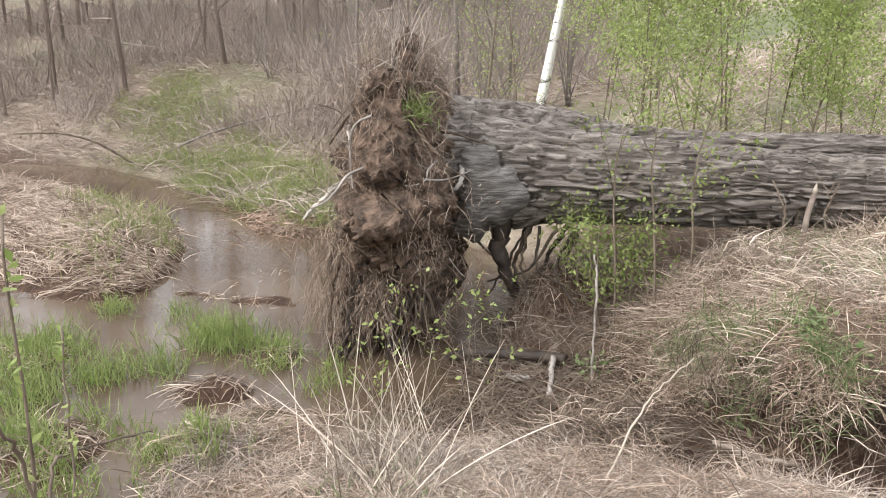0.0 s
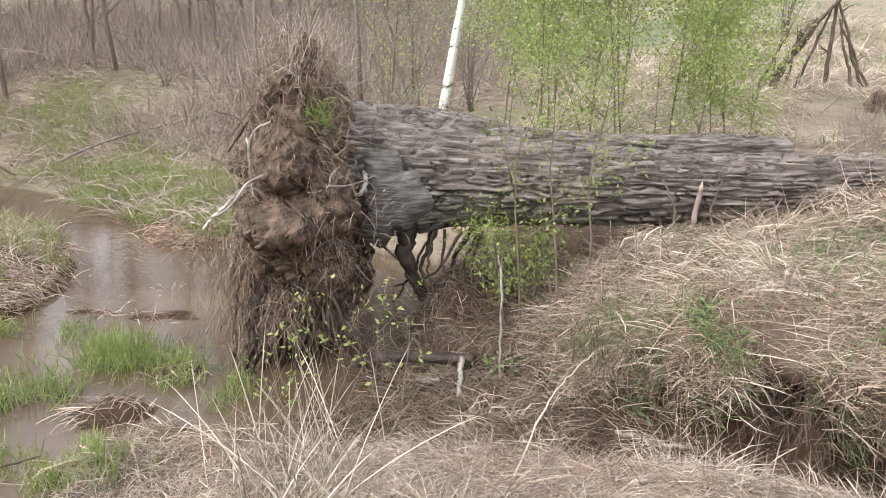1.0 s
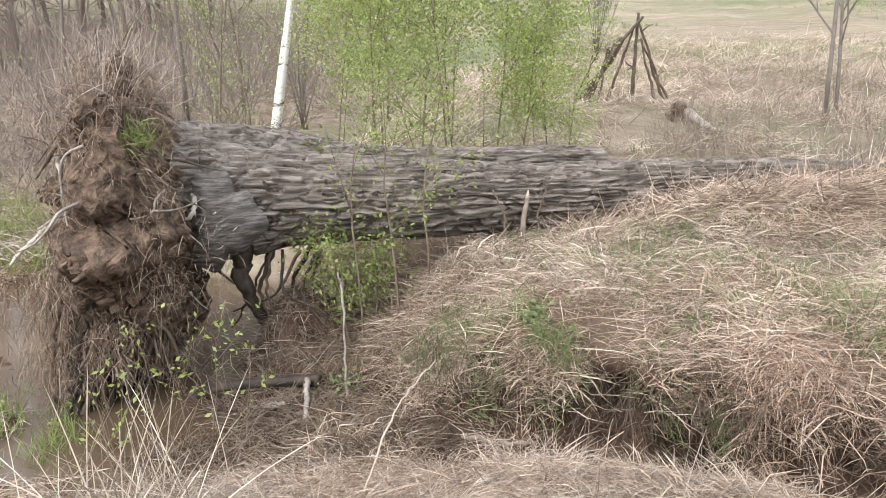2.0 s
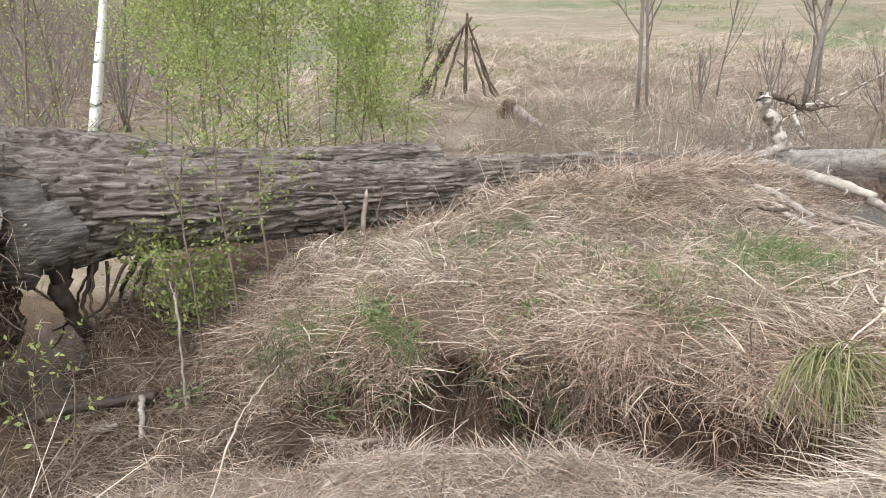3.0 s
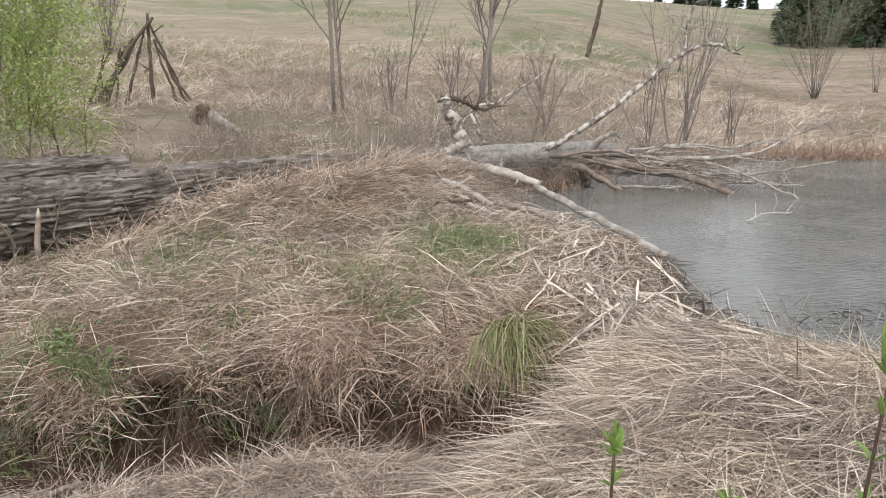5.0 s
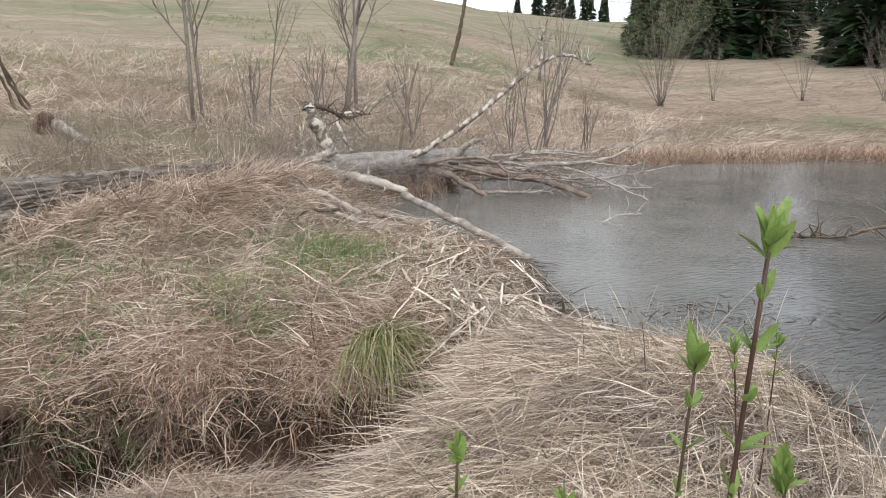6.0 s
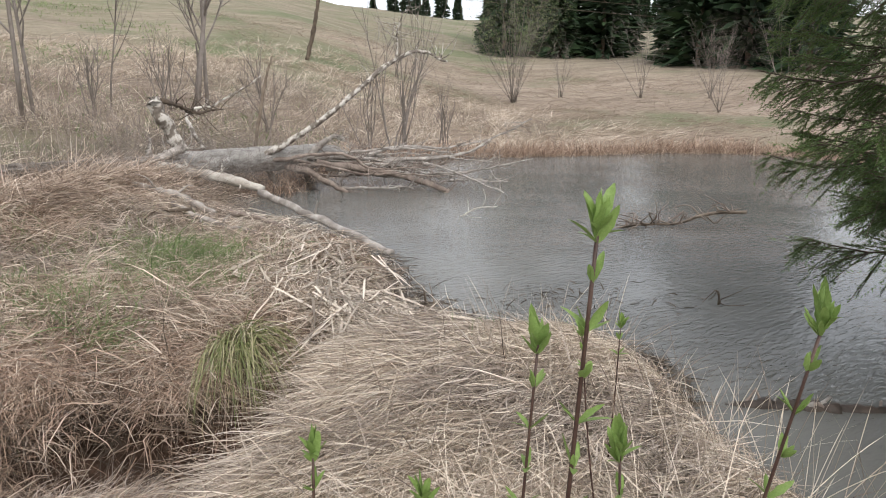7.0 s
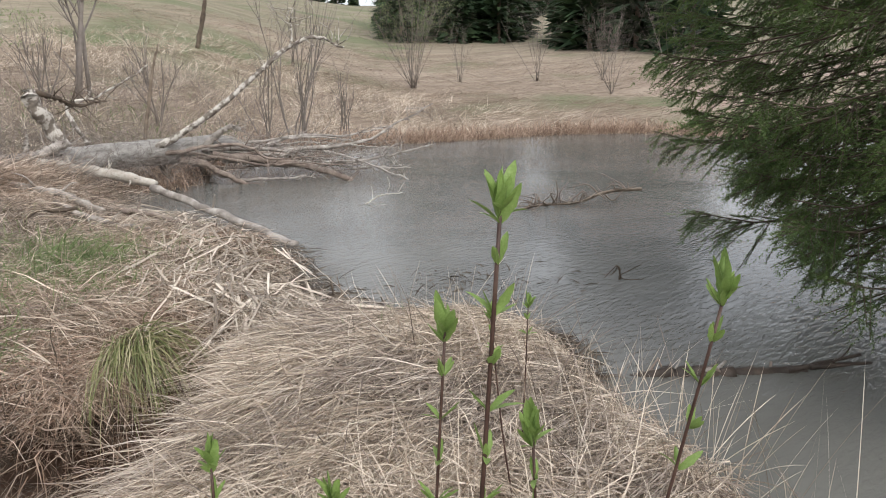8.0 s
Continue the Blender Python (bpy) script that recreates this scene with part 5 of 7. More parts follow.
for x, y, h in ((-3.9, 8.2, 1.5), (-3.3, 8.3, 1.7), (-2.8, 8.9, 1.6), (-4.4, 8.9, 1.6), (-2.3, 9.6, 1.3), (-5.0, 9.2, 1.7), (-1.9, 9.9, 1.2)):
    woody("sapling", x, y, "low leafing sapling with fine yellow-green spring leaves", "sapling", h, 0.01, 2, 6, (rng.normal() * 0.12, 0.0), 0.044, 1100, group="saplings behind the log", spread=0.65, clump=0.14, low=0.05)
for x, y, h in ((-7.3, 10.4, 3.6), (-7.8, 10.2, 3.0)):
    woody("sapling", x, y, "dark-stemmed sapling with sparse yellow-green leaves", "sapling", h, 0.03, 2, 8, (0.0, 0.0), 0.05, 1500, group="saplings behind the log", spread=0.6, low=0.4)
# leafy shoots in front of the log
for x, y, h, s, n in ((-2.38, 5.2, 1.9, 0.0, 360), (-2.68, 5.12, 1.7, 0.0, 240), (-2.5, 5.35, 0.75, -0.1, 260), (-2.95, 5.35, 0.7, -0.2, 330), (-3.2, 5.45, 0.75, 0.1, 300), (-2.85, 5.2, 0.9, 0.0, 280), (-2.2, 5.4, 1.7, 0.05, 300), (-2.75, 5.5, 0.65, 0.1, 260)):
    woody("shrub", x, y, "leafy bush with bright young leaves growing below the log", "shrub", h, 0.012, 1, 7, (s, -0.05), 0.046, int(n * 1.2), leafmat=M_leaf_bush, group="bushes below the log", spread=0.75, clump=0.08, low=0.1)
for x, y, h, s in ((-3.55, 3.75, 0.95, -0.3), (-3.35, 3.75, 1.15, -0.05), (-3.15, 3.7, 0.8, 0.2), (-3.75, 3.5, 0.7, -0.2), (-3.0, 3.9, 0.7, 0.25), (-3.5, 3.3, 0.75, 0.1)):
    woody("shoot", x, y, "thin brown shoot with small fresh leaves by the root plate", "shoot", h, 0.007, 1, 4, (s, 0.0), 0.05, 34, group="shoots by the root plate", spread=0.6, clump=0.02, sink=0.02)

# bare trees on the far slope
woody("bare_tree", 1.75, 14.33, "bare grey young tree without leaves on the slope", "tree", 4.8, 0.046, 2, 11, (-0.02, 0), mat=M_twig_grey, group="bare trees", spread=0.45)
woody("bare_tree", 1.95, 14.5, "bare grey young tree without leaves on the slope", "tree", 4.8, 0.036, 2, 10, (0.03, 0), mat=M_twig_grey, group="bare trees", spread=0.4)
woody("bare_tree", 3.45, 15.6, "thin bare sapling without leaves on the slope", "tree", 3.4, 0.02, 2, 7, (0.08, 0), mat=M_twig_grey, group="bare trees", spread=0.4)
woody("bare_tree", 5.16, 15.6, "bare grey young tree with several stems", "tree", 5.0, 0.064, 2, 13, (0.06, 0), mat=M_twig_grey, group="bare trees", spread=0.5)
woody("bare_tree", 5.46, 15.8, "bare grey young tree without leaves", "tree", 4.8, 0.05, 2, 11, (0.09, 0), mat=M_twig_grey, group="bare trees", spread=0.45)
woody("bare_tree", 5.3, 16.1, "short grey broken dead stem", "tree", 1.5, 0.05, 1, 2, (0.06, 0), mat=M_twig_grey, group="bare trees", spread=0.4)
for x, y, h, n in ((8.56, 13.1, 3.6, 6), (8.9, 13.3, 2.6, 5), (8.0, 13.4, 2.2, 5), (6.2, 14.3, 1.7, 6), (4.4, 15.2, 1.6, 7), (2.9, 14.6, 1.4, 6), (10.2, 13.6, 1.6, 5)):
    woody("bare_shrub", x, y, "leafless brown shrub of thin upright stems", "shrub", h, 0.018, 1, 6, mat=M_twig_grey, group="bare shrubs", stems=n, spread=0.4, fan=0.16)
for x, y, h, n, lf in ((20.1, 22.3, 4.6, 24, 5200), (25.9, 20.6, 3.2, 8, 0), (28.5, 19.0, 3.2, 8, 0), (17.5, 27.0, 2.2, 8, 0), (23.5, 23.0, 2.4, 7, 0), (31, 17, 4.0, 8, 0), (24, 15.5, 3.0, 8, 0)):
    woody("bare_shrub", x, y, "grey-green budding willow bush on the meadow" if lf else "leafless grey shrub on the meadow", "shrub", h, 0.012, 2, 5, mat=M_twig_grey, leaf=0.05, count=lf, leafmat=M_green_dull, group="shrubs on the meadow", stems=n, spread=0.5, fan=0.3)
for x, y, h in ((-5.2, 24, 3.6), (-3.9, 25.5, 3.6)):
    woody("budding_shrub", x, y, "dense budding willow bush with yellowish stems on the slope", "shrub", h, 0.02, 2, 5, mat=M_twig_grey, leaf=0.06, count=1500, leafmat=M_green_dull, group="willow bushes on the slope", stems=12, spread=0.35, fan=0.2)
dead_stick([(13.2, 26.8, gz(13.2, 26.8)), (13.5, 26.7, 4.5), (13.8, 26.6, 6.2)], 0.085, 0.07, M_darkwood, "dark leaning wooden post on the hillside", name="leaning_post")
# trees behind the root plate
for x, y, h, r, l in ((-10.6, 9.9, 5.5, 0.07, 0.08), (-10.3, 12.5, 6.5, 0.09, 0.05), (-8.8, 11.4, 4.5, 0.04, 0.15), (-9.4, 13.2, 6.0, 0.06, -0.05), (-7.6, 12.6, 5.5, 0.06, 0.1), (-12.5, 13.0, 6.0, 0.06, 0.0), (-6.2, 13.5, 5.0, 0.05, 0.0)):
    woody("bare_tree", x, y, "dark bare tree in the thicket behind the root plate", "tree", h, r * 0.65, 2, 8, (l, 0), mat=M_twig_grey, group="thicket trees", spread=0.55)


for x, y, h, lf in ((-9.2, 9.6, 2.0, 0), (-10.4, 11.2, 2.4, 300), (-8.3, 10.6, 2.2, 420), (-12.0, 11.0, 2.2, 0), (-13.6, 12.6, 2.6, 0), (-7.0, 11.6, 2.4, 420), (-15.2, 13.4, 2.8, 0), (-11.2, 13.8, 3.0, 0), (-9.0, 12.6, 2.6, 300), (-17.5, 13.0, 2.4, 0), (-6.6, 9.2, 1.5, 260), (-8.0, 9.0, 1.4, 0)):
    woody("thicket_shrub", x, y, "twiggy bush with the first yellow-green leaves" if lf else "leafless grey-brown twiggy bush on the bank", "shrub", h, 0.014, 2, 5, mat=M_twig_grey, leaf=0.05, count=lf, group="bushes behind the root plate", stems=7, spread=0.6, fan=0.35, clump=0.08)


def spot2(q, cx, cy, rx, ry):
    return np.exp(-(((q[:, 0] - cx) / rx) ** 2 + ((q[:, 1] - cy) / ry) ** 2))


def build_thicket():
    """Brown undergrowth and the far edge of the wood, too dense to count."""
    b = Builder()
    n = 60000
    a = radians(1) * rng.uniform(-80, -28, n)
    d = rng.uniform(13, 40, n) ** 1.0
    x, y = d * np.sin(a), d * np.cos(a)
    k = (fbm(x * 0.25, y * 0.25, 71) + 0.12 * (d > 22) > 0.42) & (signed(FLOOD, x, y) > 2.5)
    x, y, d = x[k], y[k], d[k]
    p = np.stack([x, y, floor_z(x, y)], 1)
    w = rng.normal(size=p.shape) * 0.6 + np.array((0, 0, 0.9))
    b.blades(p, w, rng.uniform(0.2, 1.3, len(p)) * (0.5 + d / 40), rng.uniform(0.006, 0.016, len(p)) * (0.5 + d / 25), 0.06, 2)
    stuff("brown_thicket", b, M_thicket, "dense leafless brown undergrowth on the valley side", "undergrowth")
    b = Builder()
    n = 16000
    q = np.column_stack([rng.uniform(-1, 14, n), 11.2 + 9 * rng.random(n) ** 1.6])
    k = (signed(POND, q[:, 0], q[:, 1]) > 0.4) & (fbm(q[:, 0] * 0.5, q[:, 1] * 0.5, 73) + 0.15 * spot2(q, 5, 13.5, 3.5, 2.2) > 0.53)
    q = q[k]
    p = np.column_stack([q, floor_z(q[:, 0], q[:, 1])])
    w = rng.normal(size=p.shape) * 0.4 + np.array((0, 0, 1))
    b.blades(p, w, rng.uniform(0.15, 0.9, len(p)), rng.uniform(0.004, 0.008, len(p)), 0.06, 3, kink=0.15)
    stuff("bank_brush", b, M_thicket, "thin leafless brush on the bank behind the log", "undergrowth")
    b = Builder()
    n = 120
    tw = []
    for k in range(n):
        a, d = radians(rng.uniform(-80, -36)), rng.uniform(24, 60)
        x, y = d * math.sin(a), d * math.cos(a)
        z = gz(x, y)
        h = rng.uniform(7, 12)
        lean = rng.normal() * 1.0
        b.tube([(x, y, z - 0.2), (x + lean * 0.4, y, z + h / 2), (x + lean, y, z + h)], [rng.uniform(0.03, 0.1), 0.045, 0.012], 6)
        q = rng.uniform(0.12, 1.0, 150)
        tw.append(np.stack([x + lean * q, y + 0 * q, z + h * q], 1))
    p = np.concatenate(tw)
    b.blades(p, rng.normal(size=p.shape) + np.array((0, 0, 0.9)), rng.uniform(0.6, 2.6, len(p)), rng.uniform(0.018, 0.045, len(p)), 0.03, 2, kink=0.2)
    stuff("far_wood", b, M_thicket, "far bare tree trunks at the edge of the wood", "wood")


build_thicket()


# ---- spruces ----
def spruce_near(x, y):
    base = np.array((x, y, gz(x, y) - 0.1))
    ob = thing("spruce_tree", tuple(base), "large dark green spruce with drooping branches over the pond", "spruce")
    b = Builder()
    b.tube(spline([base, base + (0, 0, 3), base + (0.1, 0, 6.2)], 20), np.linspace(0.2, 0.03, 20), 12, 0.05)
    part("trunk", b, M_twig, ob)
    rows = np.concatenate([np.linspace(0.5, 3.6, 34), np.linspace(3.9, 5.4, 5)])
    for k, h in enumerate(rows):
        for j in range(9):
            a = 2.4 * k + j * 2 * math.pi / 9 + rng.normal() * 0.2
            out = np.array((math.cos(a), math.sin(a), 0))
            facing = -0.8 * out[0] + 0.6 * out[1] > 0.28
            L = (2.66 + 0.11 * min(h, 3.6)) * rng.choice((0.82, 0.9, 1.0, 1.0)) * rng.uniform(0.9, 1.02) * (0.78 + 0.22 * min(1, h / 1.6)) * (1 - 0.2 * max(0, h - 2.7))
            sag = rng.uniform(0.15, 0.33) if h > 1.2 else 0.05
            pts = spline([base + (0, 0, h + 0.15), base + out * L * 0.4 + (0, 0, h + 0.18 - sag * 0.5), base + out * L * 0.8 + (0, 0, h - sag), base + out * L + (0, 0, h - sag + 0.06)], 22)
            w = Builder()
            w.tube(pts[::3], np.linspace(0.013, 0.003, 8), 5, 0.05)
            nd = Builder()
            side = np.cross(out, (0, 0, 1))
            step_n = (50 if h < 3.4 else 12) if facing else 8
            starts, ways, lens = [], [], []
            for q in range(step_n):
                s = rng.uniform(0.2, 1.0)
                i = min(int(s * 21), 20)
                sg = 1 if q % 2 else -1
                tl = (0.16 + 0.62 * (1 - s) ** 0.8) * rng.uniform(0.7, 1.1)
                d = out * rng.uniform(0.5, 0.9) + side * sg * rng.uniform(0.5, 0.9) + np.array((0, 0, rng.uniform(-1.0, 0.35)))
                d /= np.linalg.norm(d)
                tw = spline([pts[i], pts[i] + d * tl * 0.5 + np.array((0, 0, -0.01)), pts[i] + d * tl + np.array((0, 0, -0.1 * tl))], 7)
                w.tube(tw[::3], (0.004, 0.003, 0.002), 3, 0, False)
                starts.append(tw[:-1]), ways.append(np.diff(tw, axis=0))
                for m in range(3 if facing else 1):
                    i2 = rng.integers(1, 5)
                    d2 = d * 0.7 + side * sg * rng.normal() * 0.6 + np.array((0, 0, rng.uniform(-0.6, 0.1)))
                    d2 /= np.linalg.norm(d2)
                    t2 = tw[i2] + d2[None] * np.linspace(0, rng.uniform(0.08, 0.22), 4)[:, None]
                    starts.append(t2[:-1]), ways.append(np.diff(t2, axis=0))
            starts.append(pts[8:-1]), ways.append(np.diff(pts[8:], axis=0))
            S, W = np.concatenate(starts), np.concatenate(ways)
            per = 11 if facing else 3
            S, W = np.repeat(S, per, 0), np.repeat(W, per, 0)
            S = S + W * rng.random((len(S), 1))
            T = W / np.linalg.norm(W, axis=1)[:, None]
            o = rng.normal(size=S.shape)
            o -= (o * T).sum(1)[:, None] * T
            o /= np.linalg.norm(o, axis=1)[:, None]
            D = T * 0.7 + o * 0.72
            ln = rng.uniform(0.017, 0.027, len(S))[:, None] * (1 if facing else 2.4)
            sd = np.cross(D, rng.normal(size=S.shape))
            sd = sd / np.linalg.norm(sd, axis=1)[:, None] * (0.0022 if facing else 0.012)
            v = np.stack([S - sd, S + sd, S + D * ln], 1).reshape(-1, 3)
            nd.v.append(v)
            nd.f = (np.arange(len(S))[:, None] * 3 + np.arange(3)).tolist()
            nd.n = len(v)
            br = part("branch", w, M_darkwood, ob)
            part("needles", nd, M_needle, br)


spruce_near(5.95, 0.15)


def far_spruce(h, seed):
    ob = thing("far_spruce", (0, 0, 0), "dark conical spruce standing on the far meadow", "spruce", "far spruces")
    b = Builder()
    b.tube([(0, 0, -0.5), (0, 0, h * 0.5), (0, 0, h)], [0.2, 0.12, 0.02], 7)
    part("trunk", b, M_twig, ob)
    b = Builder()
    n = 1400
    t = rng.random(n) ** 0.75
    z = h * (-0.01 + 1.0 * t)
    z = z + 0.1 * np.sin(z * 5)
    a = rng.uniform(0, 2 * math.pi, n)
    tier = 0.72 + 0.28 * vnoise(np.cos(a) * 1.5 + z * 1.1, np.sin(a) * 1.5 + z * 0.3, seed)
    L = (1 - t) ** 0.85 * h * 0.23 * tier + 0.15
    r0 = L * rng.uniform(0.0, 0.7, n)
    o = np.stack([np.cos(a), np.sin(a), np.zeros(n)], 1)
    p = o * r0[:, None] + np.stack([0 * a, 0 * a, z], 1)
    d = o + np.array((0, 0, 0.1)) + rng.normal(size=o.shape) * 0.2
    b.blades(p, d, (L - r0) * 1.05 + 0.2, rng.uniform(0.35, 0.7, n), 0.3, 2, side=np.tile((0, 0, 1.0), (n, 1)) + rng.normal(size=(n, 3)) * 0.5)
    part("crown", b, M_needle_far, ob)
    return ob


protos = [far_spruce(13, 1), far_spruce(15, 2), far_spruce(10, 3)]
SPOTS = [(43.3, 49.8, 1.00, 0), (47.6, 51.4, 1.00, 1), (46.8, 46.5, 1.00, 2), (51.8, 52.9, 1.15, 1), (51.0, 47.9, 1.05, 0), (50.1, 44.5, 0.95, 1), (54.1, 46.0, 0.90, 0), (51.6, 61.1, 0.90, 2), (48.3, 35.6, 0.85, 0), (46.8, 32.5, 1.00, 1), (49.5, 32.1, 1.05, 0), (47.8, 29.2, 1.10, 1), (50.5, 28.6, 1.20, 0), (54.8, 36.7, 1.10, 1), (46.1, 24.0, 1.10, 1), (87.4, 70.0, 0.60, 2), (98.8, 76.6, 0.70, 0), (108.5, 88.5, 0.80, 2), (80.6, 126.5, 0.70, 2), (88.5, 133.3, 0.75, 0), (88.9, 127.0, 0.60, 2), (100.4, 137.2, 0.80, 0), (101.4, 148.7, 0.80, 2), (100.2, 131.1, 0.70, 2), (87.6, 145.7, 0.50, 2)]
for k, (x, y, s, q) in enumerate(SPOTS):
    m = Matrix.Translation((x, y, gz(x, y) - 0.3)) @ Matrix.Rotation(k * 1.3, 4, "Z") @ Matrix.Scale(s, 4)
    if k < 3:
        protos[k].matrix_basis = Matrix.Translation((x, y, gz(x, y) - 0.3))
    else:
        ob = copy_thing(protos[q], m)
        ob.matrix_basis = m
# power lines over the far meadow
for k in range(4):
    a, c = np.array((36 + k * 1.5, 55.0, 9.6 + 0.9 * k)), np.array((62.0, 18 + k * 2.0, 6.2 + 0.9 * k))
    mid = (a + c) / 2 - np.array((0, 0, 0.5))
    b = Builder()
    b.tube(spline([a + (a - c), a, mid, c, c + (c - a)], 40), 0.018, 5)
    tagged(part("power_line", b, M_darkwood), "thin sagging overhead cable crossing the far meadow", "cable", "overhead cables")


# ---- grass, reeds and small plants ----
def scatter(n, x0, x1, y0, y1, keep):
    """Points on the ground within a stretch of the plan, kept by a chance that varies over it."""
    x, y = rng.uniform(x0, x1, n), rng.uniform(y0, y1, n)
    k = rng.random(n) < keep(x, y)
    x, y = x[k], y[k]
    return np.stack([x, y, floor_z(x, y)], 1)


def flow(p, seed=0, turns=9.0, size=0.9):
    a = fbm(p[:, 0] * size, p[:, 1] * size, 61 + seed, 3) * turns
    return np.stack([np.cos(a), np.sin(a), np.zeros(len(a))], 1)


def downhill(p, e=0.12):
    gx = (floor_z(p[:, 0] + e, p[:, 1]) - floor_z(p[:, 0] - e, p[:, 1])) / (2 * e)
    gy = (floor_z(p[:, 0], p[:, 1] + e) - floor_z(p[:, 0], p[:, 1] - e)) / (2 * e)
    return -np.stack([gx, gy, np.zeros(len(gx))], 1)


def dry(x, y):
    """Where dead grass grows: not in water, and hardly on bare soil."""
    z, soil = land(x, y)
    wet = (signed(POND, x, y) < 0.03) | (z < 0.05)
    return np.where(wet, 0, 1 - 0.9 * soil)


def tufts(b, c, per, spread, way, jitter, length, width, droop, segs=3, rise=(0.05, 0.4), lift=0.06, kink=0.28):
    """Tussocks: each place in c gets per blades that lean more or less one way."""
    free = rng.random(len(c)) > 1.3 * spot(c[:, 0], c[:, 1], -1.6, 4.3, 0.36, 0.3) + 1.1 * spot(c[:, 0], c[:, 1], -0.55, 4.3, 0.15, 0.16) + 1.1 * spot(c[:, 0], c[:, 1], 0.07, 4.38, 0.09, 0.16)
    c, way = c[free], way[free]
    n = len(c) * per
    k = np.repeat(np.arange(len(c)), per)
    p = c[k].copy()
    p[:, :2] += rng.normal(size=(n, 2)) * spread
    p[:, 2] = np.maximum(floor_z(p[:, 0], p[:, 1]), c[k, 2] - 0.1)
    p[:, 1] -= jut(p[:, 0], p[:, 1], p[:, 2])
    d = way[k] + rng.normal(size=(n, 3)) * jitter
    d[:, 2] = rng.uniform(rise[0], rise[1], n)
    ln = rng.uniform(length[0], length[1], n) * rng.uniform(0.7, 1.2, len(c))[k]
    b.blades(p, d, ln, rng.uniform(width[0], width[1], n) * rng.choice((0.8, 1, 1, 1.5), n), droop, segs, floor_z, lift, kink=kink)


def build_dead_grass():
    # the mat that covers the banks, tuft by tuft
    pale, red, grey = Builder(), Builder(), Builder()
    keep = lambda x, y: dry(x, y) * np.clip(1.35 - np.hypot(x, y) / 9.5, 0.3, 1) * (1 - hollow(x, y - 0.1)) * (1 - 0.8 * spot(x, y, -1.65, 4.05, 0.5, 0.36))
    c = scatter(17500, -4.6, 4.2, 1.1, 9.6, keep)
    a = rng.normal(size=len(c)) * 1.6
    f = flow(c)
    way = np.stack([f[:, 0] * np.cos(a) - f[:, 1] * np.sin(a), f[:, 0] * np.sin(a) + f[:, 1] * np.cos(a), 0 * a], 1) + downhill(c) * 0.5
    tint = fbm(c[:, 0] * 1.1, c[:, 1] * 1.1, 131) + rng.normal(size=len(c)) * 0.07
    for b, k in ((pale, (tint > 0.45) & (tint <= 0.6)), (red, tint <= 0.45), (grey, tint > 0.6)):
        tufts(b, c[k], 14, 0.11, way[k], 1.1, (0.06, 0.28), (0.0024, 0.0054), 0.22, 2, (-0.05, 0.35), 0.08, 0.3)
    # stray long straws lying over it
    c = scatter(5200, -2.6, 3.0, 3.9, 8.6, keep)
    tufts(pale, c, 4, 0.1, rng.normal(size=c.shape), 0.8, (0.15, 0.5), (0.003, 0.0062), 0.14, 3, (0.02, 0.4), 0.1, 0.2)
    top = Builder()
    c = scatter(3000, -2.6, 2.6, 4.0, 8.4, lambda x, y: keep(x, y) * step(0.38, 0.62, fbm(x * 2.6, y * 2.6, 151)))
    tufts(top, c, 4, 0.09, flow(c, 3, 9, 1.4), 0.55, (0.14, 0.46), (0.0036, 0.0074), 0.16, 3, (0.1, 0.5), 0.12, 0.2)
    stuff("loose_straw", top, M_straw_pale, "loose bright straws lying over the matted grass", "dry grass")
    # tussocks that hang over the edge of the cut, in separate masses
    for cx, wx, n, ln, share in ((-1.12, 0.12, 130, 0.36, 0.15), (-0.92, 0.09, 70, 0.3, 0.4), (-0.2, 0.13, 90, 0.3, 0.7), (0.32, 0.1, 140, 0.46, 0.8), (0.55, 0.14, 150, 0.44, 0.85), (1.12, 0.13, 110, 0.36, 0.7), (1.38, 0.12, 80, 0.36, 0.6)):
        x = cx + rng.normal(size=n) * wx
        y = 4.4 + rng.uniform(-0.28, 0.32, n) - 0.16 * (x < -0.8) - 0.2 * (x > 1.25)
        c = np.stack([x, y, floor_z(x, y)], 1)
        c = c[(c[:, 2] > 0.3) & (hollow(c[:, 0], c[:, 1]) < rng.uniform(0.2, 0.5, len(c)))]
        way = np.tile((0.0, -0.8, 0.0), (len(c), 1)) + rng.normal(size=c.shape) * (0.75, 0.3, 0)
        k = rng.random(len(c)) < share
        for b, q in ((red, k), (pale, ~k)):
            tufts(b, c[q], 17, 0.09, way[q], 1.1, (0.06, ln), (0.0024, 0.0052), 0.42, 3, (-0.3, 0.55), 0.12, 0.45)
    # russet tussocks at the water's edge behind the root plate
    c = np.array((-8.29, 6.20)) + rng.normal(size=(46, 2)) * (0.55, 0.35)
    c = np.column_stack([c, np.maximum(floor_z(c[:, 0], c[:, 1]), 0.02)])
    tufts(red, c, 22, 0.09, rng.normal(size=c.shape) + np.array((0.2, -0.5, 0)), 0.6, (0.15, 0.5), (0.006, 0.011), 0.2, 3, (0.0, 0.6), 0.08, 0.15)
    # the straw heap at the corner of the cut, and those beside the holes
    for cx, cy, rx, ry, n, wy in ((-1.85, 4.85, 0.26, 0.16, 70, -0.3), (-2.2, 5.1, 0.22, 0.2, 30, -0.4), (-1.1, 4.2, 0.16, 0.14, 12, -0.6), (0.1, 4.72, 0.25, 0.1, 26, -0.6), (-1.5, 3.5, 0.3, 0.16, 10, -0.3), (-2.2, 3.8, 0.3, 0.2, 12, -0.2)):
        q = np.stack([cx + rng.normal(size=n) * rx, cy + rng.normal(size=n) * ry], 1)
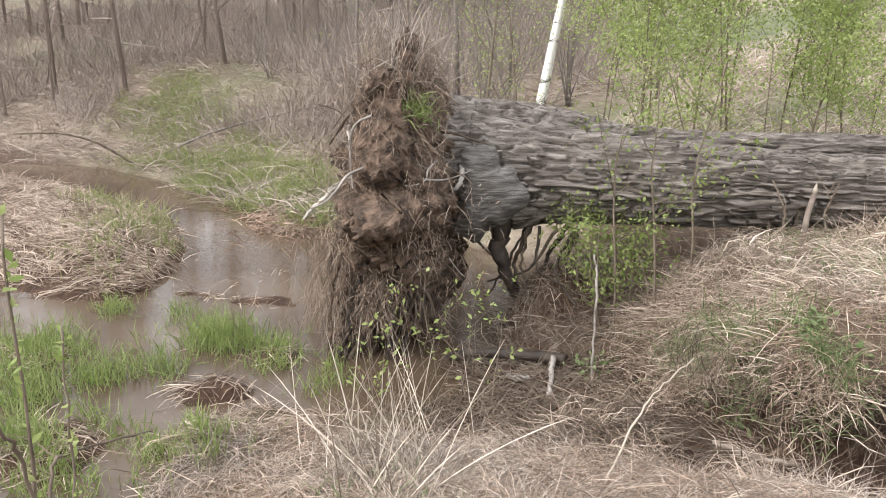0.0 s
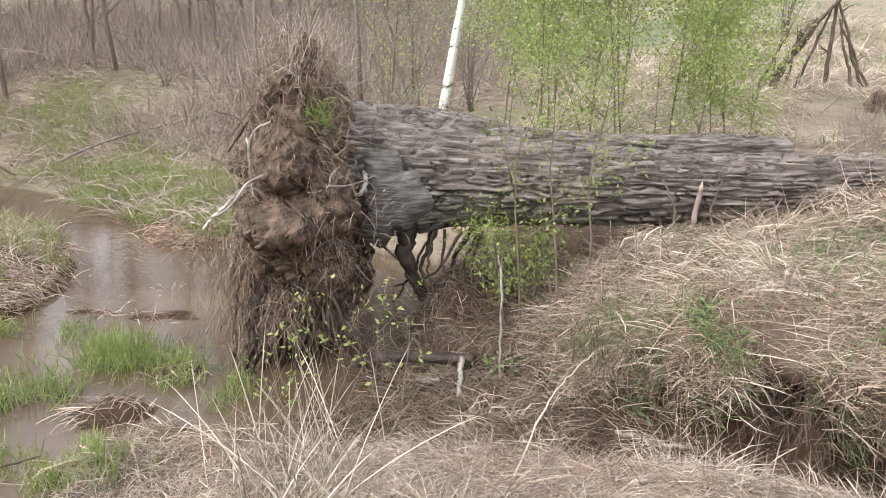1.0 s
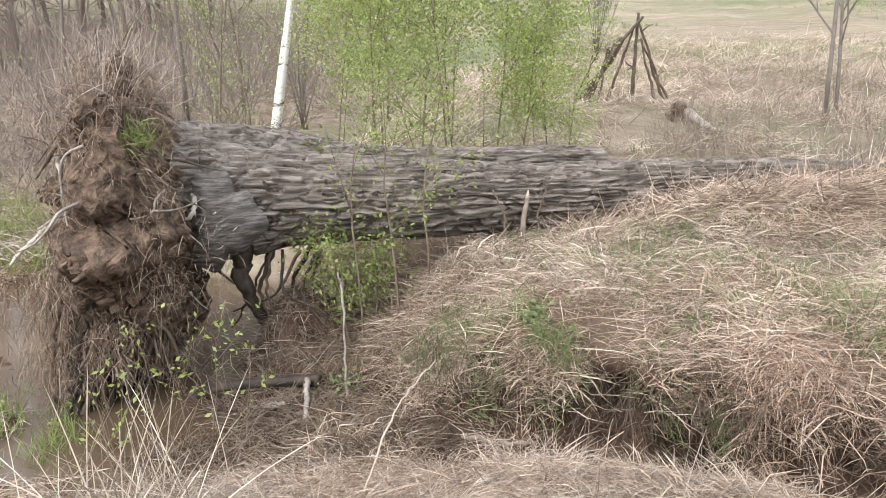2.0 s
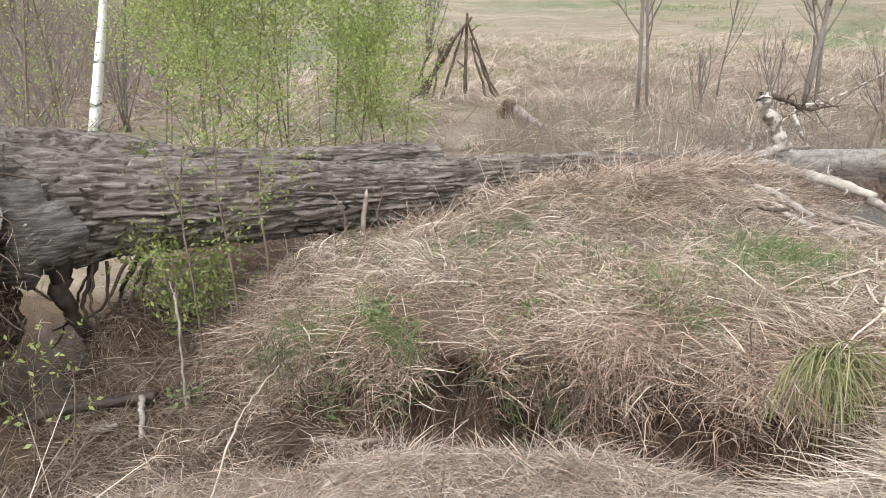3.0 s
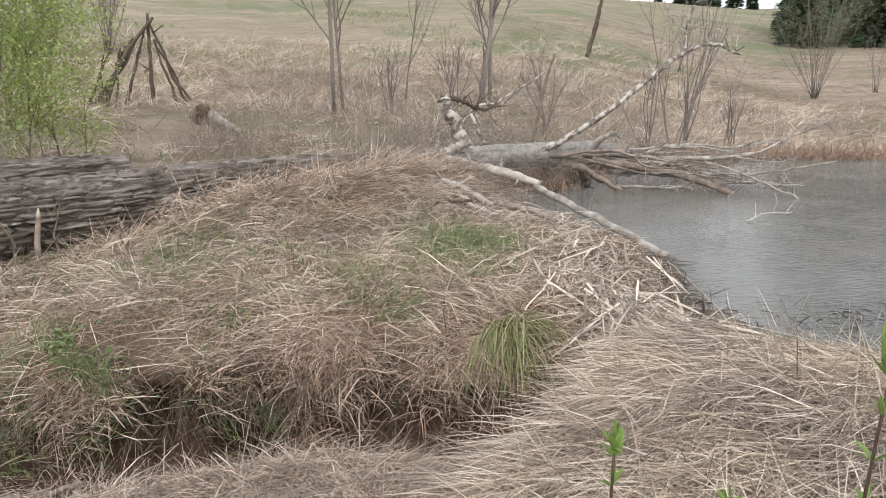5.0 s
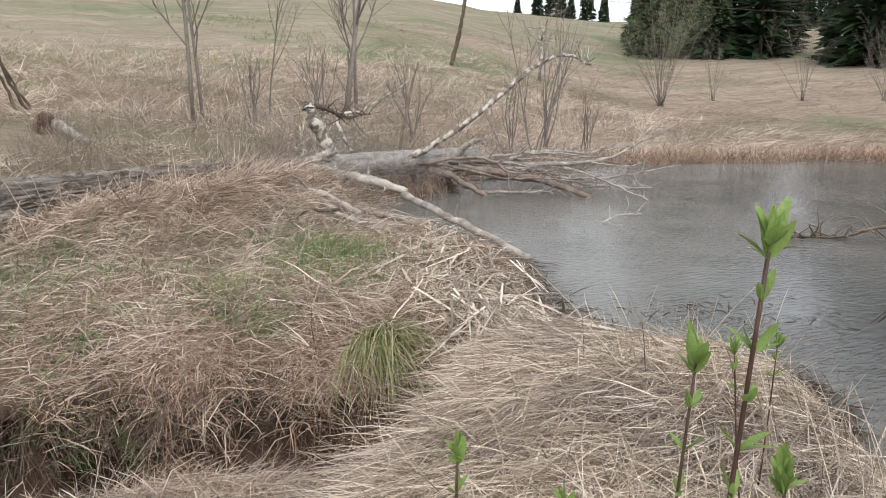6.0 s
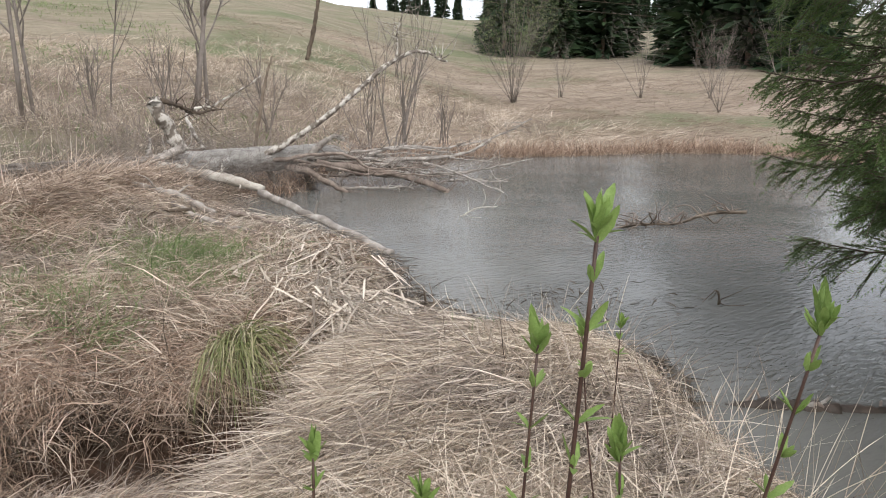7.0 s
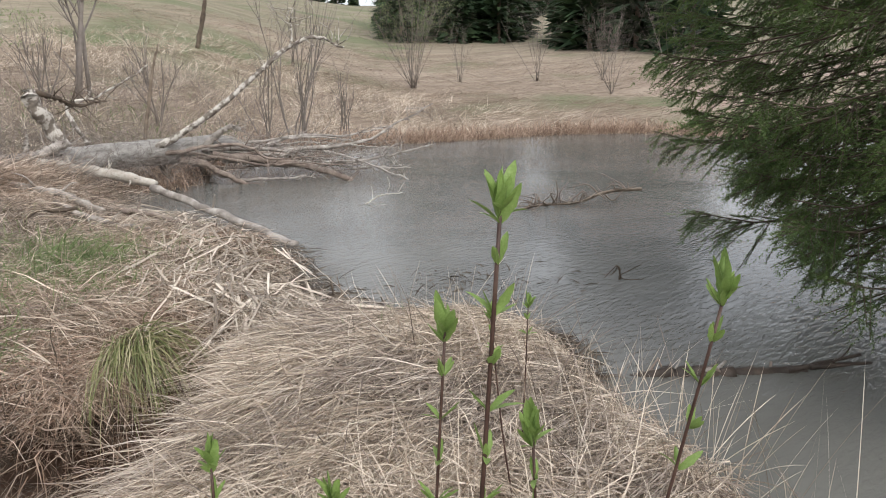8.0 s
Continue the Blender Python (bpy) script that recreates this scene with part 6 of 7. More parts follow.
        c = np.column_stack([q, floor_z(q[:, 0], q[:, 1]) + rng.random(n) * 0.14])
        way = np.tile((0.1, wy, 0.0), (n, 1)) + rng.normal(size=c.shape) * (1.0, 0.5, 0)
        tufts(pale, c, 30, 0.08, way, 0.8, (0.12, 0.42), (0.0024, 0.0048), 0.22, 3, (-0.1, 0.6), 0.16, 0.24)
    # long pale grass combed over the dam beside the pond
    c = scatter(6600, 0.9, 3.6, 1.0, 3.8, lambda x, y: dry(x, y) * step(0.7, 1.3, x + (y - 2.4) * 0.3) * (1 - step(-0.15, 0.2, y - 2.2 - 0.5 * x + 0.5 * (fbm(x * 4, y * 4, 123) - 0.5))) * (0.45 + 0.55 * step(0.3, 0.6, fbm(x * 3.5, y * 3.5, 119))))
    way = np.array((-0.75, 0.3, 0.0)) + flow(c, 5, 8.0, 1.6) * 0.7 + rng.normal(size=c.shape) * (0.4, 0.4, 0)
    k = fbm(c[:, 0] * 2.2, c[:, 1] * 2.2, 121) + rng.normal(size=len(c)) * 0.1 < 0.6
    dam = Builder()
    for b, q in ((dam, k), (grey, ~k)):
        tufts(b, c[q], 9, 0.06, way[q], 0.36, (0.18, 0.62), (0.0026, 0.0054), 0.2, 3, (0.0, 0.45), 0.15, 0.12)
    # tussocks on the near rim of the cut
    x = rng.uniform(-1.0, 1.25, 150)
    y = 3.32 + 0.14 * vnoise(x * 3, x * 0, 17) + rng.normal(size=150) * 0.07
    c = np.stack([x, y, floor_z(x, y)], 1)
    way = np.tile((0.1, 0.5, 0.0), (150, 1)) + rng.normal(size=c.shape) * (0.8, 0.4, 0)
    for b, q in ((pale, slice(0, 80)), (grey, slice(80, 150))):
        tufts(b, c[q], 34, 0.06, way[q], 0.7, (0.1, 0.34), (0.0026, 0.005), 0.18, 3, (0.1, 1.0), 0.06, 0.15)
    # tangled tussocks of the near bank
    c = scatter(3600, -2.6, 1.6, 1.5, 3.6, lambda x, y: dry(x, y) * 0.9)
    way = flow(c, 8, 12) * 0.9 + np.array((0.1, 0.45, 0)) + rng.normal(size=c.shape) * (0.6, 0.6, 0)
    k = rng.random(len(c)) < 0.45
    for b, q in ((pale, k), (grey, ~k)):
        tufts(b, c[q], 12, 0.07, way[q], 0.7, (0.12, 0.42), (0.0026, 0.0052), 0.3, 2, (0.0, 0.35), 0.08, 0.16)
    stuff("dead_grass", pale, M_straw, "matted dead straw-coloured grass covering the banks", "dry grass")
    stuff("combed_grass", dam, M_straw_pale, "long pale dead grass lying combed over the dam", "dry grass")
    stuff("russet_grass", red, M_straw_red, "russet dead grass hanging over the edge of the cut bank", "dry grass")
    stuff("grey_grass", grey, M_straw_grey, "greyish tangled dead grass on the near bank", "dry grass")
    # twigs and roots lying in the cut
    b = Builder()
    n = 1500
    x, y = rng.uniform(-2.2, 1.5, n), rng.uniform(3.55, 4.4, n)
    b.blades(np.stack([x, y, floor_z(x, y) + 0.02], 1), rng.normal(size=(n, 3)) * (1, 0.6, 0.4), rng.uniform(0.08, 0.4, n), rng.uniform(0.003, 0.009, n), 0.08, 3, floor_z, 0.08, kink=0.25)
    stuff("gully_litter", b, M_darkwood, "dark twigs and roots lying in the muddy cut", "litter")
    # rootlets that hang from the broken sod
    b = Builder()
    n = 1500
    x = rng.uniform(-1.9, 1.5, n)
    y = rng.uniform(4.28, 4.5, n)
    p = np.stack([x, y, rng.uniform(0.45, 0.85, n)], 1)
    p[:, 1] -= jut(x, y + 0.15, np.full(n, 0.9))
    b.blades(p, rng.normal(size=p.shape) * (0.4, 0.4, 0.3) + np.array((0, -0.1, -1)), rng.uniform(0.05, 0.3, n), rng.uniform(0.002, 0.005, n), 0.1, 3, kink=0.3)
    stuff("hanging_rootlets", b, M_darkwood, "brown rootlets hanging from the broken sod", "roots")
    # straw caught round the log
    b = Builder()
    t = rng.uniform(0.1, 1.0, 620) ** 0.9
    q = np.stack([-1.9 + 5.0 * t + rng.normal(size=620) * 0.16, 6.35 + 3.1 * t - 0.26 + rng.normal(size=620) * 0.16], 1)
    c = np.column_stack([q, floor_z(q[:, 0], q[:, 1]) + rng.random(620) * 0.3 * step(0.14, 0.3, t)])
    way = np.tile((0.5, -0.1, 0.0), (len(c), 1)) + rng.normal(size=c.shape) * 0.7
    tufts(b, c, 20, 0.1, way, 0.8, (0.12, 0.5), (0.0034, 0.0068), 0.16, 3, (0.1, 1.0), 0.06, 0.25)
    stuff("log_grass", b, M_straw, "dry grey grass standing along the fallen log", "dry grass")
    # back banks and the meadow
    b = Builder()
    def keep(x, y):
        z, soil = land(x, y)
        return (z > 0.03) * (signed(POND, x, y) > 0.1) * (0.3 + 0.7 * step(0.4, 0.6, fbm(x * 0.8, y * 0.8, 95)))
    p = np.concatenate([scatter(18000, -24, -4.6, -1, 20, keep), scatter(40000, -5, 20, 9, 26, keep), scatter(18000, 12, 36, 8, 40, keep), scatter(13000, -24, -8, 7, 15, lambda x, y: (floor_z(x, y) > 0.05) * 1.0), scatter(9000, -8, 6, -7, 1.4, keep)])
    n = len(p)
    far = np.clip(0.55 + np.hypot(p[:, 0], p[:, 1]) / 40, 0, 1.4)
    d = flow(p, 2, 8, 0.25) * 0.9 + rng.normal(size=p.shape) * 0.5
    d[:, 2] = np.abs(d[:, 2]) * 0.4 + 0.05
    b.blades(p, d, rng.uniform(0.2, 0.6, n) * np.minimum(far, 1.5), rng.uniform(0.006, 0.012, n) * far, 0.4, 2, floor_z, 0.04)
    stuff("meadow_grass", b, M_straw_meadow, "dead straw-coloured grass on the valley sides", "dry grass")
    # combed tussocks on the slope behind the log
    b = Builder()
    c = scatter(5200, -6, 17, 10.4, 30, lambda x, y: (signed(POND, x, y) > 0.5) * (0.15 + 0.85 * step(0.42, 0.6, fbm(x * 0.6, y * 1.1, 141))) * np.clip(1.5 - y / 28, 0.2, 1))
    way = np.array((0.8, -0.35, 0.0)) + flow(c, 9, 6, 0.3) * 0.8 + rng.normal(size=c.shape) * (0.4, 0.4, 0)
    tufts(b, c, 14, 0.16, way, 0.35, (0.25, 0.75), (0.007, 0.014), 0.3, 2, (0.1, 0.6), 0.1, 0.12)
    stuff("slope_tussocks", b, M_straw_pale, "pale combed tussocks of dead grass on the slope", "dry grass")
    # drifted litter on the far bank of the stream
    b = Builder()
    p = scatter(17000, -26, -7, 6.6, 16, lambda x, y: (floor_z(x, y) > 0.04) * (0.35 + 0.65 * step(0.4, 0.55, fbm(x * 0.7, y * 0.9, 97))) * (1 - 0.85 * np.maximum(spot(x, y, -11, 8.3, 3.4, 1.2), spot(x, y, -19, 12, 3, 2))))
    n = len(p)
    b.blades(p, rng.normal(size=p.shape) * (1.0, 0.6, 0.25) + np.array((0, 0, 0.12)), rng.uniform(0.3, 1.1, n), rng.uniform(0.009, 0.02, n), 0.12, 3, floor_z, 0.16, kink=0.22)
    stuff("drift_litter", b, M_brush, "greyish drifted straw and twigs on the far stream bank", "litter")
    # dead reeds on the island
    b = Builder()
    c = scatter(2600, -17, -7, 2.2, 6.4, lambda x, y: (floor_z(x, y) > 0.03) * (signed(FLOOD, x, y) < 0.2))
    way = flow(c, 4, 9) + rng.normal(size=c.shape) * 0.6
    tufts(b, c, 13, 0.1, way, 0.6, (0.12, 0.42), (0.006, 0.013), 0.35, 2, (0.0, 0.55), 0.05)
    c = scatter(800, -7.6, -3.5, 0.6, 4.2, lambda x, y: (floor_z(x, y) > -0.03) * (floor_z(x, y) < 0.35) * 1.0)
    tufts(b, c, 9, 0.1, flow(c, 4, 9) + rng.normal(size=c.shape), 0.7, (0.1, 0.4), (0.004, 0.009), 0.2, 3, (-0.05, 0.5), 0.04)
    stuff("island_reeds", b, M_straw, "broken dead reeds covering the island in the stream", "dead reeds")
    # rushes along the far shore
    b = Builder()
    n = 13000
    t = rng.random(n) * 7.99
    k = t.astype(int)
    shore = POND[11:21]
    q = shore[k] + (shore[k + 1] - shore[k]) * (t - k)[:, None] + rng.normal(size=(n, 2)) * 0.25 + np.array((0.15, 0.35))
    p = np.column_stack([q, np.maximum(floor_z(q[:, 0], q[:, 1]), 0.82)])
    d = rng.normal(size=p.shape) * 0.5 + np.array((-0.25, -0.35, 0.8))
    b.blades(p, d, rng.uniform(0.15, 0.5, n), rng.uniform(0.008, 0.018, n), 0.45, 2)
    stuff("shore_grass", b, M_straw_red, "russet tussocks of dead grass along the far shore", "dry grass")


build_dead_grass()


def build_reeds():
    """Broad bleached stalks heaped on the dam."""
    b = Builder()
    def heap(x, y):
        return (signed(POND, x, y) > -0.05) * np.clip(1.1 * spot(x, y, 2.55, 4.3, 0.4, 1.0) + 0.9 * spot(x, y, 2.45, 3.55, 0.4, 0.35) + 0.6 * spot(x, y, 3.05, 5.7, 0.35, 0.7) + 0.35 * spot(x, y, 3.2, 7.0, 0.35, 0.9), 0, 1)
    c = scatter(3400, 1.7, 4.0, 3.2, 8.4, heap)
    a = rng.normal(size=len(c)) * 0.5 + radians(-122) + rng.choice((0, 0, 0, 0.9, 1.6, 3.1), len(c))
    c[:, 2] += rng.random(len(c)) * 0.1
    k = np.repeat(np.arange(len(c)), 5)
    n = len(k)
    p = c[k] + rng.normal(size=(n, 3)) * (0.06, 0.06, 0.02)
    aa = a[k] + rng.normal(size=n) * 0.25
    d = np.stack([np.cos(aa), np.sin(aa), rng.uniform(-0.25, 0.2, n)], 1)
    tip = p + d * 0.4
    ok = signed(POND, tip[:, 0], tip[:, 1]) > -0.06
    p, d = p[ok], d[ok]
    n = len(p)
    b.blades(p, d, rng.uniform(0.12, 0.5, n), rng.uniform(0.004, 0.009, n) * rng.choice((1, 1, 1, 1.8), n), 0.03, 2, floor_z, 0.14, side=np.tile((0, 0, 1.0), (n, 1)) + rng.normal(size=(n, 3)) * 0.7, kink=0.05)
    # broad flattened stalks on top
    c = scatter(620, 1.9, 3.4, 3.5, 6.4, heap)
    n = len(c)
    c[:, 2] += rng.uniform(0.06, 0.17, n)
    aa = rng.normal(size=n) * 0.3 + radians(-115) + rng.choice((0, 0, 0.8, -0.5), n)
    d = np.stack([np.cos(aa), np.sin(aa), rng.uniform(-0.35, 0.05, n)], 1)
    ok = (signed(POND, c[:, 0] + d[:, 0] * 0.7, c[:, 1] + d[:, 1] * 0.7) > 0) & (signed(POND, c[:, 0], c[:, 1]) > 0.1)
    c, d, n = c[ok], d[ok], int(ok.sum())
    b.blades(c, d, rng.uniform(0.3, 0.95, n), rng.uniform(0.01, 0.025, n), 0.02, 3, floor_z, 0.12, side=np.tile((0, 0, 1.0), (n, 1)) + rng.normal(size=(n, 3)) * 0.35, kink=0.03)
    # dark wet litter along the pond's edge
    w = Builder()
    n = 1500
    t = rng.random(n) * 6.0
    k = t.astype(int)
    edge = POND[2:10]
    q = edge[k] + (edge[k + 1] - edge[k]) * (t - k)[:, None] + rng.normal(size=(n, 2)) * 0.09 - np.array((0.04, 0.0))
    p = np.column_stack([q, np.maximum(floor_z(q[:, 0], q[:, 1]), POND_Z) + 0.005])
    w.blades(p, rng.normal(size=p.shape) * (1, 1, 0.25), rng.uniform(0.05, 0.25, n), rng.uniform(0.004, 0.011, n), 0.08, 3, kink=0.2)
    stuff("wet_litter", w, M_darkwood, "dark wet stalks and twigs washed up along the pond edge", "litter")
    stuff("dead_reeds", b, M_reed, "heap of bleached broken reed stalks on the dam", "dead reeds")
    # stiff pale stalks of last year
    b = Builder()
    c = np.array([(-2.6, 2.35), (-2.85, 2.6), (-2.3, 2.2), (-2.75, 2.9), (-3.1, 2.7)])[rng.integers(0, 5, 150)] + rng.normal(size=(150, 2)) * 0.16
    p = np.column_stack([c, floor_z(c[:, 0], c[:, 1])])
    d = rng.normal(size=p.shape) * (0.5, 0.5, 0.2) + np.array((0, 0, 0.85))
    b.blades(p, d, rng.uniform(0.3, 0.95, 150), rng.uniform(0.004, 0.008, 150), 0.08, 5)
    c = np.column_stack([rng.uniform(2.2, 3.3, 90), rng.uniform(1.2, 3.1, 90)])
    p = np.column_stack([c, floor_z(c[:, 0], c[:, 1])])
    d = rng.normal(size=p.shape) * (0.35, 0.35, 0.2) + np.array((0.1, 0, 0.9))
    b.blades(p, d, rng.uniform(0.25, 0.6, 90), rng.uniform(0.003, 0.005, 90), 0.08, 5)
    c = np.column_stack([rng.uniform(2.0, 2.9, 120), rng.uniform(0.5, 1.7, 120)])
    p = np.column_stack([c, floor_z(c[:, 0], c[:, 1])])
    b.blades(p, rng.normal(size=p.shape) * (0.3, 0.3, 0.15) + np.array((0.1, 0, 0.9)), rng.uniform(0.25, 0.75, 120), rng.uniform(0.002, 0.0042, 120), 0.08, 6)
    c = np.column_stack([rng.uniform(-0.8, 1.2, 40), rng.uniform(2.6, 3.2, 40)])
    p = np.column_stack([c, floor_z(c[:, 0], c[:, 1])])
    d = rng.normal(size=p.shape) * (0.6, 0.4, 0.2) + np.array((0.1, 0.1, 0.7))
    b.blades(p, d, rng.uniform(0.15, 0.4, 40), rng.uniform(0.004, 0.007, 40), 0.1, 5)
    stuff("dry_stalks", b, M_reed, "stiff pale dry stalks standing in the grass", "dry stalks")
    # twigs and litter on the slope below the log
    b = Builder()
    p = scatter(9000, -4.0, -1.5, 3.3, 6.5, lambda x, y: (floor_z(x, y) > 0.0) * (0.35 + 0.65 * step(-1.9, -2.3, x)))
    n = len(p)
    d = rng.normal(size=p.shape)
    d[:, 2] = np.abs(d[:, 2]) * 0.3 + 0.05
    b.blades(p, d, rng.uniform(0.08, 0.4, n), rng.uniform(0.003, 0.008, n), 0.1, 3, floor_z, 0.06, kink=0.15)
    stuff("twig_litter", b, M_twig, "brown twigs and litter on the slope below the log", "litter")


build_reeds()


def build_green():
    b = Builder()
    # bright grass on the islands in the stream
    def isl(x, y):
        z = floor_z(x, y)
        return (z > -0.25) * (z < 0.3) * np.clip(1.2 * spot(x, y, -5.68, 3.35, 0.45, 0.26) + spot(x, y, -5.4, 2.63, 0.35, 0.22) + spot(x, y, -5.64, 2.28, 0.28, 0.16) + spot(x, y, -6.62, 2.19, 0.6, 0.34) + spot(x, y, -5.83, 1.72, 0.45, 0.26) + spot(x, y, -4.83, 1.52, 0.6, 0.45) + spot(x, y, -4.0, 2.05, 0.3, 0.25) + spot(x, y, -4.9, 3.47, 0.36, 0.34) + 0.6 * spot(x, y, -4.35, 3.3, 0.3, 0.25) + spot(x, y, -7.08, 3.13, 0.2, 0.14) + 0.7 * spot(x, y, -6.5, 3.53, 0.14, 0.1) - 1.6 * spot(x, y, -4.7, 2.75, 0.4, 0.25), 0, 1)
    p = scatter(70000, -9.5, -3.6, 0.2, 4.4, isl)
    p[:, 2] = np.maximum(p[:, 2], -0.02)
    k = step(0.36, 0.56, fbm(p[:, 0] * 4.0, p[:, 1] * 4.0, 101)) > rng.random(len(p))
    p = p[k]
    n = len(p)
    d = rng.normal(size=p.shape) * 0.35 + np.array((0.1, 0, 1))
    b.blades(p, d, rng.uniform(0.1, 0.3, n) * (0.75 + 0.4 * spot(p[:, 0], p[:, 1], -5.68, 3.35, 0.5, 0.4)), rng.uniform(0.004, 0.009, n), 0.16, 3)
    stuff("young_grass", b, M_green, "bright green young grass on the stream islands", "grass")
    # mixed turf on the back banks and on the reed island
    b = Builder()
    def bank(x, y):
        z = floor_z(x, y)
        return (z > 0.03) * np.clip(spot(x, y, -10.0, 6.95, 1.3, 0.5) + spot(x, y, -11.5, 8.4, 2.6, 1.1) + spot(x, y, -8.3, 7.2, 1.3, 0.8) + spot(x, y, -16.5, 9.8, 2.6, 0.8) + spot(x, y, -14.4, 8.3, 1.7, 0.6) + spot(x, y, -11.6, 7.3, 2.0, 0.5) + spot(x, y, -19.5, 11, 2.2, 1.0) + spot(x, y, -8.9, 4.4, 0.8, 0.4) + 0.8 * spot(x, y, -9.4, 5.1, 0.6, 0.3) + 0.5 * spot(x, y, -8.2, 3.7, 0.5, 0.4) + 0.6 * spot(x, y, -11.5, 5.4, 1.5, 0.4), 0, 1) * step(0.34, 0.5, fbm(x * 1.2, y * 1.2, 103))
    p = scatter(160000, -24, -5.0, 3.0, 16, bank)
    n = len(p)
    d = rng.normal(size=p.shape) * 0.6 + np.array((0.0, -0.1, 0.8))
    b.blades(p, d, rng.uniform(0.12, 0.4, n), rng.uniform(0.008, 0.016, n), 0.3, 2, floor_z, 0.04)
    stuff("bank_grass", b, M_bankgrass, "yellow-green tussocky grass on the far stream bank", "grass")
    b = Builder()
    def dull(x, y):
        return dry(x, y) * np.clip(spot(x, y, 1.9, 6.1, 0.5, 0.7) + spot(x, y, 1.3, 5.3, 0.7, 0.25) + 1.1 * spot(x, y, -1.3, 4.52, 0.3, 0.2) + spot(x, y, -0.78, 4.42, 0.2, 0.18) + 0.5 * spot(x, y, -0.6, 6.2, 1.0, 0.8) + 0.35 * spot(x, y, 0.5, 5.0, 0.5, 0.3) + 0.5 * spot(x, y, -2.2, 1.9, 0.5, 0.4) + 0.5 * spot(x, y, -1.2, 7.0, 0.6, 0.5) + 0.6 * spot(x, y, 2.9, 3.0, 0.4, 0.3) + 0.2 * spot(x, y, 0.3, 6.0, 1.9, 1.0) + 0.5 * spot(x, y, -0.1, 4.65, 0.25, 0.2) + 0.4 * spot(x, y, 0.8, 4.75, 0.3, 0.12), 0, 1) * step(0.35, 0.5, fbm(x * 4, y * 4, 105))
    p = np.concatenate([scatter(75000, -2.8, 3.6, 1.2, 8.0, dull)])
    n = len(p)
    d = rng.normal(size=p.shape) * 0.6 + np.array((0.0, -0.1, 0.75))
    b.blades(p, d, rng.uniform(0.06, 0.24, n), rng.uniform(0.0035, 0.007, n), 0.25, 3, floor_z, 0.08)
    # fresh tufts on the lip of the cut
    for cx, cy, rr, m in ((-1.92, 4.88, 0.13, 320), (-1.68, 4.8, 0.12, 320), (-1.4, 4.58, 0.1, 260), (-1.03, 4.38, 0.08, 300), (-0.86, 4.3, 0.07, 160), (-0.25, 4.42, 0.09, 220), (0.1, 4.42, 0.05, 120), (0.95, 4.6, 0.1, 160), (1.9, 6.0, 0.3, 400)):
        q = np.column_stack([cx + rng.normal(size=m) * rr, cy + rng.normal(size=m) * rr * 0.7])
        b.blades(np.column_stack([q, floor_z(q[:, 0], q[:, 1]) + rng.uniform(0.04, 0.16, m)]), rng.normal(size=(m, 3)) * 0.5 + np.array((0.0, -0.35, 0.6)), rng.uniform(0.1, 0.28, m), rng.uniform(0.004, 0.0075, m), 0.3, 3)
    p = scatter(26000, -8, 10, 10.5, 40, lambda x, y: step(0.5, 0.62, fbm(x * 0.3, y * 0.3, 107)) * (signed(POND, x, y) > 1))
    n = len(p)
    d = rng.normal(size=p.shape) * 0.5 + np.array((0.0, 0, 0.8))
    b.blades(p, d, rng.uniform(0.08, 0.25, n), rng.uniform(0.01, 0.025, n), 0.3, 3)
    stuff("mound_grass", b, M_green_dull, "dull green new grass sprouting through the straw", "grass")


build_green()


def sedge_tuft(x, y, n, ln, mat, label, up=0.9, name="sedge_tuft", out=-0.25):
    ob = thing(name, on(x, y, 0), label, "sedge")
    for k in range(6):
        b = Builder()
        m = n // 6
        cx, cy = x + rng.normal() * 0.12 * ln, y + rng.normal() * 0.07 * ln
        p = np.column_stack([cx + rng.normal(size=m) * 0.04, cy + rng.normal(size=m) * 0.03, np.full(m, gz(cx, cy) + 0.02)])
        a = rng.uniform(0, 2 * math.pi, m)
        d = np.stack([np.cos(a) * 0.62, np.sin(a) * 0.5 + out, np.full(m, up) * rng.uniform(0.3, 1.2, m)], 1)
        b.blades(p, d, rng.uniform(0.5, 1.15, m) * ln, rng.uniform(0.005, 0.01, m), rng.uniform(0.25, 0.5, m), 8)
        part("blade_clump", b, mat, ob)


sedge_tuft(1.69, 4.3, 360, 0.68, M_sedge, "drooping tuft of yellow-green sedge on the cut edge", 0.55, out=-0.8)
sedge_tuft(3.3, 2.75, 70, 0.3, M_sedge, "small green tuft at the pond edge", 1.2)
sedge_tuft(2.75, 3.35, 60, 0.28, M_sedge, "small green tuft at the pond edge", 1.0)
sedge_tuft(-6.87, 4.85, 60, 0.4, M_straw_grey, "pale dry tuft standing in the stream", 1.5, "dry_tuft")


for x, y, r in ((-0.82, 4.45, 0.14), (-1.4, 4.55, 0.13), (-2.65, 4.75, 0.13), (-1.15, 4.6, 0.1), (-0.1, 4.6, 0.09)):
    ob = thing("nettle_clump", on(x, y, 0), "small clump of dark green young leaves in the straw", "plant", "young leaf clumps")
    b = Builder()
    n = 90
    at = np.column_stack([x + rng.normal(size=n) * r * 0.6, y + rng.normal(size=n) * r * 0.5, np.zeros(n)])
    at[:, 2] = floor_z(at[:, 0], at[:, 1]) + rng.uniform(0.02, 0.13, n)
    b.leaves(at, rng.uniform(0.03, 0.06, n), 0.6, 0.4)
    part("leaf_spray", b, M_green_dull, ob)["kind"] = "stuff"


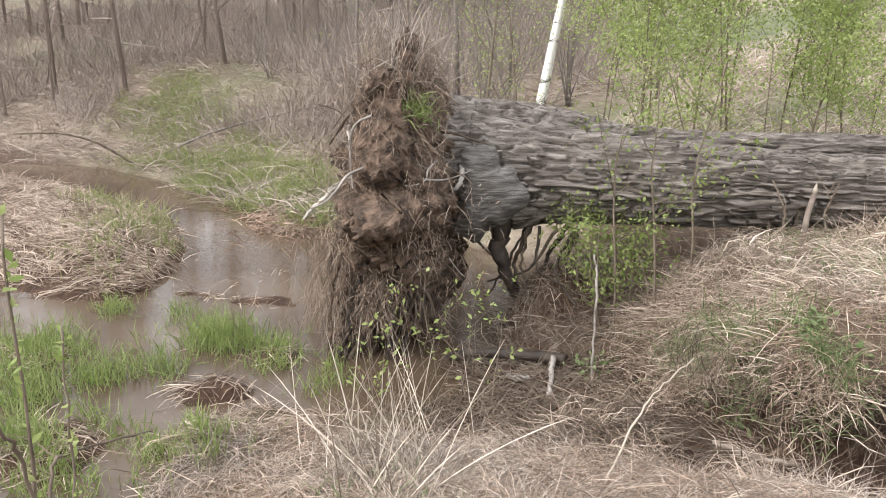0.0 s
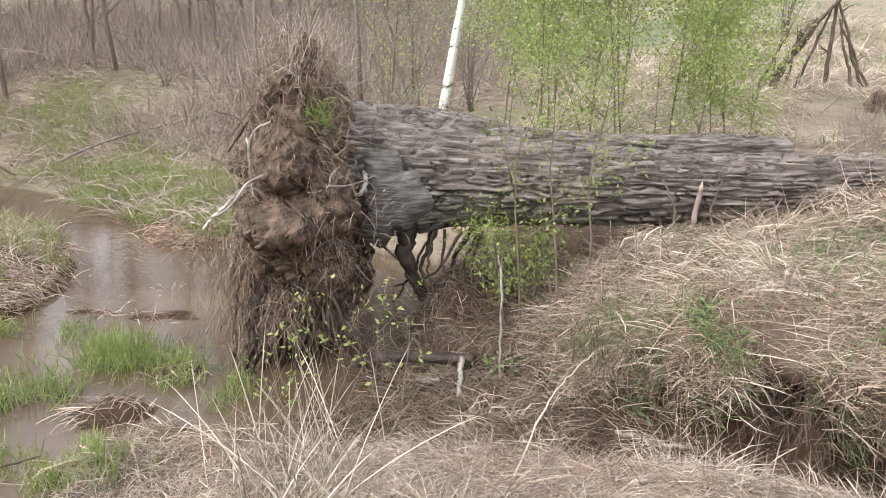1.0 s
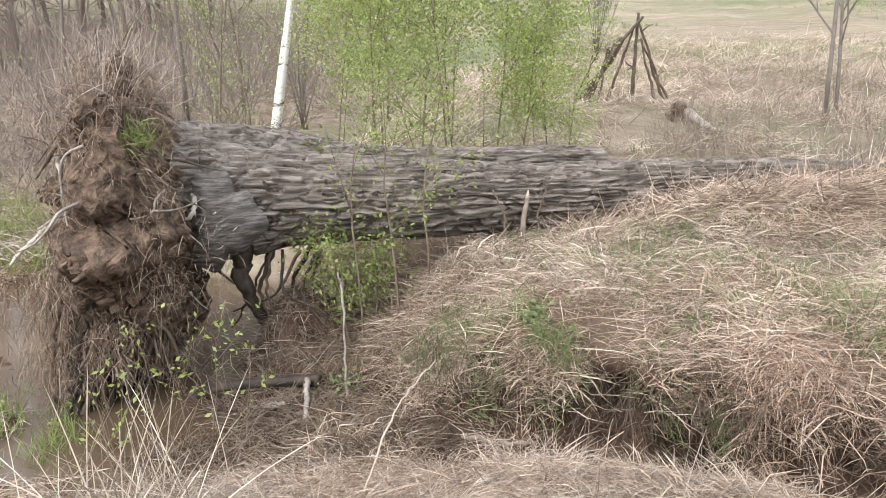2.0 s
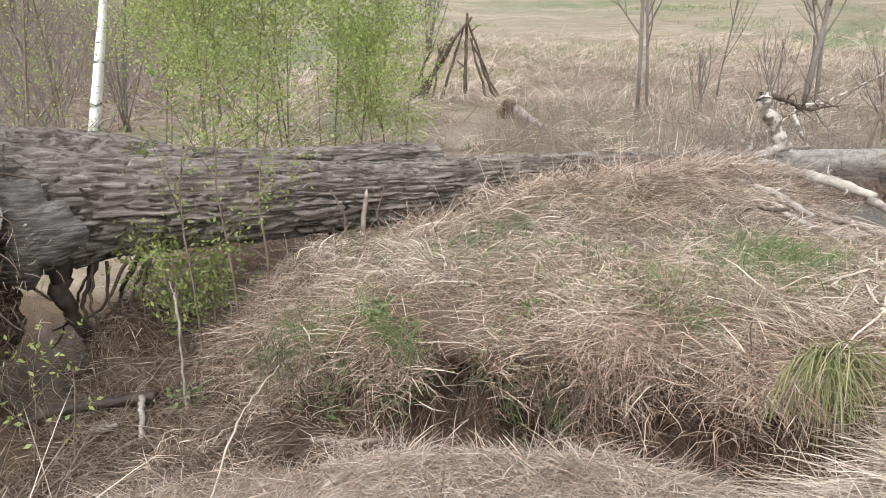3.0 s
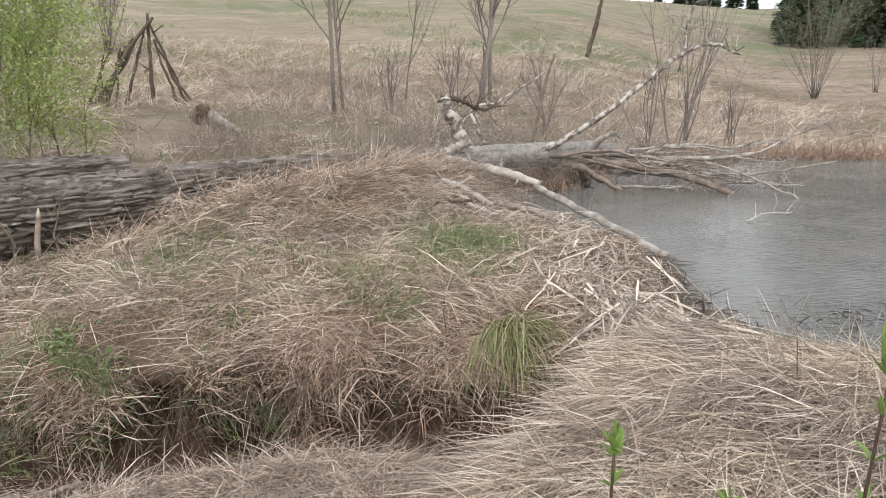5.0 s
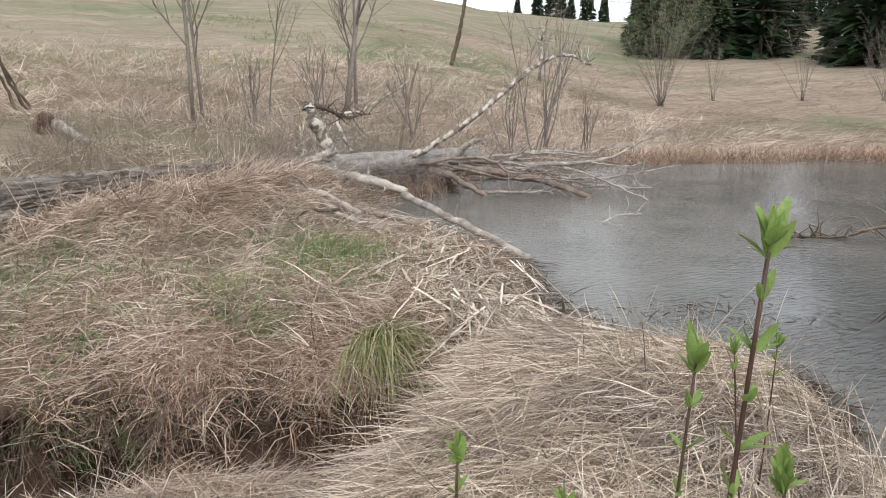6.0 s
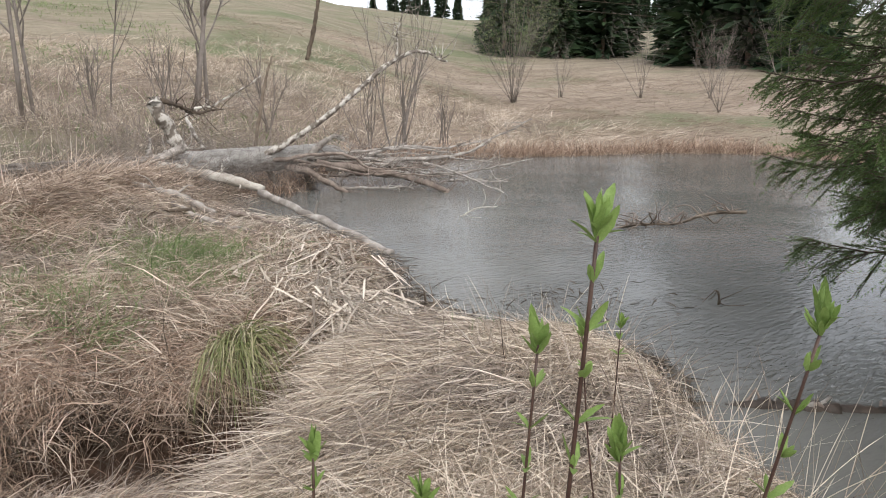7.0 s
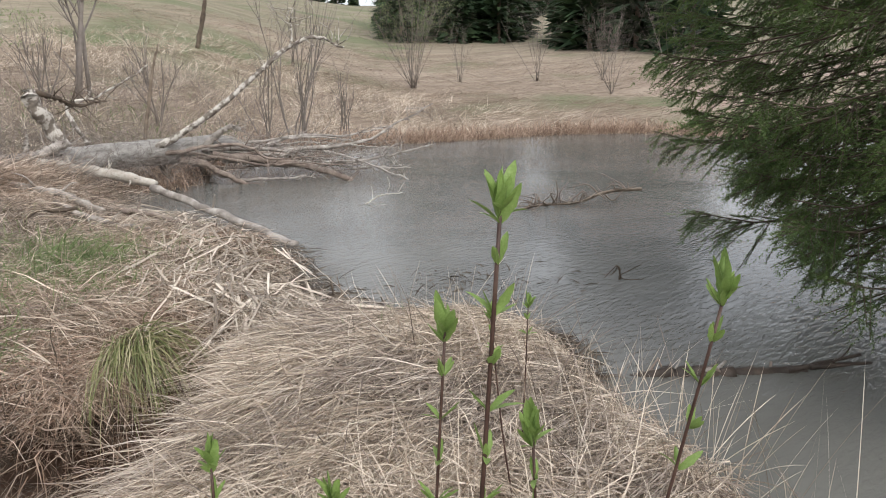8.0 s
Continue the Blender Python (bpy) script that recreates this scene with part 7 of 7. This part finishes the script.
# ---- shoots with bursting buds in the foreground ----
def leaf_mesh(name, fold, bend):
    b = Builder()
    rows = 6
    v, f = [], []
    for k in range(rows + 1):
        t = k / rows
        w = math.sin(math.pi * min(1, t * 0.93 + 0.05)) ** 0.8 * 0.125 * (1 + 0.2 * (k % 2))
        z = bend * t * t
        v += [(-w, t, z + fold * w), (0, t, z), (w, t, z + fold * w)]
    for k in range(rows):
        a = 3 * k
        f += [[a, a + 1, a + 4, a + 3], [a + 1, a + 2, a + 5, a + 4]]
    b.add(v, f)
    me = b.mesh(name)
    me.materials.append(M_leaf_bright)
    return me


LEAVES = [leaf_mesh("leaf", 0.5, 0.15), leaf_mesh("leaf", 0.35, -0.2), leaf_mesh("leaf", 0.7, 0.3)]


def bud_shoot(top, foot, r, leaf, nodes, label):
    top, foot = np.array(top), np.array(foot)
    way = (top - foot)
    base = foot - way / way[2] * (foot[2] - gz(foot[0], foot[1]) + 0.03) if way[2] > 0 else foot
    ob = thing("shoot", tuple(base), label, "shoot", "budding shoots")
    line = spline([base, base + (top - base) * 0.5 + rng.normal(size=3) * 0.008, top], 16)
    b = Builder()
    b.tube(line, np.linspace(r * 1.3, r * 0.7, 16), 8, 0.06)
    part("stem", b, M_twig_red, ob)
    up = way / np.linalg.norm(way)

    def put(at, d, size):
        lf = new("leaf", LEAVES[rng.integers(0, 3)])
        d = d / np.linalg.norm(d)
        x = np.cross(d, up + rng.normal(size=3) * 0.3)
        x /= np.linalg.norm(x)
        z = np.cross(x, d)
        m = Matrix(((x[0] * size, d[0] * size, z[0] * size, at[0]), (x[1] * size, d[1] * size, z[1] * size, at[1]), (x[2] * size, d[2] * size, z[2] * size, at[2]), (0, 0, 0, 1)))
        lf.parent = ob
        lf.matrix_parent_inverse = Matrix.Translation(-ob.location)
        lf.matrix_basis = m

    for k in range(18):
        a = k * 2.4
        o = np.array((math.cos(a), math.sin(a), 0))
        put(top - up * 0.007 * (k % 3), up * (1.7 if k < 11 else 0.8) + o * (0.5 if k < 11 else 1.0) + rng.normal(size=3) * 0.14, leaf * rng.uniform(0.75, 1.15) * (1.0 if k < 11 else 0.7))
    for k in range(nodes):
        at = top - up * (0.06 + k * 0.058)
        a = k * 1.7 + 0.4
        for sgn in (1, -1):
            o = np.array((math.cos(a), math.sin(a), 0)) * sgn
            for q in range(2):
                put(at, o * 0.8 + up * rng.uniform(0.5, 1.0) + rng.normal(size=3) * 0.2, leaf * rng.uniform(0.5, 0.85))


SHOOT = "upright purplish shoot with bursting bright green leaf buds"
bud_shoot((0.715, 0.455, 2.355), (0.699, 0.459, 2.034), 0.0034, 0.052, 6, SHOOT)
bud_shoot((0.730, 0.557, 2.186), (0.715, 0.557, 1.978), 0.0026, 0.046, 5, SHOOT)
bud_shoot((0.942, 0.302, 2.243), (0.917, 0.331, 1.996), 0.003, 0.05, 4, SHOOT)
bud_shoot((0.518, 0.790, 1.993), (0.518, 0.790, 1.900), 0.003, 0.044, 2, SHOOT)
bud_shoot((0.781, 0.454, 2.061), (0.788, 0.452, 1.960), 0.0026, 0.046, 2, SHOOT)
bud_shoot((0.630, 0.674, 1.935), (0.630, 0.674, 1.850), 0.003, 0.044, 1, SHOOT)
bud_shoot((1.737, 1.391, 1.749), (1.747, 1.380, 1.637), 0.003, 0.05, 2, SHOOT)
bud_shoot((2.160, 1.583, 1.638), (2.156, 1.587, 1.410), 0.003, 0.05, 2, SHOOT)
for k, (top, foot, r) in enumerate((((-1.817, 0.532, 2.177), (-1.823, 0.513, 1.514), 0.006), ((-1.836, 0.630, 1.895), (-1.846, 0.604, 1.458), 0.005))):
    g = gz(foot[0], foot[1])
    ob = dead_stick([(foot[0], foot[1] - 0.01, g - 0.02), (foot[0], foot[1], (g + foot[2]) / 2), foot, top], r, r * 0.5, M_twig, "slender brown sapling stem with a few tiny leaves", "near sapling stems", name="young_sapling")
    b = Builder()
    n = 26
    t = rng.random((n, 1))
    b.leaves(np.array(foot) + (np.array(top) - foot) * t + rng.normal(size=(n, 3)) * 0.004, rng.uniform(0.02, 0.04, n), 0.5, 0.6)
    part("leaf_spray", b, M_leaf, ob)["kind"] = "stuff"
dead_stick([(-1.823, 0.515, 1.0), (-1.80, 0.50, 1.58), (-1.74, 0.443, 1.735), (-1.7, 0.40, 1.85)], 0.006, 0.003, M_twig, "slender side stem of a brown sapling", "near sapling stems", name="young_sapling")
dead_stick([(-1.868, 0.539, 1.2), (-1.95, 0.6, 1.48), (-2.077, 0.699, 1.45), (-2.357, 1.061, 1.262)], 0.005, 0.003, M_twig, "slender arching stem of a brown sapling", "near sapling stems", name="young_sapling")
